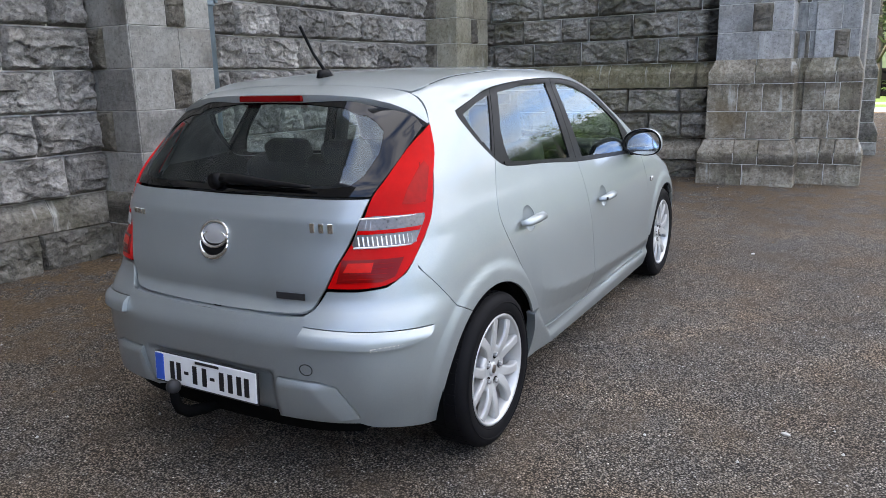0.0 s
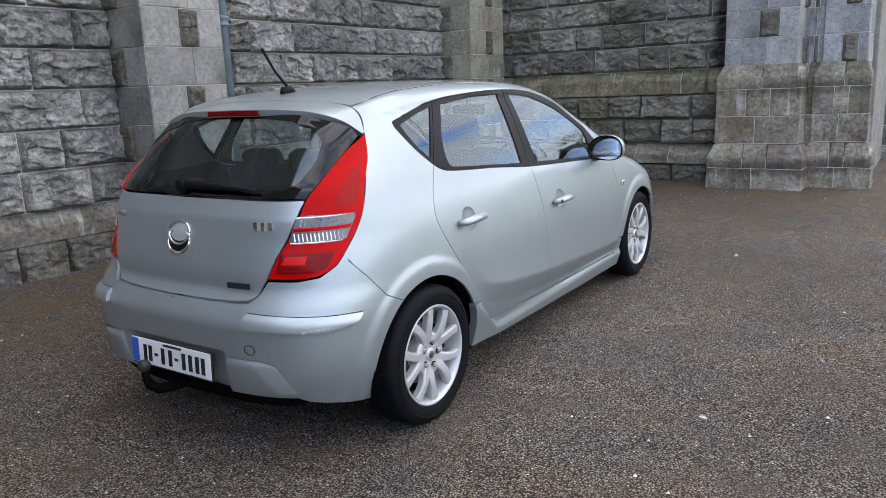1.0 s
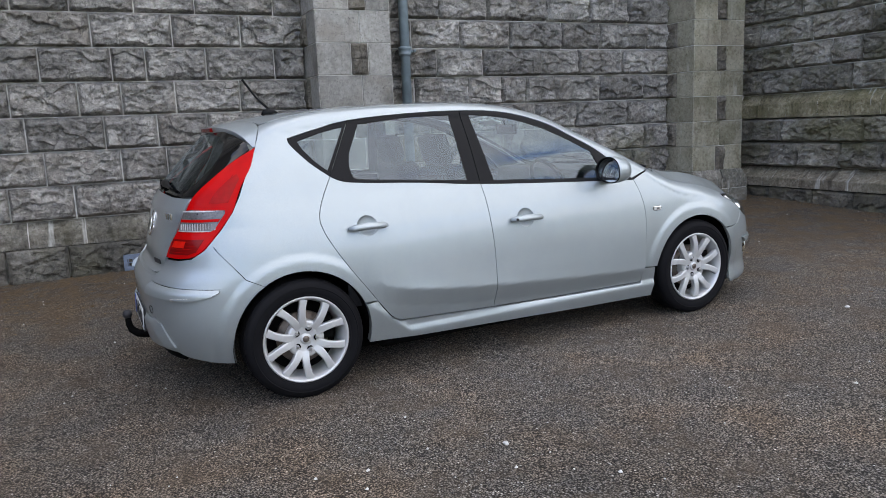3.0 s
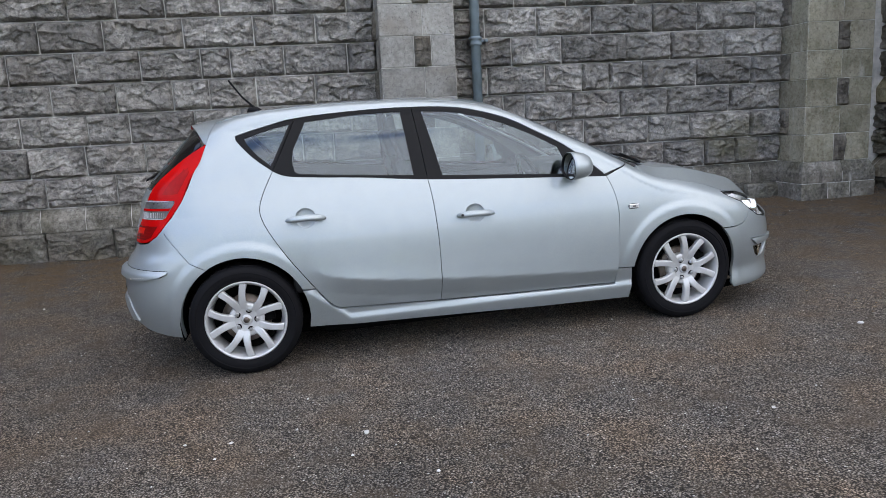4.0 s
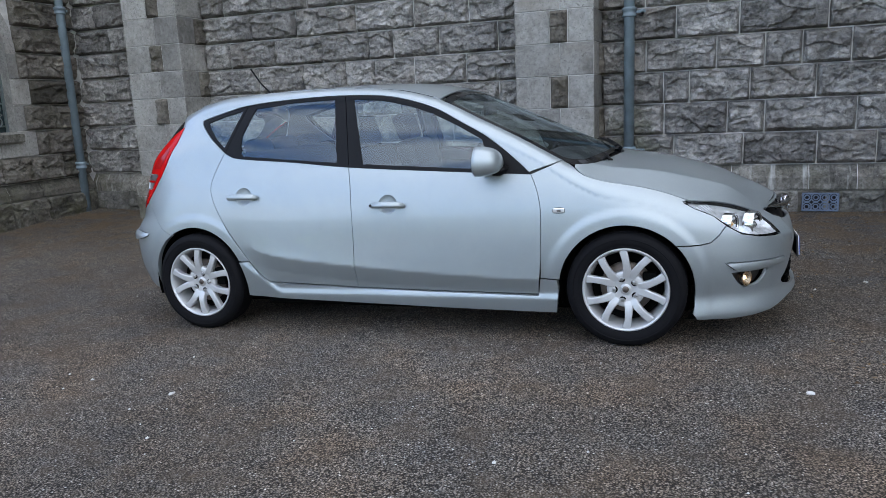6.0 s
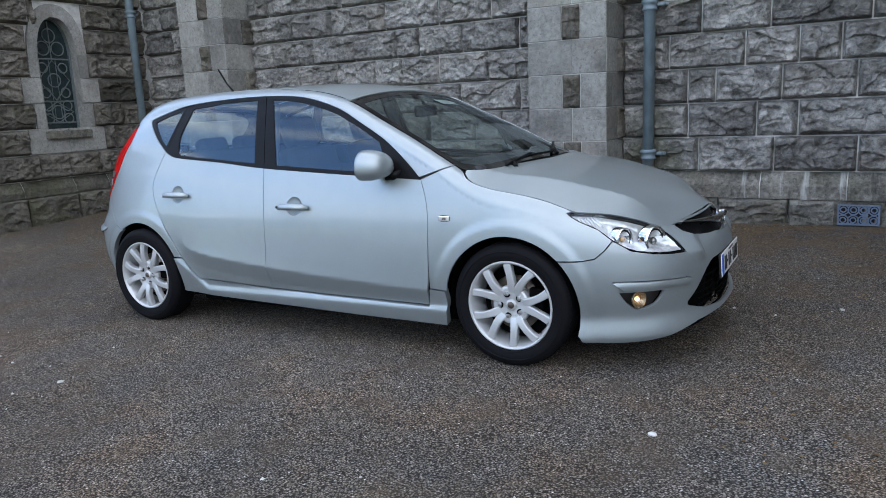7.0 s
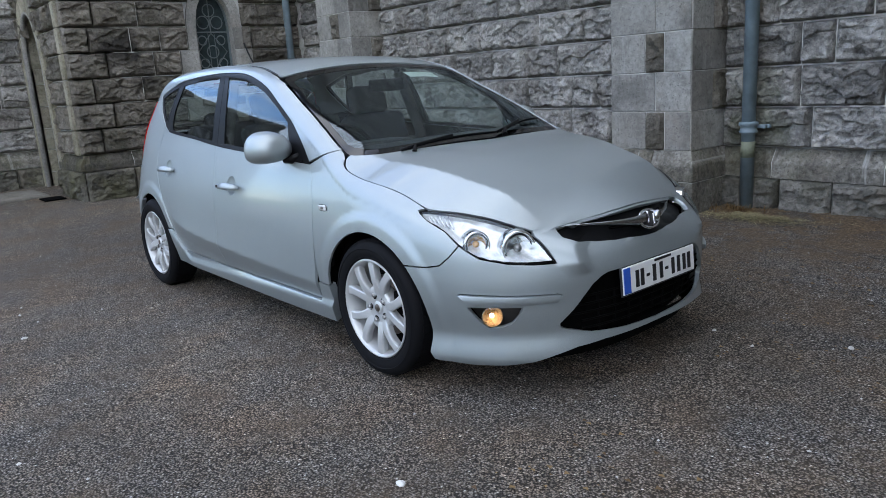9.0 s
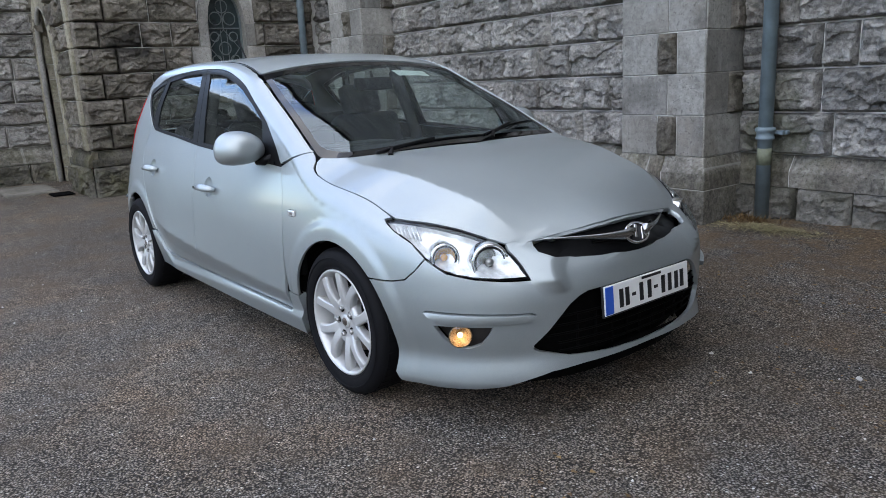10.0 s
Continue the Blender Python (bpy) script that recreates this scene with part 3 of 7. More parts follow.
def rock_mesh(w, h, proud=0.058, cell=0.0115):
    """A quarry-faced stone w by h: struck hollows and ledges inside a straight margin. The face looks along -y."""
    nx, ny = max(4, round(w / cell)), max(4, round(h / cell))
    gx, gz = np.meshgrid(np.linspace(0, w, nx + 1), np.linspace(0, h, ny + 1))
    edge = np.minimum(np.minimum(gx, w - gx), np.minimum(gz, h - gz))
    jig = (edge > 1e-6) * 0.3
    gx = gx + nrng.uniform(-1, 1, gx.shape) * jig * w / nx
    gz = gz + nrng.uniform(-1, 1, gz.shape) * jig * h / ny
    # wander of the split lines
    wx, wz = gx.copy(), gz.copy()
    for k in range(4):
        f, p = nrng.uniform(12, 60, 2), nrng.uniform(0, 6.28, 2)
        wx = wx + 0.16 / f[0] * np.sin(f[0] * gz + 0.6 * f[1] * gx + p[0])
        wz = wz + 0.13 / f[1] * np.sin(f[1] * gx - 0.5 * f[0] * gz + p[1])
    big = flakes(wx, wz, w, h, max(3, int(w * h * 30)), 0.19, 1.5)
    mid = flakes(wx, wz, w, h, max(8, int(w * h * 150)), 0.085, 1.5)
    small = flakes(gx, gz, w, h, max(20, int(w * h * 520)), 0.042, 1.4)
    ledges = scarps(wx, wz, w, h, max(4, int(w * h * 55)))
    lean = nrng.uniform(-0.35, 0.25) * (gz / h - 0.5) + nrng.uniform(-0.2, 0.2) * (gx / w - 0.5)
    d = proud * np.clip(0.02 + 0.40 * big + 0.46 * mid + 0.34 * small + 0.70 * ledges + lean * 0.5, 0.03, 1.5)
    # each side is pitched back from the joint by its own, uneven amount
    for gap, along in ((gx, gz), (w - gx, gz), (gz, gx), (h - gz, gx)):
        f, p = nrng.uniform(9, 40, 3), nrng.uniform(0, 6.28, 3)
        rough = 0.33 * sum(np.sin(a * along + b) for a, b in zip(f, p))
        d = d * np.clip((gap + 0.0015 + 0.004 * rough) / (nrng.uniform(0.014, 0.038) * (1 + 0.6 * rough)), 0.02, 1) ** 0.8
    verts = list(zip((gx - w / 2).ravel().tolist(), (-0.0015 - d).ravel().tolist(), gz.ravel().tolist()))
    k = nx + 1
    faces = [(j * k + i, j * k + i + 1, (j + 1) * k + i + 1, (j + 1) * k + i) for j in range(ny) for i in range(nx)]
    ring = [i for i in range(k)] + [j * k + nx for j in range(1, ny + 1)] + [ny * k + i for i in range(nx - 1, -1, -1)] + [j * k for j in range(ny - 1, 0, -1)]
    n = len(verts)
    verts += [(verts[i][0], 0.02, verts[i][2]) for i in ring]
    m = len(ring)
    faces += [(ring[i], n + i, n + (i + 1) % m, ring[(i + 1) % m]) for i in range(m)]
    mesh = bpy.data.meshes.new("stone_block")
    mesh.from_pydata(verts, [], faces)
    return mesh


@functools.lru_cache(None)
def cut_mesh(w, h, d=0.03):
    b = box((w, d, h), (0, d / 2 - 0.006, h / 2), 0.004, 1)
    mesh = bpy.data.meshes.new("dressed_stone")
    b.to_mesh(mesh)
    b.free()
    return mesh


def lay(mesh, mat, parent, x, y, z, turn=0.0, name="stone_block"):
    if not mesh.materials:
        mesh.materials.append(mat)
    ob = new(name, mesh)
    ob.parent = parent
    ob.matrix_basis = pose(x, y, z, 0, 0, turn)
    if mesh.materials[0] != mat:
        ob.material_slots[0].link = "OBJECT"
        ob.material_slots[0].material = mat
    return ob


def upper_facing(wall, a, b, depth=0.04, eave=8.55):
    """The plain, unseen stretch of the wall above the laid courses."""
    return part("upper_facing", box((b - a, depth + 0.02, eave - COURSE[8]), ((a + b) / 2, 0.01 - depth / 2, (eave + COURSE[8]) / 2), 0.006, 1), STONE_ROCK, wall)


def core(name, size, at, m, label):
    """The mortar core of a wall, at the pose m; at is the middle of its foot."""
    ob = part(name, box(size, (at[0], at[1], at[2] + size[2] / 2)), MORTAR)
    ob.matrix_world = m
    return tagged(ob, label, "wall", kind="structure")


def course(wall, z, h, stops, mat, skip=(), y=0.0, proud=0.06):
    """One course of rock-faced stones between the joints in stops; skip holds stretches that a pier covers."""
    for a, b in zip(stops, stops[1:]):
        for s, e in skip:
            if a < s < b:
                b = s
            if a < e < b:
                a = e
        mid = (a + b) / 2
        if b - a < 0.06 or any(s - 0.01 < mid < e + 0.01 for s, e in skip):
            continue
        lay(rock_mesh(b - a - 0.012, h - 0.012, proud), mat, wall, mid, y, z + 0.006)


def stops(a, b, given=()):
    """Joints from a to b: those given, and irregular ones where none are known."""
    out = [a]
    for g in [*sorted(g for g in given if a < g < b), b]:
        while g - out[-1] > 0.86:
            step = rng.uniform(0.38, 0.72)
            if g - out[-1] - step < 0.22:
                step = (g - out[-1]) / 2
            out.append(out[-1] + step)
        out.append(g)
    return out


def ledge(name, wall, a, b, top, slope, face, drop, out, mat, given=()):
    """Sloped plinth stones with a vertical face below: each stone is a piece."""
    js = stops(a, b, given)
    bed = bmesh.new()
    rows = [[bed.verts.new((x, y, z)) for y, z in ((0.03, top - 0.012), (-0.002, top - 0.012), (-out + 0.004, top - slope - 0.006), (-out + 0.004, top - slope - face + 0.004), (0.03, top - slope - face + 0.004))] for x in (a + 0.10, b - 0.10)]
    for i in range(5):
        bed.faces.new((rows[0][i], rows[0][(i + 1) % 5], rows[1][(i + 1) % 5], rows[1][i]))
    for r in rows:
        bed.faces.new(r)
    part("mortar_bed", bed, MORTAR, wall)
    for s, e in zip(js, js[1:]):
        bm = bmesh.new()
        w = (e - s) / 2 - 0.004
        prof = [(0.05, top - 0.004), (-0.005, top - 0.004), (-out, top - slope), (-out - 0.004, top - slope - 0.012), (-out - 0.002, top - slope - face), (0.05, top - slope - face)]
        l = [bm.verts.new((-w, y, z)) for y, z in prof]
        r = [bm.verts.new((w, y, z)) for y, z in prof]
        for i in range(len(prof)):
            j = (i + 1) % len(prof)
            bm.faces.new((l[i], l[j], r[j], r[i]))
        bm.faces.new(l[::-1])
        bm.faces.new(r)
        ob = part("plinth_stone", bm, mat, wall)
        ob.matrix_basis = pose((s + e) / 2, 0, 0)


YAW = -1.72
MAIN = pose(0, 3.24, 0, 0, 0, YAW)
P0, P1, P2 = (-4.92, -4.13), (-0.045, 0.725), (4.745, 5.57)
wall_main = core("wall_main", (12.9, 0.6, 10.8), (-0.05, 0.3, -0.4), MAIN, "long church wall of grey rock-faced limestone in courses")
JOINTS = {
    0: (-1.483, -0.374, 3.773, 4.161, 1.45, 2.1, 2.75, 3.25),
    1: (-0.909, -0.575, 1.945, 2.283, 3.069, 3.582, 4.342, 1.35),
    2: (-3.725, -3.072, -1.535, -1.067, -0.362, 1.587, 2.142, 2.718, 3.296, 4.08),
    3: (-3.389, -2.757, -2.197, -1.827, -1.344, -0.73, 1.169, 1.832, 2.266, 2.587, 2.997, 3.667, 4.353),
    4: (-3.766, -3.127, -2.486, -1.584, -1.03, -0.362, 1.453, 2.032, 2.795, 3.341, 4.003),
    5: (-3.43, -2.813, -2.029, -1.321, -0.678, 1.747, 2.385, 3.113, 3.669, 4.402),
    6: (-3.814, -3.118, -2.655, -2.184, -1.639, -1.092, -0.337, 1.5, 2.1, 2.9, 3.5, 4.1),
}
for i in range(8):
    for a, b in ((-6.2, P0[0]), (P0[1], P1[0]), (P1[1], P2[0])):
        course(wall_main, COURSE[i], 0.3125, stops(a, b, JOINTS.get(i, ())), STONE_ROCK)
for a, b in ((-6.2, P0[0]), (P0[1], P1[0]), (P1[1], P2[0])):
    ledge("plinth", wall_main, a, b, 0.605, 0.115, 0.125, 0, 0.075, STONE_LEDGE, (-3.2, -1.607, 2.0, 3.1))
    course(wall_main, 0.02, 0.345, stops(a, b), STONE_BASE, y=-0.06, proud=0.05)


# unseen height, raised to block sun and the sky mirrored in the windscreen
upper_facing(wall_main, -6.2, 6.2, eave=10.35)


def pier(name, u0, u1, depth, m, label, top=3.4, light=STONE_CUT, rock=STONE_WING, phase=0, ledges=((0.605, 0.115, 0.06),), foot=-0.3, split=0.46, patchw=0.18, sides=(1, 1), cap=8.4, base=None):
    """A pier of dressed stones with a rough block in every other course; its base steps out below each sloped ledge."""
    w = u1 - u0
    ob = part(name, box((w - 0.003, depth + 0.05, cap - foot), ((u0 + u1) / 2, -depth / 2 + 0.0265, foot + (cap - foot) / 2)), MORTAR)
    ob.matrix_world = m
    tagged(ob, label, "buttress", kind="structure")
    out, z0 = 0.0, top
    for i in range(8):
        z, h = COURSE[i], 0.3125
        if z < ledges[0][0] - 0.01 or z > top:
            continue
        a = 0.455 * w + rng.uniform(-0.01, 0.01)
        rough = (i + phase) % 2 == 0
        cells = [(0, a, 0), (a, a + patchw, 1), (a + patchw, w, 0)] if rough else [(0, split * w * 1.25, 0), (split * w * 1.25, w, 0)]
        for s, e, r in cells:
            mesh = rock_mesh(e - s - 0.008, h - 0.008, 0.03) if r else cut_mesh(round(e - s - 0.005, 3), round(h - 0.005, 3))
            lay(mesh, rock if r else light, ob, u0 + (s + e) / 2, -depth, z + 0.003, 0, "stone_block" if r else "dressed_stone")
        for side, x, t in ((0, u0, -90), (1, u1, 90)):
            if not sides[side]:
                continue
            q = 0.20 if not rough and depth > 0.3 else 0.0
            if q:
                lay(rock_mesh(q - 0.006, h - 0.008, 0.03), rock, ob, x, -q / 2, z + 0.003, t)
            lay(cut_mesh(round(depth - q - 0.004, 3), round(h - 0.005, 3)), light, ob, x, -q - (depth - q) / 2, z + 0.003, t, "dressed_stone")
    part("upper_facing", box((w + 0.012, depth + 0.02, cap - COURSE[8] - 0.02), ((u0 + u1) / 2, -depth / 2 + 0.0026, (cap + COURSE[8]) / 2), 0.006, 1), light, ob)
    # stepped base
    tops = [*[l[0] for l in ledges], foot]
    for n, (zt, sl, step) in enumerate(ledges):
        low = tops[n + 1]
        prev, out = out, out + step
        rows = [(zt - sl - 0.13, zt)]
        zz = zt - sl - 0.13
        while zz - 0.02 > low:
            rows.append((max(low, zz - 0.315), zz))
            zz -= 0.315
        bed = out - 0.007
        part("mortar_bed", box((w + 2 * bed, depth + bed, zt - sl - low - 0.01), ((u0 + u1) / 2, -(depth + bed) / 2, (low + zt - sl) / 2), 0.004, 1), MORTAR, ob)
        for k, (za, zb) in enumerate(rows):
            lo = out
            hi = prev if k == 0 else out
            levels = [(lo, za + 0.003), (lo, zt - sl if k == 0 else zb - 0.003)] + ([(hi + 0.006, zb)] if k == 0 else [])
            cuts = () if w < 0.3 else ((0.56,), (0.34, 0.68), (0.48,))[(k + n) % 3]
            marks = [None, *[u0 + c * w for c in cuts], None]
            for xa, xb in zip(marks, marks[1:]):
                bm = bmesh.new()
                rings = []
                for o, z in levels:
                    l, r = u0 - o if xa is None else xa + 0.003, u1 + o if xb is None else xb - 0.003
                    rings.append([bm.verts.new(c) for c in ((l, 0.05, z), (l, -depth - o, z), (r, -depth - o, z), (r, 0.05, z))])
                for r, s in zip(rings, rings[1:]):
                    for i in range(4):
                        bm.faces.new((r[i], r[(i + 1) % 4], s[(i + 1) % 4], s[i]))
                bm.faces.new(rings[0])
                bm.faces.new(rings[-1])
                bmesh.ops.bevel(bm, geom=bm.edges[:], offset=0.006, segments=1, affect="EDGES")
                part("plinth_stone", bm, base or STONE_LEDGE, ob)
    return ob


pier("buttress_left", *P0, 0.5, MAIN, "dressed limestone buttress on the long church wall", phase=0)
pier("buttress_middle", *P1, 0.5, MAIN, "dressed limestone buttress beside a rainwater pipe", phase=0)
pier("buttress_corner", *P2, 0.5, MAIN, "yellowish dressed limestone buttress near the inner corner", light=STONE_TAN, phase=0, patchw=0.15, split=0.42)

# return wing: its face looks along -x
RET = pose(6.05, 0, 0, 0, 0, YAW - 90)
# here x runs along -y of the place and -y is the outside
wall_return = core("wall_return", (5.2, 0.6, 9.0), (-0.74, 0.3, -0.4), RET, "return wall of the church, mossy rock-faced limestone")
RJ = {5: (-1.192, -0.437, -1.991), 4: (-1.716, -0.719, -0.142, -2.27), 3: (-1.423, -0.384, -2.118), 1: (-2.344, -1.19, -0.077), 0: (-2.113, -0.965, -0.457)}
for i in (0, 1, 3, 4, 5, 6, 7):
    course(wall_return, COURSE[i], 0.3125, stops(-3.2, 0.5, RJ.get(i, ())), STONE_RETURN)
ledge("plinth_upper", wall_return, -3.2, 0.5, COURSE[3], 0.125, 0.18, 0, 0.095, STONE_MOSSY, (-1.826, -0.998, -0.201))
for o in [c for c in wall_return.children if c.name.startswith("stone_block") and c.location.z < COURSE[2]]:
    o.location.y -= 0.045
ledge("plinth_lower", wall_return, -3.2, 0.5, 0.605, 0.145, 0.115, 0, 0.165, STONE_SOIL, (-0.776, -2.0))
course(wall_return, 0.03, 0.31, stops(-3.2, 0.5), STONE_FOOT, y=-0.11, proud=0.05)
for i in range(8):
    lay(cut_mesh(0.592, 0.307), STONE_PALE, wall_return, 1.861, 0.3, COURSE[i] + 0.003, 90, "dressed_stone")
upper_facing(wall_return, -3.2, 1.85)
TWO = ((COURSE[3] + 0.01, 0.15, 0.07), (0.63, 0.15, 0.07))
pier("buttress_return", 0.43, 1.225, 0.44, RET, "pale dressed limestone buttress with two stepped sloping ledges", light=STONE_PALE, phase=0, ledges=TWO, patchw=0.22, base=STONE_SOIL)
pier("buttress_return_link", 1.225, 1.43, 0.06, RET, "narrow dressed limestone link between two buttresses", light=STONE_PALE, phase=1, ledges=TWO, patchw=0.05, sides=(0, 0), base=STONE_SOIL)
pier("buttress_return_end", 1.43, 1.88, 0.10, RET, "pale dressed limestone corner buttress with stepped ledges", light=STONE_PALE, phase=1, ledges=TWO, patchw=0.16, sides=(0, 1), base=STONE_SOIL)
wing_box = part("wall_wing", box((6.5, 5.2, 9.0), (9.85, 0.66, 4.1), 0.01, 1), STONE_CUT)
tagged(wing_box, "plain flank of the church's return wing", "wall", kind="structure")
SOUTH = pose(0, -1.94, 0)
pier("buttress_wing_flank", 8.9, 9.6, 0.10, SOUTH, "dressed limestone buttress on the wing's flank", phase=1, ledges=TWO, sides=(1, 1))

# left wing: its face looks along +x
LEFT = pose(-6.17, 0, 0, 0, 0, 90)
# here x runs along +y of the place and -y is the outside (+x of the place)
WIN_U, WIN_R, WIN_SILL, WIN_SPRING, WIN_TOP = 1.985, 0.265, 1.20, 2.15, 2.60


def lancet(w, z0, spring, apex, n=9):
    """Half widths of a pointed arch opening, from the sill up one side, as (x, z)."""
    pts = [(w, z0), (w, spring)]
    for i in range(1, n + 1):
        t = i / n
        pts.append((w * (1 - t ** 1.9), spring + (apex - spring) * math.sin(t * math.pi / 2) ** 0.95))
    return pts


def ring_mesh(inner, outer, y0, y1):
    """A frame between two outlines of the same number of points, from depth y0 to y1."""
    bm = bmesh.new()
    rows = []
    for o, y in ((inner, y1), (inner, y0), (outer, y0), (outer, y1)):
        rows.append([bm.verts.new((x, y, z)) for x, z in o])
    for r, s in zip(rows, rows[1:]):
        for i in range(len(inner) - 1):
            bm.faces.new((r[i], r[i + 1], s[i + 1], s[i]))
    return bm


def both(half):
    """The full outline from a half one, left foot to right foot."""
    return [(-x, z) for x, z in half] + [(x, z) for x, z in half[::-1][1:]]


def wall_with_opening(name, a, b, cu, half, depth, m, label, z0=-0.4, z1=8.6):
    """A mortar core from a to b with an arched opening round cu that goes through it."""
    bm = bmesh.new()
    arch = [(cu + x, z) for x, z in both(half)]
    outer = [(a, z0), (a, z1), (b, z1), (b, z0)]
    sill = half[0][1]
    poly = [(a, z0), (a, z1), (b, z1), (b, z0)]
    if sill <= z0 + 0.01:
        poly = [(a, z0), (a, z1), (b, z1), (b, z0), *arch[::-1]]
        pts, edges = poly, [(i, (i + 1) % len(poly)) for i in range(len(poly))]
        tri = delaunay_2d_cdt([Vector(p) for p in pts], edges, [], 0, 1e-6)
    else:
        pts = poly + arch
        edges = [(i, (i + 1) % 4) for i in range(4)] + [(4 + i, 4 + (i + 1) % len(arch)) for i in range(len(arch))]
        tri = delaunay_2d_cdt([Vector(p) for p in pts], edges, [], 0, 1e-6)
    uv = [tuple(p) for p in tri[0]]
    f = [bm.verts.new((u, 0, v)) for u, v in uv]
    g = [bm.verts.new((u, depth, v)) for u, v in uv]
    for t in tri[2]:
        cx, cz = sum(uv[i][0] for i in t) / 3, sum(uv[i][1] for i in t) / 3
        if not inside(cx, cz, arch):
            bm.faces.new([f[i] for i in t])
            bm.faces.new([g[i] for i in t][::-1])
    key = {(round(u, 5), round(v, 5)): i for i, (u, v) in enumerate(uv)}
    ids = [key.get((round(u, 5), round(v, 5))) for u, v in arch]
    for i, j in zip(ids, ids[1:]):
        bm.faces.new((f[i], f[j], g[j], g[i]))
    if sill > z0 + 0.01:
        bm.faces.new((f[ids[-1]], f[ids[0]], g[ids[0]], g[ids[-1]]))
    for i, j in ((0, 1), (1, 2), (2, 3)):
        pa, pb = key[(round(outer[i][0], 5), round(outer[i][1], 5))], key[(round(outer[j][0], 5), round(outer[j][1], 5))]
        bm.faces.new((f[pa], f[pb], g[pb], g[pa]))
    ob = part(name, bm, MORTAR)
    ob.matrix_world = m
    return tagged(ob, label, "wall", kind="structure")


half_win = lancet(WIN_R, WIN_SILL, WIN_SPRING, WIN_TOP)
wall_left = wall_with_opening("wall_left", 0.045, 3.6, WIN_U, half_win, 0.5, LEFT, "left wing of the church, dark rock-faced limestone with a lancet window")
LJ = {4: (0.30, 0.823), 3: (0.498, 1.088), 2: (0.289, 0.9), 1: (0.49,), 0: (0.299, 1.0), 5: (0.4, 0.95)}
half_out = [(0.40, WIN_SILL - 0.28), (0.40, WIN_SPRING)] + lancet(0.40, WIN_SILL, WIN_SPRING, WIN_TOP + 0.16)[2:]
for i in range(8):
    z = COURSE[i]
    wide = 0.0
    if z + 0.31 > WIN_SILL - 0.28 and z < WIN_TOP + 0.1:
        wide = (0.405, 0.53)[i % 2] if z < WIN_SPRING - 0.1 else 0.41 * (1 - max(0.0, (z - WIN_SPRING)) / 0.75)
    skip = ((WIN_U - wide, WIN_U + wide),) if wide else ()
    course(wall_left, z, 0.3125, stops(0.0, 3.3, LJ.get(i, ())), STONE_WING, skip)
    if wide and z < WIN_SPRING - 0.1 and z > 0.8:
        lo = max(z, WIN_SILL - 0.28)
        for s in (-1, 1):
            inner = WIN_R + 0.004 if z + 0.15 > WIN_SILL else 0.0
            lay(cut_mesh(round(wide - inner - 0.006, 3), round(z + 0.3125 - lo - 0.006, 3)), STONE_CUT, wall_left, WIN_U + s * (wide + inner) / 2, -0.02, lo + 0.003, 0, "dressed_stone")
upper_facing(wall_left, 0.0, 3.3)
ledge("plinth", wall_left, 0.0, 3.3, 0.605, 0.115, 0.085, 0, 0.07, STONE_FOOT)
course(wall_left, 0.0, 0.40, stops(0.0, 3.3), STONE_FOOT, y=-0.055, proud=0.05)

window_1 = thing("window_1", LEFT @ pose(WIN_U, 0, WIN_SILL), "pointed lancet window with dark leaded glass and pale stone surround", "window", kind="structure")
arch_in, arch_out = [p for p in both(half_win) if p[1] >= WIN_SPRING - 1e-6], [p for p in both(half_out) if p[1] >= WIN_SPRING - 1e-6]
n_arch = len(arch_in)
for k in range(4):
    i0, i1 = round(k * (n_arch - 1) / 4), round((k + 1) * (n_arch - 1) / 4)
    seg_i = [(x, z - WIN_SILL) for x, z in arch_in[i0:i1 + 1]]
    seg_o = [(x, z - WIN_SILL) for x, z in arch_out[i0:i1 + 1]]
    part("arch_stone", ring_mesh(seg_i, seg_o, -0.03, 0.14), STONE_CUT, window_1)
rel = [(x, z - WIN_SILL) for x, z in both(half_win)]
part("window_frame", ring_mesh([(x * 0.9, 0.02 + z * 0.975) for x, z in rel], [(x * 0.995, z) for x, z in rel], 0.10, 0.15), LEAD, window_1, "thin dark metal window frame")
part("window_reveal", ring_mesh([(x * 0.985, z) for x, z in rel], [(x * 0.999, z) for x, z in rel], -0.02, 0.2), STONE_CUT, window_1)
part("window_sill", box((0.62, 0.2, 0.10), (0, 0.02, -0.05), 0.012, 2), STONE_LEDGE, window_1, "sloping stone sill")
bm = bmesh.new()
bm.faces.new([bm.verts.new((x, 0.13, z)) for x, z in rel])
part("pane", bm, LEADED, window_1, "dark leaded glass")
bm = None


def came(points, bm, thick=0.008):
    return tube([(x, 0.122, z) for x, z in points], thick, 6, bm)


def hoop(cx, cz, r, bm, a0=0, a1=360, n=16):
    return came([(cx + r * math.cos(radians(a0 + (a1 - a0) * t / n)), cz + r * math.sin(radians(a0 + (a1 - a0) * t / n))) for t in range(n + 1)], bm)


for z in (0.10, 0.37, 0.90):
    bm = came([(-WIN_R, z), (WIN_R, z)], bm, 0.010)
for cz in (0.235, 0.635):
    # a lozenge with a ring inside it and lobes between its arms
    h = 0.13 if cz < 0.4 else 0.25
    bm = came([(0, cz - h), (0.21, cz), (0, cz + h), (-0.21, cz), (0, cz - h)], bm)
    bm = hoop(0, cz, 0.085, bm)
    for sx in (-1, 1):
        for sz in (-1, 1):
            bm = hoop(sx * 0.135, cz + sz * h * 0.62, 0.062, bm)
        bm = came([(sx * 0.045, cz - h), (sx * 0.045, cz + h)], bm, 0.005)
for sx, cz in ((-0.10, 1.03), (0.10, 1.03), (0.0, 1.19)):
    bm = hoop(sx, cz, 0.085, bm)
bm = came([(0, 0.9), (0, 1.36)], bm)
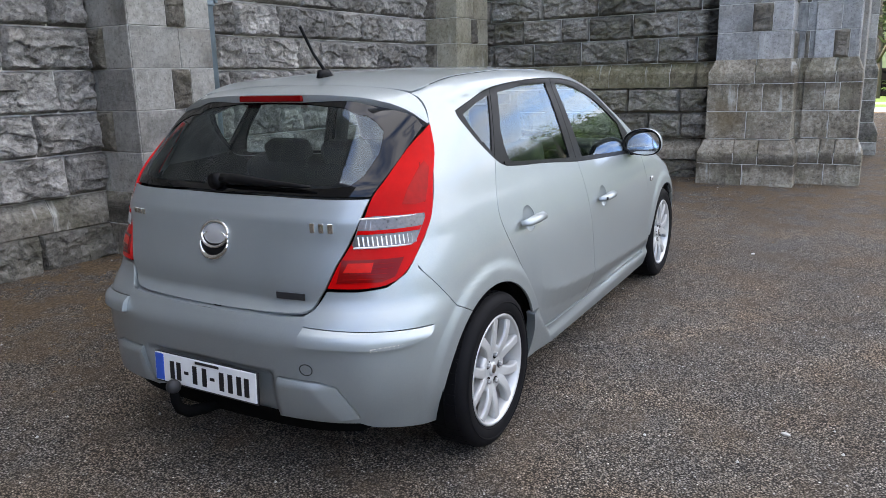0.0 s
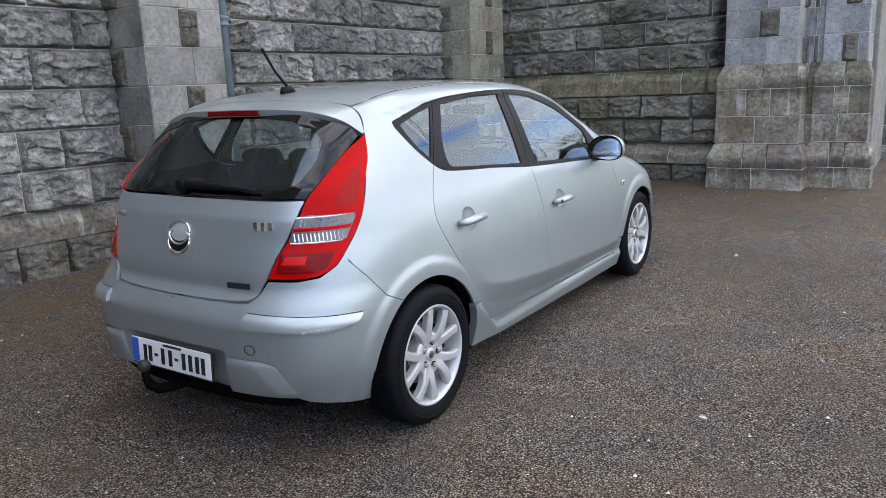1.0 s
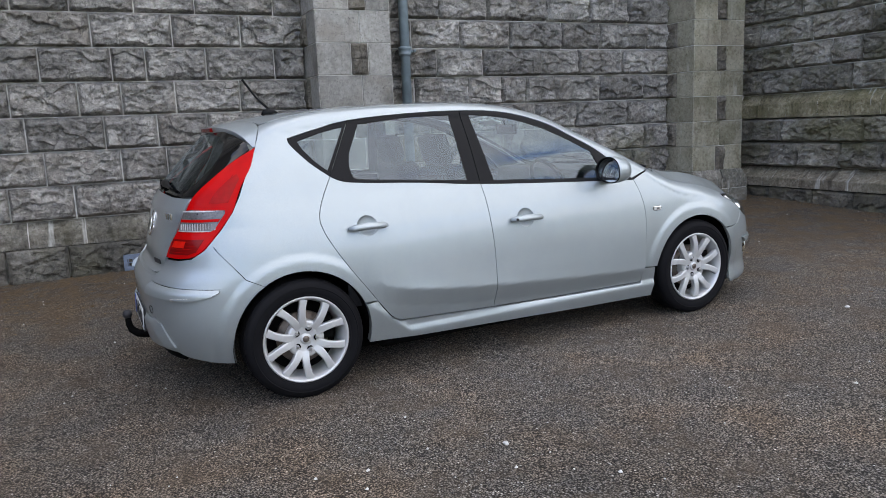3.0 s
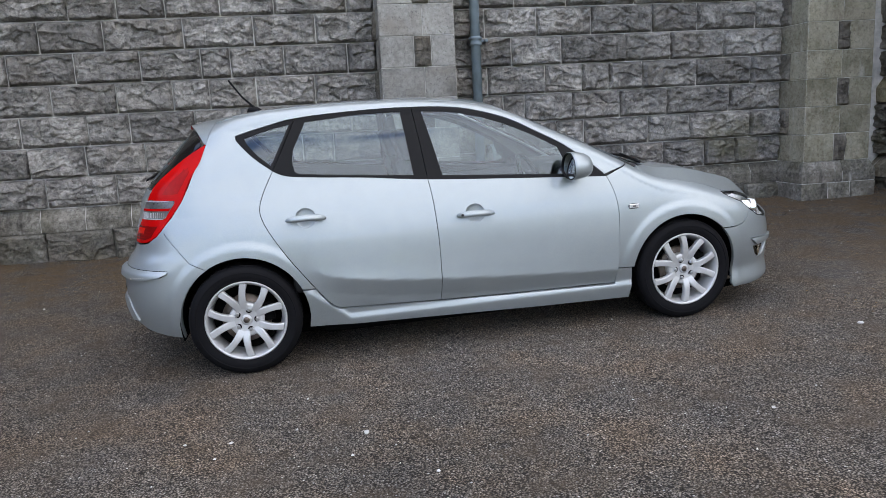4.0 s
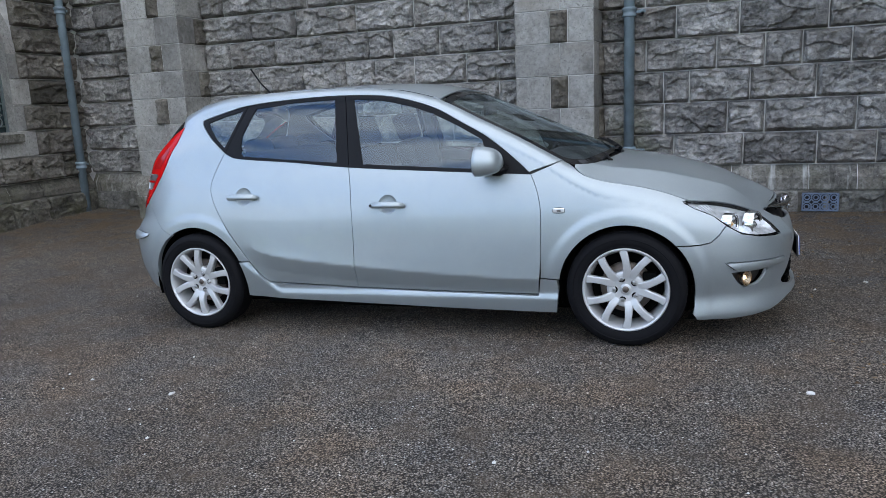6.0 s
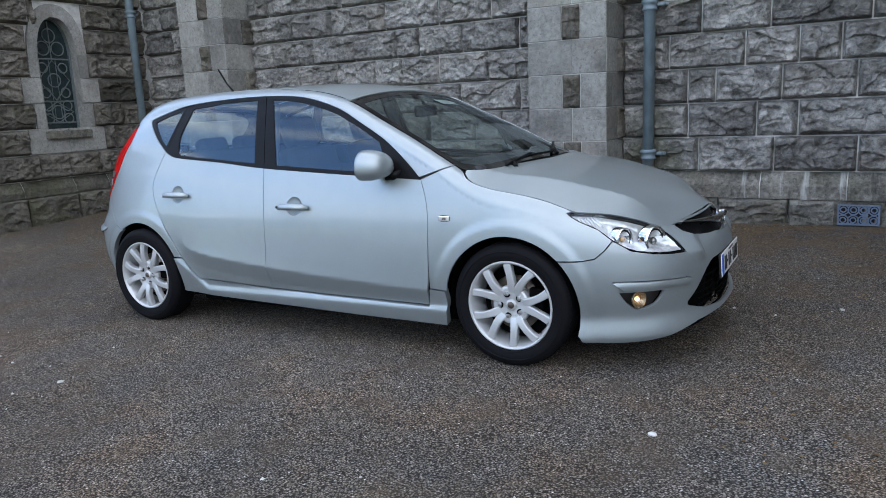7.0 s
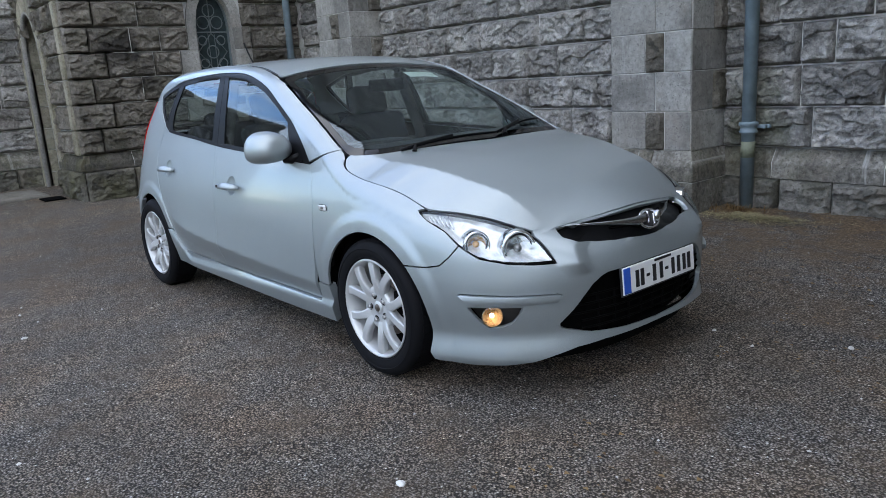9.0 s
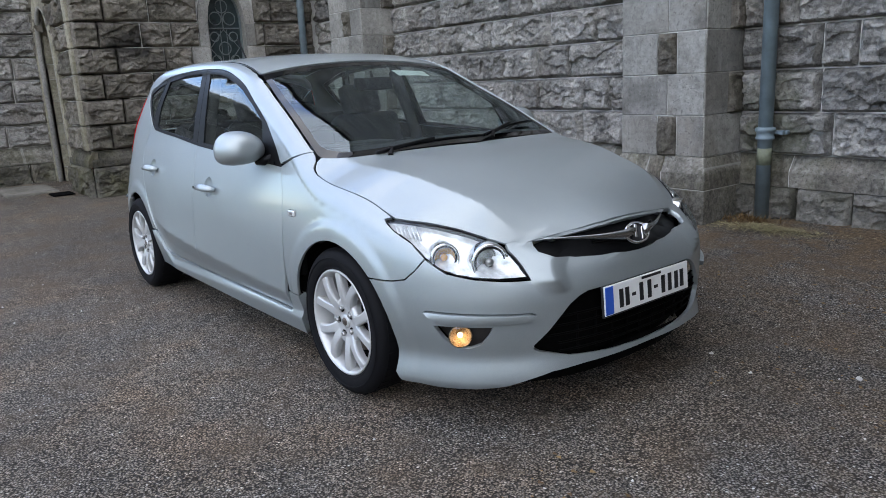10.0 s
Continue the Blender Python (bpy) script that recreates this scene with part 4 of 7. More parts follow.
part("lead_tracery", bm, LEAD, window_1, "lead tracery of lozenges and lobes")

# the porch round the corner of the left wing: an arched doorway in its flank, and the next wall
FLANK_M = pose(-6.17, 0.03, 0, 0, 0, 0)
DOOR_U, DOOR_R = -1.45, 0.47
half_door = lancet(DOOR_R, -0.4, 1.75, 2.48)
wall_flank = wall_with_opening("wall_flank", -2.4, 0.0, DOOR_U, half_door, 0.55, FLANK_M, "flank of the left wing with a pointed doorway")
for i in range(8):
    z = COURSE[i]
    wide = DOOR_R + 0.14 if z < 1.7 else (0.5 if z < 2.1 else 0.28)
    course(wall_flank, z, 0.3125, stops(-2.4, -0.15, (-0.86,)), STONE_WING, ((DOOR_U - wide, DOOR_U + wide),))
    # a smooth drafted margin runs up the corner
    q = part("dressed_stone", box((0.14, 0.075, 0.306), (-0.072, -0.022, 0.153), 0.012, 2), STONE_TAN, wall_flank)
    q.matrix_basis = pose(0, 0, z + 0.003)
ledge("plinth", wall_flank, DOOR_U + DOOR_R + 0.02, 0.07, 0.605, 0.115, 0.085, 0, 0.07, STONE_FOOT)
course(wall_flank, 0.0, 0.40, stops(DOOR_U + DOOR_R + 0.02, 0.05), STONE_FOOT, y=-0.055, proud=0.05)
door_line = both(half_door)
door_out = both(lancet(DOOR_R + 0.13, -0.4, 1.75, 2.72))
for k in range(10):
    i0, i1 = k * (len(door_line) - 1) // 10, (k + 1) * (len(door_line) - 1) // 10
    if i1 > i0:
        part("jamb_stone", ring_mesh([(DOOR_U + x, z) for x, z in door_line[i0:i1 + 1]], [(DOOR_U + x, z) for x, z in door_out[i0:i1 + 1]], -0.065, 0.06), STONE_TAN, wall_flank)
# a round moulding follows the opening, and the reveal behind it is laid in courses
part("arch_roll", tube([(DOOR_U + x * 0.96, -0.035, z) for x, z in door_line], 0.035, 10), STONE_CUT, wall_flank, smooth=True)
levels = [-0.4, 0.29, 0.605, 0.917, 1.23, 1.542, 1.75]
for s in (-1, 1):
    for z0, z1 in zip(levels, levels[1:]):
        part("reveal_stone", box((0.02, 0.50, z1 - z0 - 0.008), (DOOR_U + s * (DOOR_R - 0.008), 0.28, (z0 + z1) / 2), 0.004, 1), STONE_TAN, wall_flank)
arch_part = [p for p in door_line if p[1] >= 1.74]
part("reveal_lining", ring_mesh([(DOOR_U + x * 0.97, z) for x, z in arch_part], [(DOOR_U + x * 0.999, z) for x, z in arch_part], 0.02, 0.54), STONE_TAN, wall_flank)
door_1 = thing("door_1", FLANK_M @ pose(DOOR_U, 0.45, 0), "dark oak door deep in a pointed stone doorway", "door", kind="structure")
for k in range(6):
    part("plank", box((0.152, 0.05, 2.75), (-0.39 + 0.156 * k, 0, 1.1), 0.006, 1), DOORWOOD, door_1)
# its top is unseen and kept low to let sky light reach the car's tail
wall_back = core("wall_back", (5.0, 0.5, COURSE[8] + 0.4), (-2.5, 0.25, -0.4), pose(-8.35, 0.03, 0, 0, 0, 90), "wall beyond the doorway, grey rock-faced limestone, its unseen top kept low")
for i in range(8):
    course(wall_back, COURSE[i], 0.3125, stops(-4.95, 0.0), STONE_ROCK)
part("coping", box((5.06, 0.66, 0.12), (-2.5, 0.23, COURSE[8] + 0.06), 0.02, 2), STONE_CUT, wall_back, "dressed stone coping added on the unseen wall top")
ledge("plinth", wall_back, -4.95, 0.0, 0.605, 0.115, 0.125, 0, 0.075, STONE_LEDGE)
course(wall_back, 0.0, 0.36, stops(-4.95, 0.0), STONE_FOOT, y=-0.06, proud=0.05)
upper_facing(wall_flank, -2.3, 0.0)
flag = part("door_flagstone", box((1.05, 0.62, 0.05), (0, 0, 0), 0.012, 1), FLAG)
flag.matrix_world = pose(-7.55, -0.55, ground_z(-7.55, -0.55) - 0.012)
tagged(flag, "pale worn flagstone before the doorway", "flagstone")


# unseen roofs, added to close the church and keep sun and sky off the yard
def roof(name, x0, x1, y0, y1, eave, ridge, label):
    """A pitched roof with its ridge along x, closed below."""
    bm = bmesh.new()
    ym = (y0 + y1) / 2
    ends = [[bm.verts.new((x, y, z)) for y, z in ((y0 - 0.12, eave), (ym, ridge), (y1 + 0.12, eave))] for x in (x0, x1)]
    a, b = ends
    for i in range(3):
        bm.faces.new((a[i], a[(i + 1) % 3], b[(i + 1) % 3], b[i]))
    bm.faces.new(a)
    bm.faces.new(b)
    return tagged(part(name, bm, SLATE), label, "roof", kind="structure")


roof("roof_main", -6.6, 6.6, 3.3, 12.0, 10.42, 15.6, "unseen grey slate roof added over the church's long body")
roof("roof_left", -12.0, -6.2, 0.1, 5.0, 8.62, 10.2, "unseen grey slate roof added over the left wing")
roof("roof_right", 6.6, 13.0, -1.9, 3.2, 8.62, 10.4, "unseen grey slate roof added over the return wing")
north = part("wall_north", box((13.0, 0.5, 10.8), (0, 11.7, 5.0), 0.01, 1), STONE_CUT)
tagged(north, "plain unseen far wall added to close the church", "wall", kind="structure")

# ---- the car: its shape ----
# x forward from the middle of the wheelbase, y to its left, z up from the ground it stands on
def curve(*pts):
    """A smooth monotone curve through (x, value) pairs."""
    xs, ys = [p[0] for p in pts], [p[1] for p in pts]
    n = len(xs)
    h = [xs[i + 1] - xs[i] for i in range(n - 1)]
    d = [(ys[i + 1] - ys[i]) / h[i] for i in range(n - 1)]
    m = [d[0]] + [0.0] * (n - 2) + [d[-1]]
    for i in range(1, n - 1):
        if d[i - 1] * d[i] > 0:
            a, b = 2 * h[i] + h[i - 1], h[i] + 2 * h[i - 1]
            m[i] = (a + b) / (a / d[i - 1] + b / d[i])

    def value(x):
        if x <= xs[0]:
            return ys[0] + m[0] * (x - xs[0])
        if x >= xs[-1]:
            return ys[-1] + m[-1] * (x - xs[-1])
        i = 0
        while x > xs[i + 1]:
            i += 1
        t = (x - xs[i]) / h[i]
        return ((1 + 2 * t) * (1 - t) ** 2 * ys[i] + t * (1 - t) ** 2 * h[i] * m[i]
                + t * t * (3 - 2 * t) * ys[i + 1] + t * t * (t - 1) * h[i] * m[i + 1])
    return value


# height of the edge between flank and top (roof rail, windscreen edge, bonnet shut line), and its half width
EDGE_Z = curve((-1.75, 1.22), (-1.60, 1.31), (-1.46, 1.368), (-1.32, 1.416), (-1.083, 1.450), (-0.66, 1.462), (-0.326, 1.455), (0.0, 1.428),
               (0.24, 1.373), (0.543, 1.231), (0.78, 1.113), (0.97, 1.008), (1.06, 0.960), (1.2, 0.908), (1.4, 0.868), (1.55, 0.828), (1.69, 0.788), (1.9, 0.715), (2.05, 0.64))
EDGE_Y = curve((-1.75, 0.54), (-1.3, 0.56), (-0.6, 0.575), (0.0, 0.575), (0.3, 0.60), (0.6, 0.65), (0.97, 0.71), (1.06, 0.722), (1.2, 0.735), (1.4, 0.75), (1.55, 0.76),
               (1.69, 0.765), (1.9, 0.66), (2.05, 0.49))
# centre line of the top: roof, windscreen, bonnet
TOP_Z = curve((-1.6, 1.392), (-1.5, 1.412), (-1.3, 1.446), (-1.0, 1.472), (-0.6, 1.484), (-0.3, 1.482), (0.0, 1.466), (0.2, 1.432), (0.4, 1.352),
              (0.7, 1.216), (1.0, 1.076), (1.2, 0.985), (1.27, 0.963), (1.55, 0.915), (1.85, 0.822), (2.0, 0.752), (2.1, 0.69), (2.16, 0.64))
# half width of the flank by height: upright at the wheel's height, leaning in more and more towards the belt
FLANK = curve((0.10, 0.765), (0.20, 0.802), (0.30, 0.830), (0.38, 0.849), (0.45, 0.858), (0.50, 0.861),
              *[(0.50 + 0.46 * k / 12, 0.8615 - 0.1334 * ((k / 12) ** 3 - (k / 12) ** 4 / 2)) for k in range(1, 13)],
              (1.0, 0.782), (1.15, 0.738), (1.30, 0.688), (1.42, 0.640), (1.5, 0.60))
TAPER = curve((-2.05, 0.90), (-1.6, 0.955), (-1.1, 0.99), (-0.6, 1.0), (1.3, 1.0), (1.8, 0.985), (2.2, 0.97))
TAIL_X = curve((0.1, -1.93), (0.2, -1.965), (0.3, -2.005), (0.42, -2.03), (0.58, -2.035), (0.66, -2.0), (0.72, -1.955), (0.80, -1.935), (0.90, -1.903), (1.0, -1.868),
               (1.06, -1.838), (1.2, -1.715), (1.4, -1.53))
NOSE_X = curve((0.1, 2.12), (0.16, 2.165), (0.24, 2.195), (0.35, 2.205), (0.45, 2.205), (0.55, 2.19), (0.62, 2.165), (0.68, 2.125), (0.74, 2.05), (0.82, 1.9))


def ends(z):
    """Where the rounding of the tail and of the nose begins and ends, with its power."""
    a, b = TAIL_X(z), NOSE_X(z)
    k = 3.7 + clamp((z - 0.9) / 0.2) * 0.9
    return (a + 0.62, a, k), (b - 0.83, b, 2.65)


def width(x, z):
    """Half the width without the rounding of the ends."""
    zt, yt = EDGE_Z(x), EDGE_Y(x)
    h = 0.075 + 0.03 * clamp((x - 0.9) / 0.3)
    zs = zt - h
    w = FLANK(min(z, zs)) * TAPER(x)
    if z > zs:
        u = clamp((z - zs) / h)
        w = yt + (w - yt) * math.sqrt(max(0.0, 1 - u * u))
    return w


def side(x, z):
    """A point of the flank, on the side of +y."""
    w = width(x, z)
    for s, e, k in ends(z):
        r = (x - s) / (e - s)
        if r > 0:
            w *= max(0.0, 1 - min(1.0, r) ** k) ** (1 / k)
    return Vector((x, w, z))


def wrap(f, z, which):
    s, e, k = ends(z)[which]
    c, v = abs(math.cos(f)), abs(math.sin(f))
    r = (c ** k + v ** k) ** (-1 / k)
    x = s + (e - s) * r * c
    return Vector((x, math.copysign(width(x, z) * r * v, f), z))


def tail(f, z):
    """A point of the tail: f is the turn from the centre line."""
    return wrap(f, z, 0)


def nose(f, z):
    return wrap(f, z, 1)


def top(x, y):
    zc, zt, yt = TOP_Z(x), EDGE_Z(x), EDGE_Y(x)
    r = min(1.2, abs(y) / yt)
    return Vector((x, y, zc - (zc - zt) * r ** 2.4))


def arc(cx, cz, r, a, b, n=14):
    return [(cx + r * math.cos(radians(a + (b - a) * i / n)), cz + r * math.sin(radians(a + (b - a) * i / n))) for i in range(n + 1)]


def at_end(x, z, which):
    """The turn at which the wrap of an end passes x."""
    s, e, k = ends(z)[which]
    c = clamp((x - s) / (e - s), 0.02, 0.999)
    return math.atan2((1 - c ** k) ** (1 / k), c)


def whole(half):
    """A polygon over both sides from its half with u >= 0, centre top to centre foot."""
    return list(half) + [(-u, v) for u, v in half[::-1] if u > 1e-6]


def rim_line(a, b, drop=0.0, n=30):
    """The edge between flank and top from x = a to x = b, as (x, z)."""
    return [(a + (b - a) * i / n, EDGE_Z(a + (b - a) * i / n) - drop) for i in range(n + 1)]


def rim_top(a, b, n=24):
    return [(a + (b - a) * i / n, EDGE_Y(a + (b - a) * i / n)) for i in range(n + 1)]


# the bonnet: its centre line, the height of its shut line, its half width and its drop from the centre to the edge
BON_C = curve((1.0, 1.076), (1.2, 0.985), (1.27, 0.963), (1.55, 0.915), (1.85, 0.822), (1.976, 0.770), (2.035, 0.742), (2.072, 0.720), (2.102, 0.701))
BON_Z = curve((1.06, 0.956), (1.10, 0.922), (1.2, 0.884), (1.4, 0.843), (1.5, 0.816), (1.6, 0.780), (1.645, 0.764), (1.743, 0.751), (1.851, 0.722), (1.933, 0.688), (1.976, 0.668))
BON_XS = (1.06, 1.12, 1.2, 1.3, 1.4, 1.5, 1.6, 1.645, 1.743, 1.851, 1.933, 1.976)
BON_Y = curve(*[(x, side(x, BON_Z(x)).y) for x in BON_XS], (2.005, 0.47), (2.035, 0.455), (2.072, 0.44), (2.102, 0.43))
BON_D = curve(*[(x, BON_C(x) - BON_Z(x)) for x in BON_XS], (2.005, 0.105), (2.035, 0.125), (2.072, 0.155), (2.102, 0.17))
RIDGE_Y = curve((1.06, 0.668), (1.3, 0.628), (1.6, 0.565), (1.85, 0.502), (1.976, 0.452), (2.102, 0.40))


def bonnet_surface(x, y):
    """The bonnet: a flat crown, a soft ridge on each side, a falling shoulder outside it."""
    yb, d, rr = BON_Y(x), BON_D(x), RIDGE_Y(x) / BON_Y(x)
    r = abs(y) / yb
    a = clamp((x - 1.06) / 0.35)
    b = clamp((x - 1.8) / 0.2)
    c = 0.47 - 0.25 * a * a * (3 - 2 * a)
    c += (rr * rr - c) * b * b * (3 - 2 * b)
    p, q = c * (r / rr) ** 2, c + (1 - c) * (r - rr) / (1 - rr)
    k = 0.02
    h = clamp(0.5 + 0.5 * (q - p) / k)
    g = p + (q - p) * h + k * h * (1 - h)
    return Vector((x, y, BON_C(x) - d * g))


car = thing("hatchback_car", pose(0, 0, 0, 0, -1.1, 0), "silver five-door hatchback car parked on the asphalt yard", "car")
WB, WHEEL_Z = 1.325, 0.310
BOTH = ((False, 1), (True, -1))

BELT = spl((-1.098, 1.114), (-1.03, 1.083), (-0.9, 1.066), (-0.6, 1.040), (-0.238, 1.0), (0.3, 0.962), (0.841, 0.928))
OPEN_TOP = spl((-1.281, 1.319), (-1.15, 1.352), (-0.952, 1.392), (-0.65, 1.410), (-0.299, 1.412), (0.004, 1.388), (0.261, 1.315), (0.44, 1.222), (0.6, 1.130), (0.75, 1.012), (0.841, 0.928))
OPEN_REAR = spl((-1.281, 1.319), (-1.272, 1.285), (-1.195, 1.195), (-1.098, 1.114))
DOOR_REAR = spl((-1.098, 1.114), (-1.16, 1.0), (-1.188, 0.916), (-1.178, 0.85), (-1.142, 0.771), (-1.07, 0.65), (-0.983, 0.525), (-0.90, 0.41), (-0.845, 0.345), (-0.80, 0.320))
DOOR_MID = spl((-0.238, 1.0), (-0.222, 0.88), (-0.210, 0.65), (-0.211, 0.454), (-0.217, 0.296))
DOOR_FRONT = spl((0.841, 0.928), (0.875, 0.84), (0.893, 0.74), (0.893, 0.635), (0.885, 0.45), (0.862, 0.276))
DOOR_FOOT = [(-0.80, 0.320), (-0.217, 0.296), (0.17, 0.286), (0.862, 0.276)]
ARCH_R, ARCH_F = 0.352, 0.346


def slope_part(line, a, b):
    """The points of a line with x from a to b."""
    return [p for p in line if min(a, b) - 1e-6 <= p[0] <= max(a, b) + 1e-6]


def crease(x):
    return 0.545 + (0.36 - 0.545) * clamp((x + 0.9) / 1.75) ** 0.5


def door_relief(x, z):
    """The pressed line along the foot of the doors, with the metal swept out to it from above and undercut below."""
    c = crease(x)
    fade = clamp((x + 1.0) / 0.3)
    d = z - c
    a = math.sqrt(d * d + 2.5e-5) - 0.005
    return fade * (0.020 * math.exp(-a / 0.085) if d > 0 else 0.020 - 0.22 * min(a, 0.09))


def pressed(x, z):
    """The flank with the doors' pressed line in it."""
    p = side(x, z)
    p.y += door_relief(x, z)
    return p


def flared(x, z):
    """The flank with a raised flat band round the wheel openings."""
    p = side(x, z)
    d = min(math.hypot(x + WB, z - 0.31) - ARCH_R, math.hypot(x - WB, z - 0.31) - ARCH_F)
    t = clamp((d - 0.045) / 0.05)
    p.y += 0.009 * (1 - t * t * (3 - 2 * t))
    return p


def build_flanks():
    for mir, s in BOTH:
        tag = dict(mirror=mir)
        # quarter panel, roof rail and windscreen pillar in one pressing
        outline = (rim_line(-1.395, 1.0) + OPEN_TOP[::-1][1:] + OPEN_REAR[1:] + slope_part(DOOR_REAR, -1.3, -0.935)[1:]
                   + [(-0.928, 0.452)] + arc(-WB, 0.31, ARCH_R, 23.8, 121, 20)
                   + [(-1.589, 0.655), (-1.70, 0.80), (-1.722, 0.845)] + [(-1.665, 0.905), (-1.605, 0.982), (-1.56, 1.06), (-1.528, 1.129), (-1.484, 1.21), (-1.447, 1.281), (-1.425, 1.335)])
        patch("side_panel", flared, outline, PAINT, car, step=0.017, thick=0.012, **tag)
        # doors
        rear = slope_part(BELT, -1.2, -0.238) + DOOR_MID[1:] + DOOR_FOOT[1::-1][0:1] + [(-0.5, 0.308), (-0.80, 0.320)] + DOOR_REAR[::-1][1:-1]
        fore = slope_part(BELT, -0.238, 0.9) + DOOR_FRONT[1:] + DOOR_FOOT[::-1][1:3] + DOOR_MID[::-1][1:-1]
        panels = []
        for name, poly, hx, hz in (("rear_door", rear, -0.945, 0.852), ("front_door", fore, 0.015, 0.79)):
            cup = [(hx + 0.055 * math.cos(t * math.pi / 12), hz - 0.004 + 0.052 * math.sin(t * math.pi / 12)) for t in range(24)]
            d = patch(name, pressed, poly, PAINT, car, step=0.0165, thick=0.014, holes=(cup,), **tag)
            panels.append(d)
            p = side(hx, hz)
            bm = tube([(hx - 0.105, s * (p.y + 0.012), hz - 0.008), (hx - 0.08, s * (p.y + 0.036), hz - 0.004), (hx, s * (p.y + 0.043), hz), (hx + 0.08, s * (p.y + 0.036), hz - 0.004), (hx + 0.105, s * (p.y + 0.012), hz - 0.010)],
                      [0.011, 0.019, 0.021, 0.019, 0.011], 12, flat=0.75)
            part("door_handle", bm, PAINT, d, "silver bow handle", smooth=True)
            patch("handle_cup", side, cup, PAINT, d, "dished grip cup", step=0.008, thick=0.0, gap=-0.003, offset=-0.001,
                  relief=lambda u, v, a=hx, b=hz: -0.0145 * clamp(1 - ((u - a) ** 2 / 0.056 ** 2 + (v - b + 0.004) ** 2 / 0.053 ** 2)) ** 0.55, **tag)
            if name == "front_door":
                part("key_lock", lathe([(0.0, -0.004), (0.007, -0.004), (0.008, 0.004), (0, 0.004)], 16, m=pose(hx - 0.085, s * (p.y + 0.052), hz - 0.003)), PLASTIC, d)
        # window frames and glass
        q_out = slope_part(OPEN_TOP, -1.3, -0.96) + [(-0.952, 1.391), (-1.098, 1.114)] + OPEN_REAR[::-1][1:-1]
        q_in = [(-1.235, 1.303), (-1.10, 1.340), (-0.985, 1.362), (-1.105, 1.146), (-1.165, 1.20), (-1.215, 1.262)]
        r_out = [(-0.950, 1.391)] + slope_part(OPEN_TOP, -0.94, -0.30) + [(-0.284, 1.411), (-0.258, 1.2), (-0.238, 1.0)] + slope_part(BELT, -1.2, -0.245)[::-1]
        r_in = [(-0.893, 1.371), (-0.62, 1.388), (-0.352, 1.388), (-0.338, 1.25), (-0.318, 1.03), (-0.6, 1.056), (-0.86, 1.080), (-0.955, 1.090), (-0.978, 1.105), (-0.985, 1.16), (-0.975, 1.22)]
        f_out = [(-0.282, 1.411)] + slope_part(OPEN_TOP, -0.27, 0.9) + slope_part(BELT, -0.23, 0.84)[::-1][1:] + [(-0.237, 1.0), (-0.257, 1.2)]
        f_in = [(-0.226, 1.383), (-0.1, 1.372), (0.0, 1.356), (0.14, 1.322), (0.262, 1.280), (0.42, 1.203), (0.562, 1.122), (0.628, 0.962), (0.3, 0.984), (-0.148, 1.016), (-0.185, 1.2)]
        for name, out, hole, owner in (("quarter_window", q_out, q_in, None), ("rear_window_trim", r_out, r_in, panels[0]), ("front_window_trim", f_out, f_in, panels[1])):
            fr = patch(name if owner else "quarter_window", side, out, TRIM, owner or car, "black window surround", step=0.02, thick=0.012, holes=(hole,), offset=-0.003, gap=0.0015, **tag)
            patch("pane", side, hole, GLASS, fr if not owner else owner, "lightly tinted glass", step=0.035, thick=0.0, offset=-0.007, gap=-0.004, **tag)
        patch("belt_strip", side, slope_part(BELT, -1.03, 0.83) + [(x, z + 0.014) for x, z in slope_part(BELT, -1.03, 0.83)[::-1]], TRIM, car, "thin black belt strip", step=0.02, thick=0.004, offset=0.002, gap=0, **tag)
        # front wing
        wing = ([(1.606, 0.762), (1.628, 0.766)] + [(1.60 - 0.027 * i, BON_Z(1.60 - 0.027 * i) - 0.001) for i in range(21)] + rim_line(1.0, 1.03, 0.001, 2)[::-1] + [(0.841, 0.928)] + DOOR_FRONT[1:-6] + [(0.880, 0.369), (0.972, 0.366)] + arc(WB, 0.31, ARCH_F, 171, 43, 26)
                + [(1.69, 0.5455), (1.745, 0.5555), (1.785, 0.5915), (1.816, 0.6345), (1.753, 0.686), (1.668, 0.724), (1.622, 0.750)])
        w = patch("front_wing", flared, wing, PAINT, car, step=0.016, thick=0.012, gap=0.0013, **tag)
        p = side(0.99, 0.737)
        rp = part("side_repeater", box((0.062, 0.012, 0.026), (0.99, s * (p.y + 0.003), 0.737), 0.0058, 3), LAMP_BRIGHT, w, "small clear indicator repeater", smooth=True)
        part("repeater_bulb", box((0.022, 0.004, 0.012), (0.992, s * (p.y + 0.0085), 0.737), 0.0018, 2), CLEAR_GREY, rp)
        part("repeater_rim", tube([(0.99 + 0.033 * math.copysign(abs(math.cos(k * math.pi / 12)) ** 0.6, math.cos(k * math.pi / 12)), s * (p.y + 0.0035), 0.737 + 0.015 * math.copysign(abs(math.sin(k * math.pi / 12)) ** 0.6, math.sin(k * math.pi / 12))) for k in range(25)], 0.0012, 6), TRIM, rp)
        # sill skirt
        foot = [(0.862, 0.272), (0.878, 0.366), (0.970, 0.362), (0.975, 0.30), (0.958, 0.178), (0.4, 0.188), (-0.109, 0.203), (-0.958, 0.228)]
        sill_poly = foot + arc(-WB, 0.31, ARCH_R, -13, 23, 6) + [(-0.929, 0.448), (-0.902, 0.408), (-0.848, 0.342), (-0.80, 0.316), (-0.217, 0.292), (0.17, 0.282)]
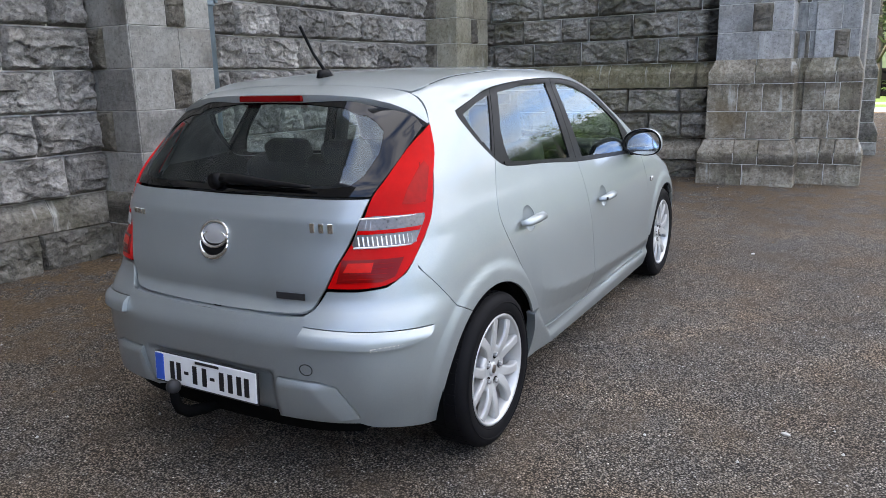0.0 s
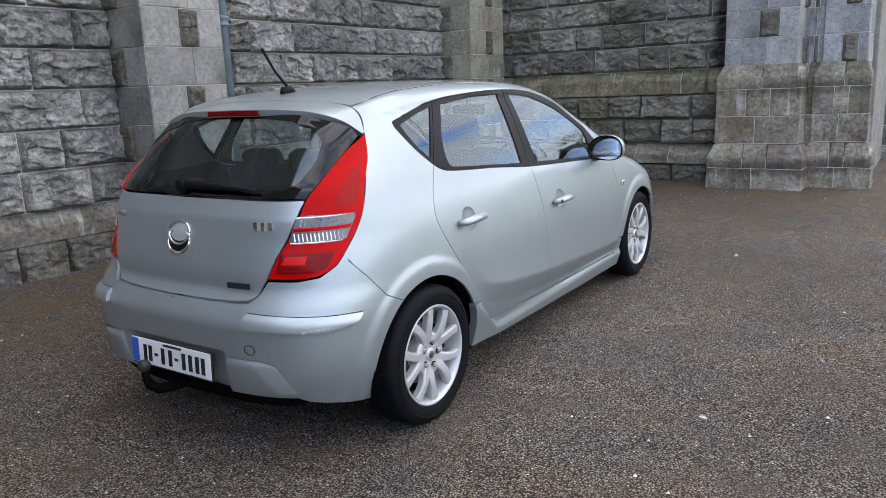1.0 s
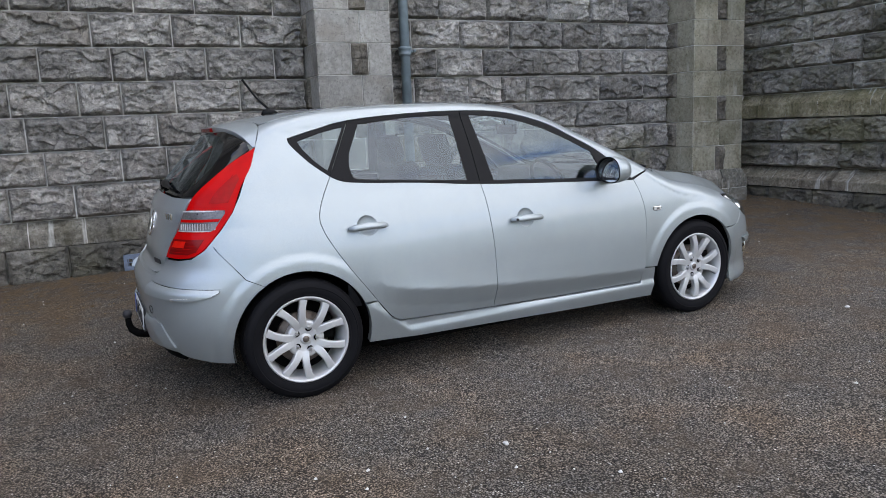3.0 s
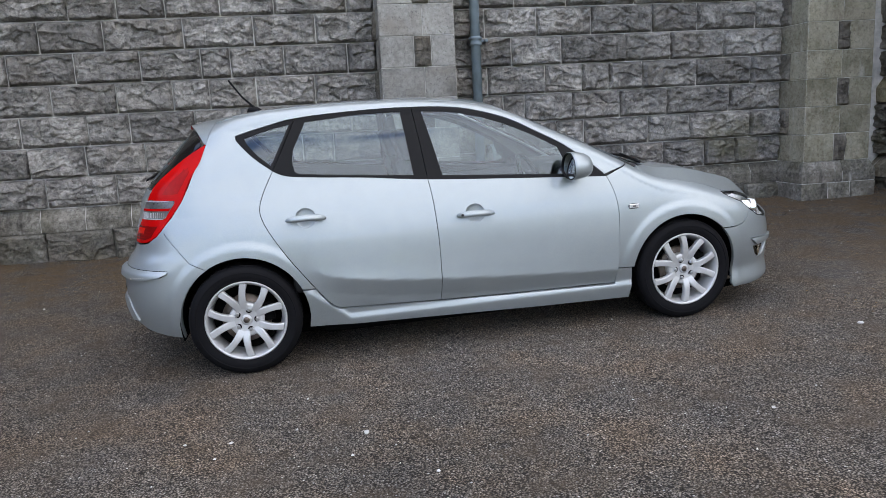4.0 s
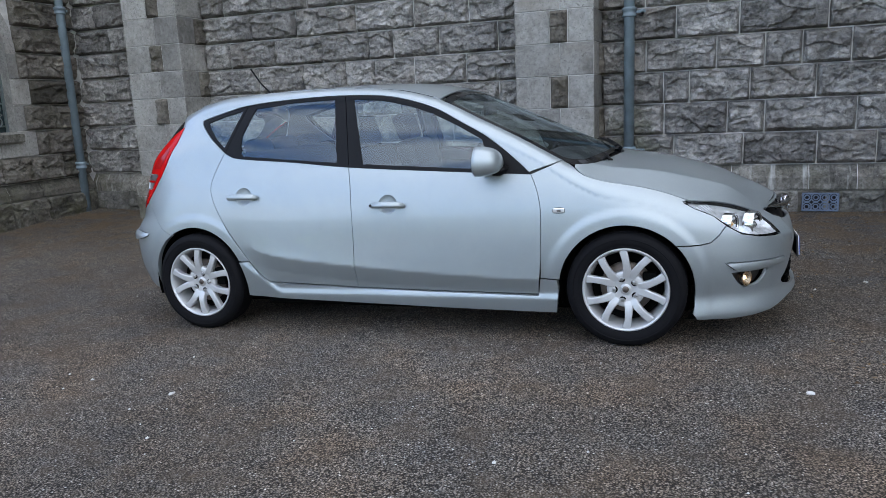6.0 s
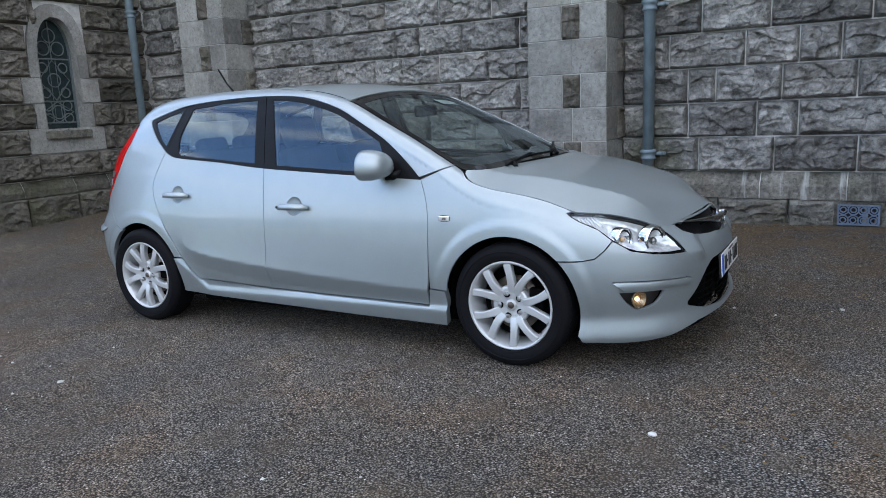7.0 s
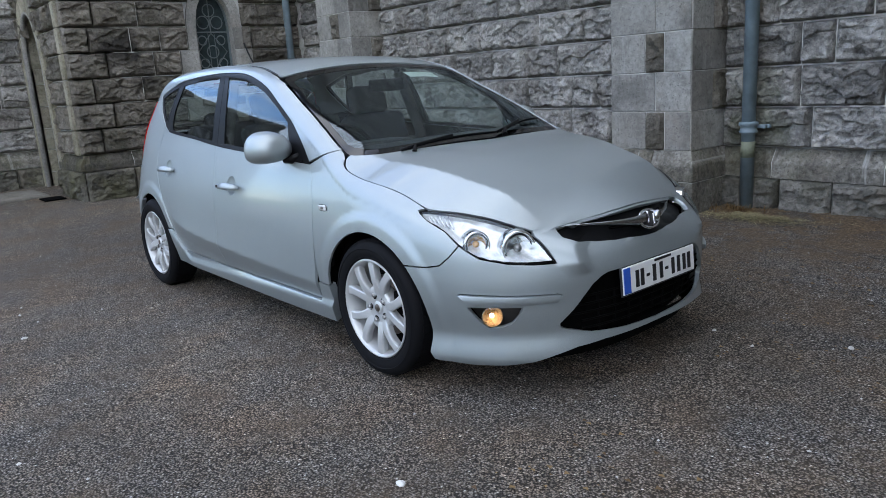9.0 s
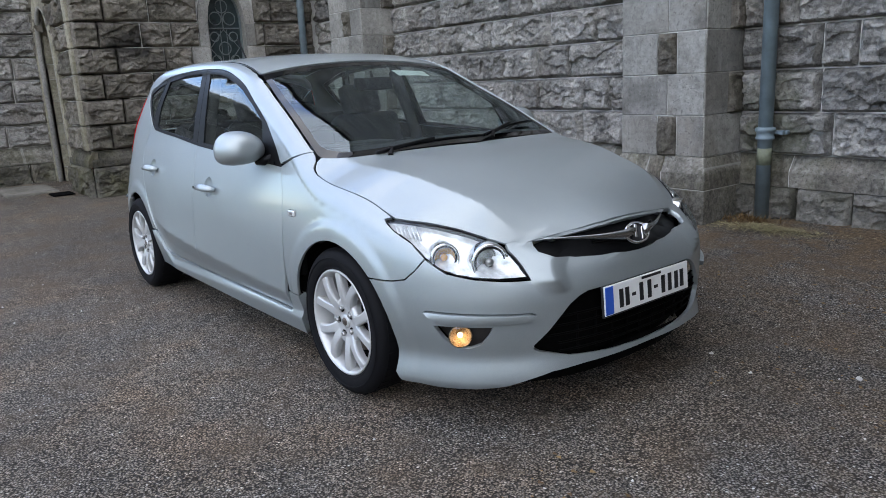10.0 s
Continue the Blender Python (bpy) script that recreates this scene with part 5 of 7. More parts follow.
        patch("sill_skirt", side, sill_poly, PAINT, car, step=0.014, thick=0.04, offset=0.006, relief=lambda u, v: (0.020 - 0.009 * clamp((-0.72 - u) / 0.15)) * clamp(((0.282 if u > -0.75 else 0.282 + (-0.75 - u) * 0.8) - v) / 0.022), **tag)
        # dark shell behind the joints
        shell = [(-1.85, 0.26), (-1.70, 0.3)] + arc(-WB, 0.31, 0.365, 178, 0, 16) + [(-0.94, 0.22), (0.94, 0.2)] + arc(WB, 0.31, 0.36, 180, 2, 16) + [(1.7, 0.22), (1.74, 0.55), (1.55, 0.74), (1.1, 0.86), (0.84, 0.90)] + BELT[::-1] + [(-1.3, 1.2), (-1.5, 1.1), (-1.74, 0.90), (-1.84, 0.80)]
        patch("inner_shell", side, shell, UNDER, car, step=0.06, thick=0.0, offset=-0.018, gap=0, **tag)
        rail_out = rim_line(-1.38, 0.98, 0.004) + OPEN_TOP[::-1] + OPEN_REAR[1:] + [(-1.3, 1.1), (-1.52, 1.1), (-1.43, 1.29)]
        patch("rail_lining", side, rail_out, LINING, car, step=0.05, thick=0.0, offset=-0.02, gap=0, **tag)
        for sx, r in ((-WB, ARCH_R), (WB, ARCH_F)):
            bm = lathe([(r - 0.004, 0.50), (r + 0.004, 0.56), (r + 0.006, 0.80)], 48, m=pose(sx, 0, 0.31))
            bmesh.ops.delete(bm, geom=[v for v in bm.verts if v.co.z < 0.2], context="VERTS")
            bmesh.ops.scale(bm, vec=(1, s, 1), verts=bm.verts)
            part("wheel_arch_liner", bm, UNDER, car, smooth=True)
        # door mirror
        d = panels[1]
        mx, my, mz = 0.608, 0.888, 1.0
        ring = []
        for t in range(36):
            a = 2 * math.pi * t / 36
            c, v = math.cos(a), math.sin(a)
            ring.append((math.copysign(abs(c) ** 0.9, c) * 0.116, (0.092 if v > 0 else 0.066) * math.copysign(abs(v) ** (0.95 if v > 0 else 0.78), v) * (1 + 0.10 * c)))
        m = pose(mx, s * my, mz, 0, 0, 0) @ Matrix.Diagonal((1, s, 1, 1))

        def loft(steps, cap=True, tip=0.0):
            """Rings of the mirror's outline: (how far forward, how large)."""
            b = bmesh.new()
            rows = [[b.verts.new((x + tip * (z - 0.5 * y) * k, y * k, z * k)) for y, z in ring] for x, k in steps]
            for p, q in zip(rows, rows[1:]):
                for i in range(len(p)):
                    b.faces.new((p[i], p[i - 1], q[i - 1], q[i]))
            if cap:
                b.faces.new(rows[-1])
            bmesh.ops.transform(b, matrix=m, verts=b.verts)
            return b
        part("door_mirror", loft([(-0.036, 0.97), (-0.034, 1.0), (-0.016, 1.0), (0.008, 0.975), (0.034, 0.92), (0.058, 0.83), (0.076, 0.71), (0.090, 0.54), (0.098, 0.34), (0.101, 0.12)]), PAINT, d, "silver door mirror", smooth=True)
        part("mirror_rim", loft([(-0.036, 0.985), (-0.038, 0.95), (-0.036, 0.90), (-0.024, 0.88)], False), TRIM, d, "black mirror rim", smooth=True)
        part("mirror_glass", loft([(-0.021, 0.90), (-0.0235, 0.72), (-0.0255, 0.5), (-0.0265, 0.3), (-0.027, 0.1)], tip=0.19), CHROME, d, "mirror glass", smooth=True)
        bm = tube([(0.70, s * 0.765, 0.955), (0.675, s * 0.80, 0.945), (0.640, s * 0.83, 0.945)], [0.034, 0.028, 0.022], 10, flat=0.7)
        part("mirror_foot", bm, TRIM, d, "black mirror foot", smooth=True)


build_flanks()


def roof_edge(x):
    return min(EDGE_Y(x), side(x, EDGE_Z(x) - 0.002).y)


def roof_rim(a, b, n=30):
    return [(a + (b - a) * i / n, roof_edge(a + (b - a) * i / n)) for i in range(n + 1)]


def build_top():
    roof_half = [(0.275, 0.0), (0.285, 0.3), (0.292, 0.56)] + roof_rim(0.28, -1.39) + [(-1.40, 0.3), (-1.405, 0.0)]
    patch("roof", top, roof_half + [(x, -y) for x, y in roof_half[::-1][1:-1]], PAINT, car, step=0.04, thick=0.01)
    lin = [(0.27, 0.0), (0.27, 0.55)] + rim_top(0.2, -1.35) + [(-1.38, 0.0)]
    patch("headlining", top, lin + [(x, -y) for x, y in lin[::-1][1:-1]], LINING, car, step=0.08, thick=0.0, offset=-0.025, gap=0.01)
    for s in (1, -1):
        line = [top(x, s * (roof_edge(x) - 0.004)) + Vector((0, 0, -0.003)) for x in [0.25 - 0.055 * i for i in range(29)]]
        part("roof_drip_strip", tube(line, 0.0026, 6), TRIM, car, "thin black roof joint strip")
    scr = [(0.29, 0.0), (0.30, 0.3), (0.305, 0.55)] + rim_top(0.315, 1.03) + spl((1.06, 0.712), (1.10, 0.685), (1.155, 0.61), (1.205, 0.31), (1.238, 0.0))
    scr_in = [(0.335, 0.0), (0.345, 0.3), (0.352, 0.535)] + [(x, y - 0.038) for x, y in rim_top(0.37, 0.98)] + spl((1.02, 0.66), (1.10, 0.56), (1.155, 0.3), (1.185, 0.0))
    full = lambda h: h + [(x, -y) for x, y in h[::-1][1:-1]]
    ws = patch("windscreen", top, full(scr), FRIT, car, "windscreen with a black border", step=0.03, thick=0.006, holes=(full(scr_in),), offset=-0.002)
    patch("pane", top, full(scr_in), GLASS_REAR, ws, "clear windscreen glass", step=0.04, thick=0.0, offset=-0.003, gap=-0.002)
    patch("tax_disc", top, [(0.40, 0.14), (0.40, 0.36), (0.47, 0.36), (0.475, 0.14)], PAPER, ws, "pale paper sunstrip label", step=0.05, thick=0.0, offset=-0.009)
    bon = (spl((1.252, 0.0), (1.222, 0.31), (1.165, 0.603), (1.104, 0.692), (1.066, 0.722)) + [(x, BON_Y(x)) for x in (1.067, 1.073, 1.08, 1.09)] + [(1.10 + 0.03 * i, BON_Y(1.10 + 0.03 * i)) for i in range(18)]
           + [(x, BON_Y(x)) for x in (1.645, 1.70, 1.743, 1.80, 1.851, 1.90, 1.933)] + [(1.976, 0.512), (2.005, 0.455), (2.035, 0.34), (2.072, 0.20), (2.093, 0.10), (2.100, 0.0)])
    patch("bonnet", bonnet_surface, full(bon), PAINT, car, step=0.014, thick=0.012, gap=0.0009)
    cowl = [(1.20, 0.0), (1.18, 0.3), (1.12, 0.6), (1.06, 0.69), (1.15, 0.66), (1.25, 0.31), (1.275, 0.0)]
    patch("cowl", top, full(cowl), TRIM, car, "black plastic cowl", step=0.05, thick=0.0, offset=-0.016)
    for y0, y1, x0, x1 in ((-0.52, 0.10, 1.165, 1.19), (0.08, 0.60, 1.19, 1.00)):
        pts = []
        for i in range(9):
            t = i / 8
            y = y0 + (y1 - y0) * t
            x = x0 + (x1 - x0) * t - 0.012
            pts.append(top(x + 0.028, y) + Vector((0.01, 0, 0.013)))
        w = part("wiper", tube(pts, [0.010, 0.012, 0.011, 0.010, 0.009, 0.009, 0.008, 0.008, 0.006], 8, flat=0.6), TRIM, car, "black windscreen wiper", smooth=True)
        arm0 = top(1.225, y0 + 0.05) + Vector((0, 0, 0.005))
        part("wiper_arm", tube([arm0, arm0 + Vector((-0.03, 0.03, 0.025)), pts[4] + Vector((0, 0, 0.012))], [0.013, 0.011, 0.007], 8), TRIM, w)
    # aerial
    base = top(-1.19, 0.02)
    part("aerial", tube([base + Vector((0.01, 0, 0.012)), base + Vector((-0.075, 0, 0.10)), base + Vector((-0.145, 0, 0.205))], [0.008, 0.006, 0.0065], 8), TRIM, car, "black roof aerial")
    part("aerial_foot", tube([base + Vector((0.045, 0, -0.004)), base + Vector((0.01, 0, 0.012)), base + Vector((-0.035, 0, 0.012)), base + Vector((-0.045, 0, -0.006))], [0.010, 0.022, 0.018, 0.012], 10), TRIM, car, smooth=True)


build_top()


def build_tail():
    full = whole
    gate = [(0, 1.058), (0.303, 1.060), (0.556, 1.058), (0.752, 1.058), (0.726, 0.989), (0.68, 0.91), (0.631, 0.844), (0.588, 0.767), (0.575, 0.750), (0.535, 0.697), (0.50, 0.684), (0.423, 0.679), (0.2, 0.674), (0, 0.672)]
    def gate_surface(f, z):
        """The tail with a soft edge under the window and a hollow above the bumper."""
        p = tail(f, z)
        d = z - 0.99
        p.x -= 0.012 * (math.exp(-d / 0.05) if d > 0 else math.exp(d / 0.11))
        p.x += 0.012 * math.exp(-((z - 0.70) / 0.035) ** 2)
        return p
    g = patch("tailgate", gate_surface, full(gate), PAINT, car, step=0.025, thick=0.014)
    pane_out = [(0, 1.392), (0.325, 1.388), (0.60, 1.375), (0.74, 1.355), (0.86, 1.315), (0.915, 1.28), (0.86, 1.215), (0.795, 1.122), (0.752, 1.063), (0.556, 1.063), (0.303, 1.065), (0, 1.063)]
    pane_in = [(0, 1.365), (0.325, 1.362), (0.58, 1.348), (0.68, 1.32), (0.73, 1.27), (0.735, 1.20), (0.70, 1.13), (0.655, 1.10), (0.556, 1.092), (0.303, 1.090), (0, 1.088)]
    fr = patch("rear_window", tail, full(pane_out), FRIT, g, "rear window with a black border", step=0.025, thick=0.006, holes=(full(pane_in),), offset=-0.002)
    patch("pane", tail, full(pane_in), GLASS_REAR, g, "tinted rear window glass", step=0.04, thick=0.0, offset=-0.004, gap=-0.003)
    # spoiler over the rear window: from the roof's end to a trailing edge that runs down to the lamp's tip
    ks = (0.0, 0.3, 0.6, 0.8, 0.9, 1.0)
    fore = ((-1.402, 0.0, 1.4300), (-1.400, 0.2, 1.4265), (-1.397, 0.40, 1.414), (-1.396, 0.534, 1.392), (-1.420, 0.604, 1.350), (-1.447, 0.646, 1.284))
    aft = ((-1.570, 0.0, 1.399), (-1.562, 0.2, 1.397), (-1.535, 0.385, 1.386), (-1.505, 0.50, 1.364), (-1.482, 0.578, 1.334), (-1.451, 0.644, 1.282))
    lines = [[curve(*[(k, p[a]) for k, p in zip(ks, side_pts)]) for a in range(3)] for side_pts in (fore, aft)]

    def spoiler_surface(s, t):
        a, b = [Vector([c(abs(s)) for c in line]) for line in lines]
        p = a + (b - a) * t
        p.z += 0.016 * t * (1 - t) * (1 - abs(s))
        p.y = math.copysign(p.y, s)
        return p
    patch("spoiler", spoiler_surface, [(-0.995, 0.0), (0.995, 0.0), (0.995, 1.0), (-0.995, 1.0)], PAINT, g, step=0.035, thick=0.032, gap=0.004)
    part("third_brake_lamp", box((0.020, 0.315, 0.023), (0, 0, 0), 0.004, 2, turn=pose(-1.565, 0, 1.3835, 0, 6, 0)), RED_DEEP, g, "long red brake lamp in the spoiler")
    # wiper
    p = tail(0.12, 1.09)
    pts = [tail(0.05 - 0.08 * i, 1.112 - 0.002 * i) + Vector((-0.028, 0, 0.0)) for i in range(8)]
    w = part("rear_wiper", tube(pts, [0.02, 0.022, 0.020, 0.017, 0.013, 0.011, 0.009, 0.005], 10, flat=0.7), TRIM, g, "black rear wiper", smooth=True)
    part("wiper_pivot", lathe([(0, -0.03), (0.026, -0.02), (0.03, 0.02), (0, 0.02)], 20, m=Matrix.Translation(tail(0.09, 1.098)) @ pose(-0.012, 0, 0, 0, 0, 90)), TRIM, w, smooth=True)
    # oval emblem with a cup under it, plain plates for the lettering
    e = tail(0.0, 0.905)
    face = Matrix.Translation((e.x - 0.010, 0.015, 0.905)) @ pose(0, 0, 0, 0, 17, 0) @ pose(0, 0, 0, 0, 0, -90)
    ring = [(0.066 * math.cos(t * math.pi / 16), 0.0, 0.048 * math.sin(t * math.pi / 16) + 0.012) for t in range(33)]
    bm = tube(ring, 0.006, 8)
    bmesh.ops.transform(bm, matrix=face, verts=bm.verts)
    part("emblem_ring", bm, CHROME, g, "oval chrome emblem", smooth=True)
    bm = lathe([(0, -0.006), (0.5, -0.003), (1.0, 0.004)], 28)
    bmesh.ops.scale(bm, vec=(0.062, 1, 0.044), verts=bm.verts)
    bmesh.ops.translate(bm, vec=(0, 0, 0.012), verts=bm.verts)
    bmesh.ops.transform(bm, matrix=face, verts=bm.verts)
    part("emblem_disc", bm, ALLOY, g, "plain grey emblem disc", smooth=True)
    cup = [(0.068 * math.cos(t * math.pi / 16), 0.002, -0.02 + (0.055 if t > 16 else 0.045) * math.sin(t * math.pi / 16)) for t in range(33)]
    bm = tube(cup, [0.004 + (0.007 * math.sin((t - 16) * math.pi / 16) if t > 16 else 0.0) for t in range(33)], 8)
    bmesh.ops.transform(bm, matrix=face, verts=bm.verts)
    part("handle_recess_rim", bm, CHROME, g, "chrome rim of the boot handle", smooth=True)
    bm = lathe([(0, 0.001), (1.0, 0.003)], 28)
    bmesh.ops.scale(bm, vec=(0.064, 1, 0.05), verts=bm.verts)
    bmesh.ops.translate(bm, vec=(0, 0, -0.022), verts=bm.verts)
    bmesh.ops.transform(bm, matrix=face, verts=bm.verts)
    part("handle_recess", bm, TRIM, g, "dark boot handle recess")
    for f0, f1, z, h, n in ((-0.515, -0.63, 0.965, 0.034, 3), (0.53, 0.64, 0.966, 0.022, 7)):
        for i in range(n):
            f = f0 + (f1 - f0) * (i + 0.5) / n
            q = tail(f, z)
            r = tail(f - 0.01, z) - tail(f + 0.01, z)
            part("model_mark", box((0.009 if n > 4 else 0.019, 0.005, h), (0, 0, 0), 0.0015, 1, turn=Matrix.Translation(q + Vector((-0.014, 0, 0))) @ pose(0, 0, 0, 0, 0, math.degrees(math.atan2(r.y, r.x)))), CHROME, g, "plain chrome badge bar")
    q = tail(-0.44, 0.735)
    part("engine_badge", box((0.004, 0.115, 0.024), (0, 0, 0), 0.001, 1, turn=pose(q.x - 0.003, q.y, q.z, 0, 0, 8)), PLASTIC, g, "small dark badge plate")
    # lamps
    lamp = spl((0.949, 1.284), (1.005, 1.20), (1.03, 1.129), (1.052, 1.05), (1.046, 0.982), (0.985, 0.897), (0.912, 0.815), (0.83, 0.776), (0.717, 0.766), (0.594, 0.767), n=3) + spl((0.636, 0.844), (0.684, 0.91), (0.731, 0.989), (0.758, 1.06), (0.797, 1.119), (0.86, 1.213), (0.949, 1.284), n=3)[:-1]
    clear = [(0.722, 0.998), (0.78, 1.003), (1.0, 0.996), (1.005, 0.98), (0.955, 0.905), (0.93, 0.893), (0.70, 0.898), (0.688, 0.908)]
    band = [(0.712, 0.957), (0.985, 0.957), (0.972, 0.940), (0.704, 0.940)]
    for mir, s in BOTH:
        l = patch("tail_lamp", tail, lamp, RED, car, "tall red tail lamp with a clear band", step=0.02, thick=0.02, offset=0.004, mirror=mir)
        patch("clear_lens", tail, clear, CLEAR_GREY, l, "clear reversing and indicator lens", step=0.02, thick=0.002, offset=0.0065, mirror=mir)
        patch("red_band", tail, band, RED, l, step=0.02, thick=0.002, offset=0.009, mirror=mir)
        # moulded lines inside the red lens
        for f0, f1, z0, z1, n in ((0.935, 0.99, 1.16, 1.03, 9), (0.965, 1.005, 1.12, 1.03, 9)):
            part("lens_line", tube([tail(s * (f0 + (f1 - f0) * i / n), z0 + (z1 - z0) * i / n) + Vector((-0.004, 0.002 * s, 0)) for i in range(n + 1)], 0.0022, 6), RED_DEEP, l)
        for i in range(4):
            z = 0.848 - 0.016 * i
            part("lens_line", tube([tail(s * (0.672 - 0.004 * i + (0.20 - 0.012 * i) * j / 7), z) + Vector((-0.0085, 0, 0)) for j in range(8)], 0.0010, 5), RED_MID, l)
        for k in range(12):
            f = 0.745 + 0.0185 * k
            part("lens_rib", tube([tail(s * f, 0.962) + Vector((-0.0065, 0, 0)), tail(s * (f + 0.004), 0.99) + Vector((-0.0065, 0, 0))], 0.0018, 5), LAMP_SILVER, l)
        for k in range(14):
            f = 0.722 + 0.0185 * k
            part("lens_rib", tube([tail(s * f, 0.905) + Vector((-0.007, 0, 0)), tail(s * (f - 0.006), 0.936) + Vector((-0.007, 0, 0))], 0.0034, 5), LAMP_BRIGHT, l)
        for z in (0.9, 0.994):
            part("lens_rim", tube([tail(s * (0.70 + (z - 0.9) * 0.25 + 0.03 * i), z) + Vector((-0.008, 0, 0)) for i in range(9)], 0.0036, 6), LAMP_BRIGHT, l)
        patch("lens_bowl", tail, [(0.955, 1.165), (0.995, 1.14), (1.012, 1.08), (1.008, 1.03), (0.95, 1.025), (0.885, 1.03), (0.90, 1.08), (0.93, 1.14)], RED_MID, l, "darker bowl inside the red lens", step=0.02, thick=0.002, offset=0.0055, mirror=mir)
        patch("fog_lens", tail, [(0.675, 0.852), (0.775, 0.852), (0.765, 0.818), (0.655, 0.818)], RED_HOT, l, "bright red fog lens", step=0.02, thick=0.002, offset=0.0085, mirror=mir)
        patch("lower_lens", tail, [(0.65, 0.862), (0.90, 0.862), (0.86, 0.80), (0.80, 0.785), (0.63, 0.785)], RED_DEEP, l, "darker red lower lens", step=0.02, thick=0.002, offset=0.006, mirror=mir)
        patch("lamp_joint", tail, lamp, UNDER, l, step=0.03, thick=0.0, offset=-0.012, gap=-0.003, mirror=mir)
    # bumper
    ae = lambda x, z: (at_end(x, z, 0), z)
    strip = [(0.53, 0.648), (1.099, 0.622), (1.10, 0.606), (1.05, 0.588), (0.907, 0.573), (0.729, 0.582), (0.522, 0.588)]
    inset = [(0.423, 0.468), (0.60, 0.464), (0.665, 0.448), (0.71, 0.39), (0.75, 0.325), (0.40, 0.325)]
    bump = ([(0, 0.664), (0.423, 0.671), (0.52, 0.678), (0.552, 0.700), (0.592, 0.757), (0.717, 0.757), (0.826, 0.768), (0.908, 0.808), (0.957, 0.857), ae(-1.712, 0.818)] + [ae(-1.70 + 0.0111 * i, 0.8 - 0.0146 * i) for i in range(11)]
            + [ae(x, z) for x, z in arc(-WB, 0.31, ARCH_R, 121, 188, 12)] + [ae(-1.672, 0.235), (1.10, 0.232), (0.968, 0.243), (0.80, 0.275), (0.744, 0.298), (0.5, 0.302), (0, 0.300)])

    def tail_flared(f, z):
        p = tail(f, z)
        d = math.hypot(p.x + WB, z - 0.31) - ARCH_R
        t = clamp((d - 0.045) / 0.05)
        p.y += math.copysign(0.009 * (1 - t * t * (3 - 2 * t)) if p.x > -1.85 else 0.0, f)
        # the bay of the number plate, set back from the rest
        p.x += 0.030 * clamp((0.40 - abs(f)) / 0.035) * clamp((0.485 - z) / 0.022)
        return p
    b = patch("rear_bumper", tail_flared, full(bump), PAINT, car, step=0.02, thick=0.03, gap=0.001, holes=tuple([(q * u, v) for u, v in h] for h in (strip, inset) for q in (1, -1)))
    patch("bumper_shelf", lambda f, t: tail(f, 0.664) * (1 - t) + Vector((tail(f, 0.70).x * 0.975, tail(f, 0.70).y * 0.95, 0.676)) * t, [(-0.56, 0.0), (0.56, 0.0), (0.56, 1.0), (-0.56, 1.0)], PAINT, b, step=0.05, thick=0.0)
    for mir, s in BOTH:
        patch("bumper_strip", tail, strip, PAINT, b, "raised bumper strip", step=0.008, thick=0.04, offset=0.001, gap=0.0022, relief=lambda u, v: 0.017 * clamp((0.650 - 0.0456 * (u - 0.53) - v) / 0.028) * clamp((1.13 - u) / 0.06), mirror=mir)
        patch("insert", tail, inset, PAINT, b, "raised lower bumper insert", step=0.010, thick=0.05, offset=0.004, gap=0.0028, mirror=mir,
              relief=lambda u, v: 0.016 * clamp((0.470 - v) / 0.022) * clamp((u - 0.40) / 0.03) * clamp((0.80 - u - (v - 0.30) * 0.9) / 0.10))
    patch("reflector_strip", tail, [(0.80, 0.586), (0.93, 0.590), (0.93, 0.582), (0.80, 0.578)], GHOST_WHITE, b, "small pale scuff strip", step=0.02, thick=0.003, offset=0.018, gap=0, mirror=True)
    ring = []
    for t in range(17):
        a = t * math.pi / 8
        c = tail(-0.55 + 0.026 * math.cos(a), 0.505 + 0.02 * math.sin(a))
        ring.append(c + Vector((-0.001, 0, 0)))
    part("tow_eye_cap", tube(ring, 0.0016, 5), TRIM, b, "round tow eye cover")
    patch("valance", tail, full([(0, 0.31), (0.74, 0.31), (0.84, 0.28), (0.74, 0.235), (0, 0.225)]), UNDER, car, "black valance under the bumper", step=0.05, thick=0.0, offset=-0.02)
    patch("rear_shell", tail, full([(0, 1.08), (0.75, 1.07), (1.0, 1.1), (1.0, 0.85), (1.1, 0.7), (1.1, 0.3), (0, 0.3)]), UNDER, car, step=0.06, thick=0.0, offset=-0.045)


build_tail()


def number_plate(parent, p, tilt, facing, ball=False):
    """A white plate with a blue end band; its marks are plain bars."""
    m = Matrix.Translation(p) @ pose(0, 0, 0, 0, 0, facing) @ pose(0, 0, 0, tilt, 0, 0)
    pl = part("number_plate", box((0.52, 0.010, 0.112), (0, 0, 0), 0.004, 2, turn=m), PLATE_WHITE, parent, "white number plate with a blue end band")
    part("plate_holder", box((0.526, 0.012, 0.120), (0, 0.004, -0.003), 0.004, 2, turn=m), PLASTIC, pl, "black plate holder")
    part("plate_band", box((0.044, 0.004, 0.104), (-0.233, -0.0055, 0), 0.001, 1, turn=m), PLATE_BLUE, pl, "blue band")
    xs = [-0.165, -0.130, -0.090, -0.045, 0.005, 0.045, 0.092, 0.135, 0.178, 0.215]
    for i, x in enumerate(xs):
        h = 0.012 if i in (2, 5) else 0.070
        part("plate_bar", box((0.022, 0.003, h), (x, -0.006, -0.004), 0.0005, 1, turn=m), PLATE_INK, pl)
    part("plate_bar", box((0.12, 0.003, 0.010), (0.02, -0.006, 0.046), 0.0005, 1, turn=m), PLATE_INK, pl)


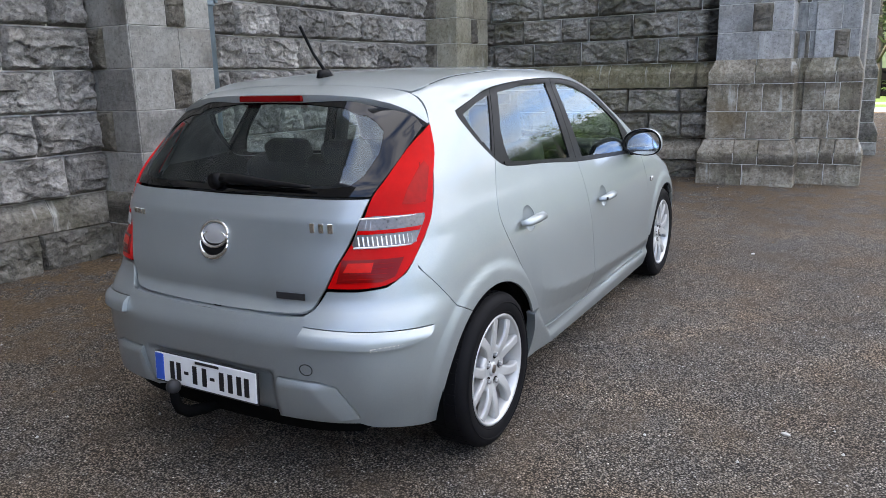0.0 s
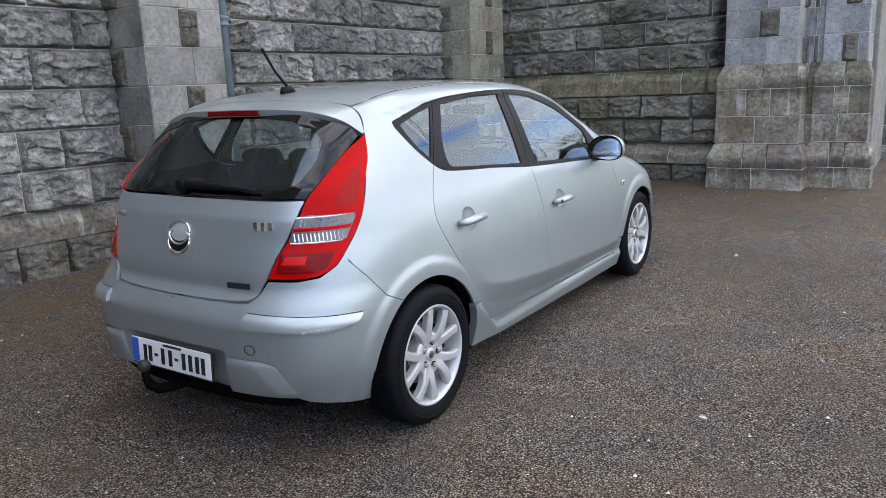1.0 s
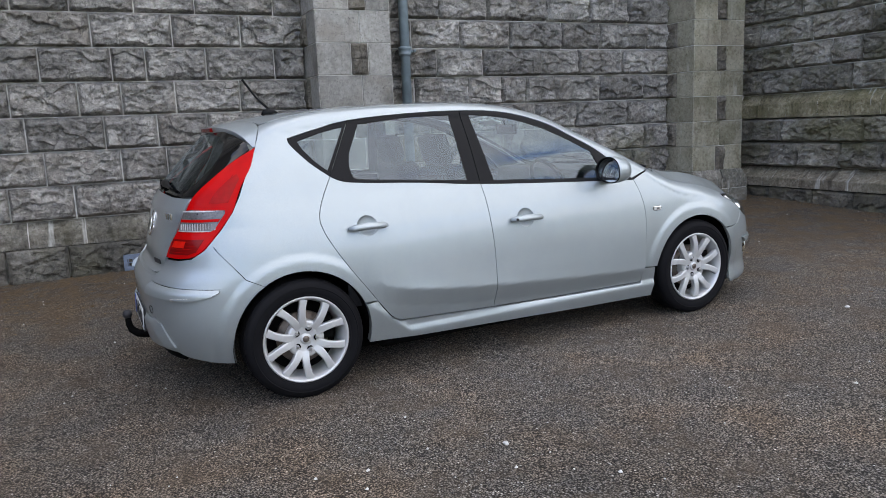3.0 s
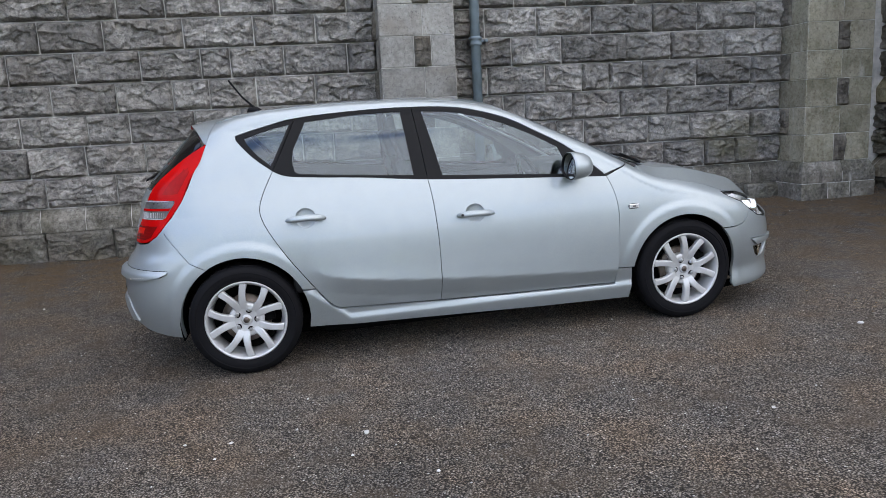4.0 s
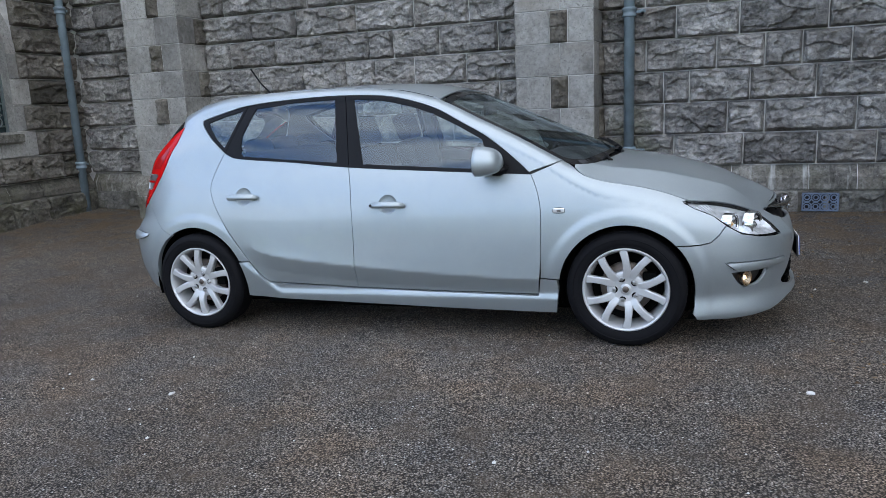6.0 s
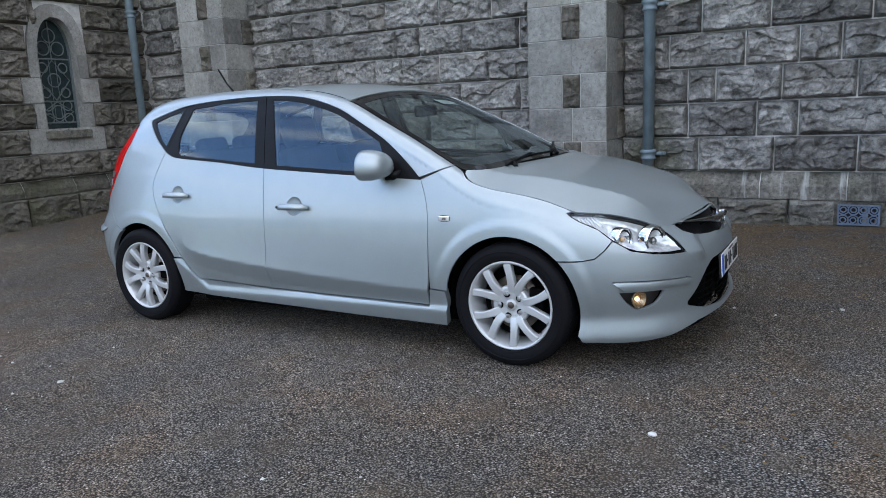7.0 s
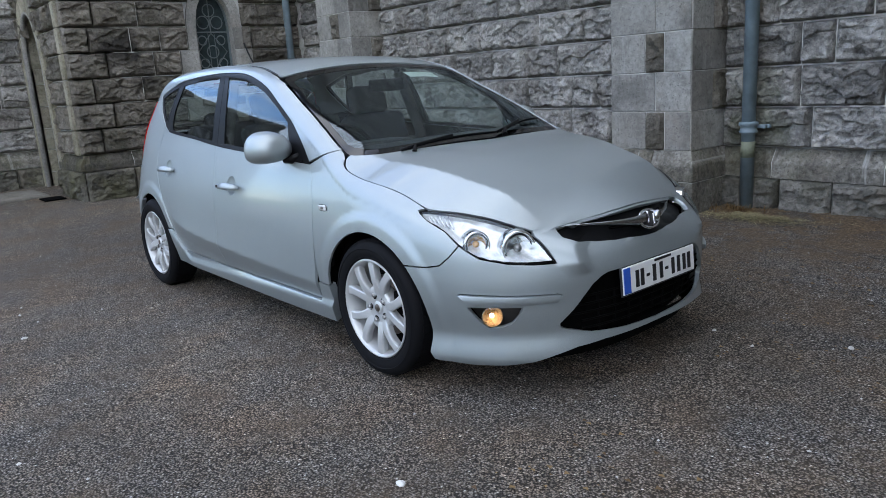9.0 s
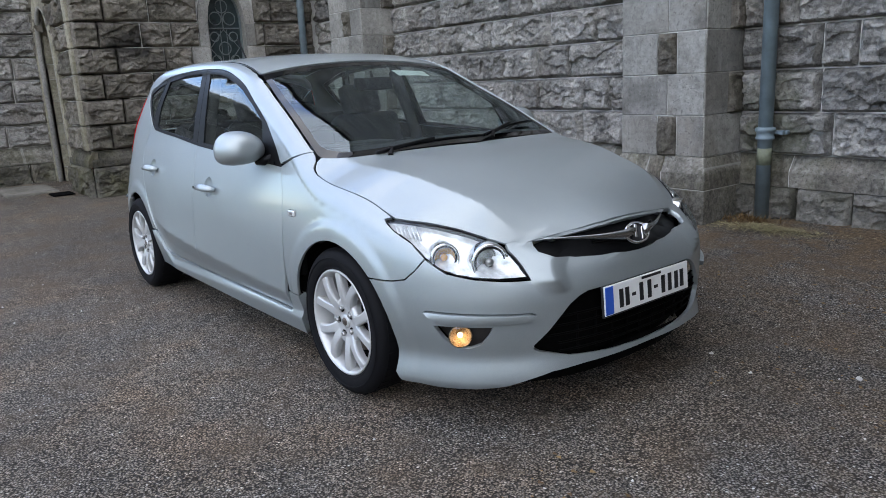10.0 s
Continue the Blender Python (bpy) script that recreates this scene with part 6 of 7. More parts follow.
number_plate(car, Vector((TAIL_X(0.41) - 0.010, 0.005, 0.408)), -4, -90)


def build_nose():
    full = whole
    ae = lambda x, z: (at_end(x, z, 1), z)
    grille = [(0, 0.692), (0.2, 0.689), (0.358, 0.683), (0.52, 0.670), (0.62, 0.661), (0.685, 0.660), (0.646, 0.634), (0.58, 0.612), (0.50, 0.598), (0.405, 0.590), (0.225, 0.584), (0, 0.582)]
    intake = [(0, 0.487), (0.146, 0.486), (0.36, 0.480), (0.40, 0.470), (0.449, 0.445), (0.551, 0.357), (0.621, 0.307), (0.622, 0.293), (0.597, 0.280), (0.461, 0.252), (0.25, 0.238), (0, 0.232)]
    strip = [(1.050, 0.441), (1.03, 0.445), (0.62, 0.431), (0.60, 0.426), (0.627, 0.397), (0.80, 0.397), (0.992, 0.399)]
    fog = [(1.014, 0.388), (0.775, 0.386), (0.80, 0.352), (0.833, 0.321), (0.88, 0.306), (0.934, 0.304), (0.977, 0.336)]
    bump = ([(0, 0.702), (0.2, 0.699), (0.358, 0.694), (0.52, 0.684), (0.63, 0.676), (0.70, 0.676), (0.735, 0.666)]
            + [(0.721, 0.644), (0.66, 0.594), (0.612, 0.548), (0.703, 0.552), (0.811, 0.562), (0.922, 0.584), (0.992, 0.632), ae(1.785, 0.589), ae(1.745, 0.553), ae(1.69, 0.543)]
            + [ae(x, z) for x, z in arc(WB, 0.31, ARCH_F, 42, -22, 12)] + [ae(1.66, 0.148), (0.996, 0.140), (0.85, 0.144), (0.738, 0.158), (0.64, 0.182), (0.55, 0.201), (0.40, 0.211), (0, 0.214)])

    def fascia(f, z):
        """The nose with a ridge running down from the bonnet corner and a lip along the foot."""
        p = nose(f, z)
        c = 0.684 - (0.70 - z) * 1.05
        k = clamp(1 - (abs(f) - c) / 0.095 if abs(f) > c else 1 - (c - abs(f)) / 0.05) * clamp((z - 0.49) / 0.05) * clamp((0.69 - z) / 0.05)
        d = math.hypot(p.x - WB, z - 0.31) - ARCH_F
        t = clamp((d - 0.045) / 0.05)
        flare = 0.009 * (1 - t * t * (3 - 2 * t)) if p.x < 1.85 else 0.0
        q = clamp((0.285 - z) / 0.125)
        lip = 0.053 * q * q * (2 - q)
        n = Vector((math.cos(f) * 0.9, math.sin(f), 0)).normalized()
        return p + n * (0.032 * k + lip) + Vector((0, math.copysign(flare, f), 0))
    b = patch("front_bumper", fascia, full(bump), PAINT, car, step=0.017, thick=0.02, holes=(full(grille), full(intake), fog, [(-u, v) for u, v in fog], strip, [(-u, v) for u, v in strip]))
    # bonnet-edge grille with a chrome wing and an oval emblem
    gr = patch("upper_grille", nose, full(grille), TRIM, car, "black upper grille", step=0.03, thick=0.0, offset=-0.03, gap=-0.01)
    for i in (1, 2):
        z = 0.605 + 0.022 * i
        part("grille_bar", tube([nose(-0.44 + 0.055 * k, z) + Vector((-0.024, 0, 0)) for k in range(17)], 0.005, 6), FRIT, gr)
    for s in (1, -1):
        wing_line = [nose(s * (0.10 + 0.057 * k), 0.640 + 0.020 * (k / 10) ** 1.5) + Vector((0.004, 0, 0)) for k in range(11)]
        part("chrome_wing", tube(wing_line, [0.042, 0.037, 0.031, 0.026, 0.0225, 0.019, 0.016, 0.013, 0.0105, 0.0075, 0.004], 12, flat=0.5), WING, gr, "satin chrome grille wing", smooth=True)
    e = nose(0.0, 0.642)
    face = Matrix.Translation((e.x + 0.012, 0, 0.642)) @ pose(0, 0, 0, 0, -24, 0) @ pose(0, 0, 0, 0, 0, 90)
    bm = tube([(0.067 * math.cos(t * math.pi / 16), 0.0, 0.038 * math.sin(t * math.pi / 16)) for t in range(33)], 0.006, 8)
    bmesh.ops.transform(bm, matrix=face, verts=bm.verts)
    part("emblem_ring", bm, CHROME, gr, "oval chrome emblem", smooth=True)
    bm = lathe([(0, -0.008), (0.55, -0.004), (1.0, 0.006)], 28)
    bmesh.ops.scale(bm, vec=(0.065, 1, 0.036), verts=bm.verts)
    bmesh.ops.transform(bm, matrix=face, verts=bm.verts)
    part("emblem_disc", bm, PLASTIC, gr, "plain dark emblem disc", smooth=True)
    for x in (-0.018, 0.018):
        part("emblem_bar", box((0.011, 0.012, 0.050), (x, -0.008, 0), 0.003, 2, turn=face @ pose(0, 0, 0, 0, 22, 0)), CHROME, gr, "plain chrome bar", smooth=True)
    # lower intake
    lo = patch("lower_intake", nose, full(intake), UNDER, car, "black lower air intake", step=0.04, thick=0.0, offset=-0.06, gap=-0.07)
    for i in range(5):
        z = 0.262 + 0.034 * i
        lim = 0.56 if z > 0.3 else 0.50
        part("intake_slat", tube([nose(-lim + lim * k / 9, z) + Vector((-0.022, 0, 0)) for k in range(19)], 0.008, 6, flat=0.5), UNDER, lo)
    for k in range(9):
        f = -0.40 + 0.1 * k
        part("intake_rib", tube([nose(f, 0.245) + Vector((-0.024, 0, 0)), nose(f, 0.40) + Vector((-0.024, 0, 0))], 0.005, 6), UNDER, lo)
    for mir, s in BOTH:
        patch("bumper_strip", nose, strip, PAINT, b, "raised bumper strip", step=0.01, thick=0.03, offset=0.006, gap=0.0028, relief=lambda u, v: 0.011 * clamp(1 - ((v - 0.42) / 0.026) ** 2) ** 0.6, mirror=mir)
        h = patch("fog_lamp", nose, fog, POCKET, car, "lit fog lamp in a dark glossy pocket", step=0.02, thick=0.0, offset=-0.05, gap=-0.02, mirror=mir)
        c = nose(s * 0.905, 0.350)
        m = Matrix.Translation(c + Vector((-0.018, -s * 0.010, 0))) @ pose(0, 0, 0, 0, 0, math.degrees(math.atan2(s * math.sin(0.6), math.cos(0.6))) + 90)
        part("fog_reflector", lathe([(0.006, 0.028), (0.026, 0.018), (0.040, -0.006), (0.043, -0.010), (0.040, -0.012)], 28, m=m), FOG_BOWL, h, "round chrome bowl", smooth=True)
        part("fog_lens", lathe([(0.0, -0.018), (0.022, -0.016), (0.041, -0.010)], 28, m=m), LENS, h, "clear fog lamp lens", smooth=True)
        bm = bmesh.new()
        bmesh.ops.create_uvsphere(bm, u_segments=14, v_segments=8, radius=0.011)
        bmesh.ops.transform(bm, matrix=m @ pose(0, 0.006, 0), verts=bm.verts)
        part("fog_bulb", bm, FOG_GLOW, h, "lit warm bulb", smooth=True)
        # headlamp
        hl = spl((1.074, 0.756), (1.03, 0.760), (0.932, 0.748), (0.842, 0.719), (0.779, 0.685), (0.723, 0.646), (0.662, 0.596), (0.613, 0.552), n=3) + [(0.66, 0.5535)] + spl((0.703, 0.555), (0.811, 0.565), (0.92, 0.588), (0.989, 0.635), (1.024, 0.686), (1.07, 0.725), (1.074, 0.756), n=3)[:-1]
        hd = patch("headlamp", nose, hl, TRIM, car, "clear headlamp with chrome reflectors", step=0.02, thick=0.02, offset=0.001, holes=(shrink(dense(hl, 0.02), 0.005),), mirror=mir)
        patch("lens", nose, hl, LENS, hd, "clear polycarbonate lens", step=0.02, thick=0.0, offset=0.003, gap=0.006, mirror=mir)

        rim_pts = dense(hl, 0.008)

        def bowl_back(f, z):
            k = clamp(min(math.hypot((f - a) * 0.8, z - b) for a, b in rim_pts) / 0.035)
            return nose(f, z) + Vector((-0.066, -0.03 if f > 0 else 0.03, 0)) * (0.10 + 0.90 * k)
        patch("reflector", bowl_back, hl, LAMP_BRIGHT, hd, "stepped silver reflector", step=0.012, thick=0.0, gap=0.004, mirror=mir,
              relief=lambda u, v: 0.0022 * math.sin(u * 110) * math.cos(v * 70))
        for f, z, r in ((0.748, 0.606, 0.074), (0.900, 0.630, 0.056)):
            c = nose(s * f, z)
            m = Matrix.Translation(c + Vector((-0.034, -s * 0.018, 0))) @ pose(0, 0, 0, 0, 0, math.degrees(s * 0.42) + 90)
            part("bowl_ring", lathe([(r * 0.70, 0.004), (r * 0.76, -0.001), (r * 0.80, 0.004)], 32, m=m), TRIM, hd, "dark ring inside the bowl", smooth=True)
            part("lamp_bowl", lathe([(0.010, 0.034), (r * 0.4, 0.028), (r * 0.62, 0.016), (r * 0.80, 0.002), (r * 0.90, -0.006), (r * 0.94, -0.006), (r * 0.98, 0.004), (r * 1.02, 0.045)], 32, m=m), CHROME, hd, "round chrome bowl", smooth=True)
            bm = bmesh.new()
            bmesh.ops.create_uvsphere(bm, u_segments=18, v_segments=10, radius=r * 0.24)
            bmesh.ops.transform(bm, matrix=m @ pose(0, 0.016, 0), verts=bm.verts)
            part("bulb_shield", bm, AMBER if r < 0.06 else LAMP_SILVER, hd, smooth=True)
        bm = None
        for k in range(6):
            c0, c1 = nose(s * (0.96 + 0.016 * k), 0.735), nose(s * (0.97 + 0.016 * k), 0.690 + 0.004 * k)
            bm = tube([c0 + Vector((-0.022, -s * 0.008, 0)), c1 + Vector((-0.022, -s * 0.008, 0))], 0.0035, 6, bm)
        part("indicator_ribs", bm, LAMP_BRIGHT, hd, "ribbed indicator section", smooth=True)
    patch("front_valance", nose, full([(0, 0.24), (0.7, 0.22), (1.2, 0.18), (1.2, 0.12), (0, 0.13)]), UNDER, car, "black splitter under the bumper", step=0.06, thick=0.0, offset=-0.015)
    patch("front_shell", nose, full([(0, 0.68), (0.62, 0.66), (0.62, 0.53), (1.0, 0.55), (1.2, 0.5), (1.2, 0.16), (0, 0.18)]), UNDER, car, step=0.06, thick=0.0, offset=-0.10)


build_nose()
number_plate(car, Vector((NOSE_X(0.43) + 0.004, 0.005, 0.430)), -3, 90)


# ---- the car: wheels, cabin, tow bar ----


def ribbon(pts, half):
    """A flat-faced spoke along pts in the wheel's plane, half as wide as given, with rounded shoulders."""
    bm = bmesh.new()
    rings = []
    shape = ((-1.0, 0.004), (-0.90, -0.0035), (-0.66, -0.0058), (0.66, -0.0058), (0.90, -0.0035), (1.0, 0.004), (0.9, 0.028), (-0.9, 0.028))
    for i, p in enumerate(pts):
        a, b = Vector(pts[max(i - 1, 0)]), Vector(pts[min(i + 1, len(pts) - 1)])
        d = (b - a).normalized()
        t = Vector((-d.z, 0, d.x))
        rings.append([bm.verts.new(Vector(p) + t * half[i] * u + Vector((0, v, 0))) for u, v in shape])
    n = len(shape)
    for r, s in zip(rings, rings[1:]):
        for k in range(n):
            bm.faces.new((r[k], r[(k + 1) % n], s[(k + 1) % n], s[k]))
    bm.faces.new(rings[0])
    bm.faces.new(rings[-1][::-1])
    return bm


def build_wheel(x, s, turn):
    """A wheel: tyre, ten-armed alloy rim, nuts, cap, brake disc. Its outside looks along -y."""
    w = new("wheel")
    w.parent = car
    w.matrix_basis = pose(x, s * 0.760, WHEEL_Z) @ (Matrix.Identity(4) if s < 0 else pose(0, 0, 0, 0, 0, 180))
    w["label"] = "alloy wheel with a black tyre"
    prof = [(0.214, -0.070), (0.221, -0.083), (0.238, -0.092), (0.262, -0.096), (0.282, -0.092), (0.298, -0.083), (0.307, -0.070), (0.3095, -0.05), (0.310, -0.02), (0.310, 0.02), (0.3095, 0.05), (0.307, 0.07), (0.29, 0.092), (0.24, 0.094), (0.214, 0.07)]
    t = part("tyre", lathe(prof, 72), RUBBER, w, "black road tyre", smooth=True)
    bm = None
    for k in range(48):
        a = 2 * math.pi * k / 48
        for y in (-0.043, 0.0, 0.043):
            bm = box((0.030, 0.036, 0.003), (0, 0, 0), 0.0, 1, bm, turn=pose(0.309 * math.cos(a), y, 0.309 * math.sin(a), 0, 90 - math.degrees(a), 0))
    part("tread", bm, RUBBER, w)
    for r in (0.233, 0.272):
        part("sidewall_rib", lathe([(r - 0.003, -0.0885 if r < 0.25 else -0.0945), (r, -0.0925 if r < 0.25 else -0.0985), (r + 0.003, -0.0905 if r < 0.25 else -0.0955)], 64), RUBBER, w, smooth=True)
    rim = part("rim", lathe([(0.220, -0.078), (0.225, -0.086), (0.219, -0.091), (0.212, -0.085), (0.206, -0.072), (0.198, -0.050), (0.190, 0.02), (0.190, 0.075), (0.220, 0.082)], 72), ALLOY, w, "silver ten-spoke alloy rim", smooth=True)
    for k in range(5):
        a0 = 2 * math.pi * k / 5 + turn
        for sg in (-1, 1):
            pts, rad = [], []
            for i in range(13):
                q = i / 12
                r = 0.045 + (0.209 - 0.045) * q
                a = a0 + sg * (0.15 + 0.185 * q ** 1.2)
                y = -0.075 + 0.022 * (1 - q) ** 2 - 0.006 * math.sin(math.pi * q)
                pts.append((r * math.cos(a), y, r * math.sin(a)))
                rad.append(0.0150 + 0.016 * (1 - q) ** 2 + 0.0075 * q ** 3)
            part("spoke", ribbon(pts, rad), ALLOY, w)
        a = a0 + math.pi / 5
        # shade in the nut's recess, put on as a shallow black disc
        part("nut_pocket", lathe([(0.0, 0.0), (0.0165, -0.001), (0.0175, -0.003)], 16, m=pose(0.058 * math.cos(a), -0.0635, 0.058 * math.sin(a))), UNDER, w, "black disc for the shade in the nut's recess", smooth=True)
        part("wheel_nut", lathe([(0, -0.012), (0.008, -0.011), (0.0105, -0.008), (0.0105, 0.008)], 6, m=pose(0.058 * math.cos(a), -0.067, 0.058 * math.sin(a))), NUT, w, "bright steel wheel nut")
    part("hub", lathe([(0, -0.060), (0.040, -0.062), (0.062, -0.0655), (0.086, -0.0685), (0.096, -0.064), (0.099, -0.050), (0.096, 0.0)], 40), ALLOY, w, smooth=True)
    part("hub_cap", lathe([(0, -0.070), (0.024, -0.069), (0.029, -0.065), (0.030, -0.05)], 28), ALLOY, w, "round grey centre cap", smooth=True)
    part("cap_mark", lathe([(0, -0.0715), (0.017, -0.0708), (0.018, -0.068)], 24), STEEL, w, smooth=True)
    part("brake_disc", lathe([(0.05, -0.012), (0.135, -0.012), (0.138, 0.0), (0.135, 0.012), (0.05, 0.012)], 40), STEEL, w, "dull steel brake disc", smooth=True)
    part("brake_caliper", box((0.07, 0.06, 0.11), (0.12 * (1 if s < 0 else -1), -0.01, 0.03), 0.012, 2), UNDER, w)
    part("wheel_back", lathe([(0.0, 0.03), (0.186, 0.03)], 40), UNDER, w)
    return w


for sx in (-WB, WB):
    for s in (-1, 1):
        build_wheel(sx, s, math.pi / 5 if sx < 0 else 0.03)


def soft(size, at, bevel, turn=None, bm=None):
    return box(size, at, bevel, 4, bm, turn)


def build_cabin():
    part("floor_pan", box((3.1, 1.36, 0.06), (0.05, 0, 0.24), 0.01, 1), UNDER, car)
    part("underbody", box((3.0, 1.26, 0.12), (0.15, 0, 0.20), 0.02, 1), UNDER, car)
    part("side_tray", box((1.80, 1.50, 0.09), (0.0, 0, 0.20), 0.02, 1), UNDER, car)
    for x in (-WB, WB):
        part("axle_block", box((0.5, 1.0, 0.25), (x, 0, 0.36), 0.05, 2), UNDER, car)
    part("bulkhead", box((0.06, 1.40, 0.62), (1.02, 0, 0.55), 0.01, 1), UNDER, car)
    part("engine_block", box((0.8, 1.2, 0.36), (1.5, 0, 0.45), 0.05, 2), UNDER, car)
    part("parcel_shelf", box((0.42, 1.16, 0.03), (-1.48, 0, 0.98), 0.01, 2), PLASTIC, car, "dark parcel shelf")
    part("boot_box", box((0.5, 1.1, 0.5), (-1.45, 0, 0.6), 0.03, 2), UNDER, car)
    # dashboard with a binnacle
    bm = soft((0.42, 1.34, 0.16), (0.92, 0, 0.90), 0.06)
    bm = soft((0.30, 1.30, 0.34), (0.84, 0, 0.70), 0.06, bm=bm)
    bm = soft((0.20, 0.42, 0.08), (0.74, -0.36, 0.955), 0.035, bm=bm)
    d = part("dashboard", bm, PLASTIC, car, "dark grey dashboard", smooth=True)
    part("centre_console", soft((0.7, 0.22, 0.30), (0.35, 0, 0.42), 0.05), PLASTIC, car, smooth=True)
    col = Vector((0.52, -0.36, 0.90))
    m = Matrix.Translation(col) @ pose(0, 0, 0, 0, -24, 0) @ pose(0, 0, 0, 0, 0, 90)
    ring = [(0.185 * math.cos(2 * math.pi * t / 32), 0, 0.185 * math.sin(2 * math.pi * t / 32)) for t in range(33)]
    bm = tube(ring, 0.015, 8)
    for a in (200, 340, 270):
        bm = tube([(0, 0.0, 0), (0.18 * math.cos(radians(a)), 0, 0.18 * math.sin(radians(a)))], 0.018, 8, bm, flat=0.5)
    bm = lathe([(0, -0.03), (0.06, -0.025), (0.075, 0.02), (0, 0.03)], 20, bm)
    bmesh.ops.transform(bm, matrix=m, verts=bm.verts)
    st = part("steering_wheel", bm, TRIM, car, "black three-spoke steering wheel", smooth=True)
    part("steering_column", tube([col, col + Vector((0.3, 0, -0.1))], 0.04, 10), PLASTIC, st)
    p = top(0.42, 0.0) + Vector((0, 0, -0.07))
    rv = part("rear_view_mirror", soft((0.03, 0.24, 0.07), p, 0.014), TRIM, car, "black rear-view mirror", smooth=True)
    part("mirror_stalk", tube([p, top(0.40, 0) + Vector((0, 0, -0.01))], 0.008, 6), TRIM, rv)

    def seat(name, x, y, w, bench=False):
        lean = pose(0, 0, 0, 0, -17, 0)
        bm = soft((0.50, w, 0.17), (x + 0.05, y, 0.50), 0.06)
        sx = part(name, bm, FABRIC, car, "dark grey cloth seat", smooth=True)
        part("seat_back", soft((0.15, w * (0.98 if bench else 0.94), 0.60), (0, 0, 0.30), 0.06, turn=Matrix.Translation((x - 0.20, y, 0.52)) @ lean), FABRIC, sx, "cloth seat back", smooth=True)
        heads = (-0.34, 0.0, 0.34) if bench else (0.0,)
        for hy in heads:
            part("headrest", soft((0.10, 0.27 if not bench else 0.24, 0.19 if not bench else 0.15), (0, 0, 0), 0.045, turn=Matrix.Translation((x - 0.20, y + hy, 0.52)) @ lean @ pose(0.0, 0, 0.70 if not bench else 0.61)), FABRIC, sx, "rounded headrest", smooth=True)
            for q in (-0.05, 0.05):
                part("headrest_rod", tube([Vector((x - 0.36, y + hy + q, 1.02)), Vector((x - 0.40, y + hy + q, 1.14))], 0.006, 6), CHROME, sx)
        return sx
    seat("driver_seat", 0.10, -0.36, 0.50)
    seat("passenger_seat", 0.10, 0.36, 0.50)
    seat("rear_bench", -0.72, 0.0, 1.22, True)
    for s in (1, -1):
        p0, p1 = side(-0.26, 1.36), side(-0.22, 0.95)
        part("pillar_lining", tube([Vector((p0.x, s * (p0.y - 0.05), p0.z)), Vector((p1.x, s * (p1.y - 0.06), p1.z)), Vector((-0.22, s * 0.70, 0.5))], 0.038, 8), LINING, car, "pale pillar lining", smooth=True)
        part("door_card", box((1.9, 0.03, 0.5), (-0.1, s * 0.74, 0.66), 0.012, 2), PLASTIC, car, "dark door lining")


build_cabin()

# tow bar
ball = Vector((-2.105, 0.10, 0.375))
bm = bmesh.new()
bmesh.ops.create_uvsphere(bm, u_segments=20, v_segments=12, radius=0.027)
bmesh.ops.translate(bm, vec=ball, verts=bm.verts)
tow = part("tow_bar", tube([ball + Vector((0, 0, -0.01)), ball + Vector((0.002, 0, -0.06)), ball + Vector((0.012, -0.004, -0.09)), ball + Vector((0.045, -0.012, -0.118)), ball + Vector((0.10, -0.03, -0.125)), ball + Vector((0.25, -0.09, -0.115))], [0.016, 0.018, 0.021, 0.023, 0.023, 0.024], 12), UNDER, car, "black swan-neck tow bar", smooth=True)
part("tow_ball", bm, PLASTIC, tow, "black ball cap", smooth=True)


# ---- pipes, gratings, loose things ----


def rain_pipe(name, u, v, m, z0, collars, label):
    """A cast-iron rainwater pipe with collars and wall ears, from z0 up; u along the wall, v off it."""
    root = thing(name, m @ pose(u, -v, z0), label, "drainpipe")
    part("pipe", tube([(0, 0, 0), (0, 0, 6.5 - z0)], 0.052, 20), IRON_BLUE, root, smooth=True)
    for z in collars:
        c = part("collar", lathe([(0.05, -0.055), (0.066, -0.05), (0.07, -0.035), (0.062, -0.028), (0.062, 0.0), (0.07, 0.008), (0.074, 0.022), (0.07, 0.036), (0.052, 0.042)], 24, m=pose(0, 0, z - z0, 90, 0, 0)), IRON_BLUE, root, smooth=True)
        part("wall_ear", box((0.20, 0.03, 0.03), (0.05, 0.05, z - z0), 0.008, 2), IRON_BLUE, c)
        part("wall_ear", box((0.03, v, 0.03), (0.12, v / 2, z - z0), 0.008, 2), IRON_BLUE, c)
    return root


pipe_1 = rain_pipe("rainwater_pipe", 1.02, 0.155, MAIN, 0.125, (0.775, 2.13, 3.5), "grey-blue cast-iron rainwater pipe on the church wall")
part("worn_band", tube([(0, 0, 0.41), (0, 0, 0.535)], 0.0535, 20), MOSSY_PAINT, pipe_1, "greenish mossy band on the pipe", smooth=True)
rain_pipe("rainwater_pipe", 3.09, 0.09, LEFT, 0.10, (0.75, 2.72, 3.6), "grey-blue cast-iron rainwater pipe beside a lancet window")


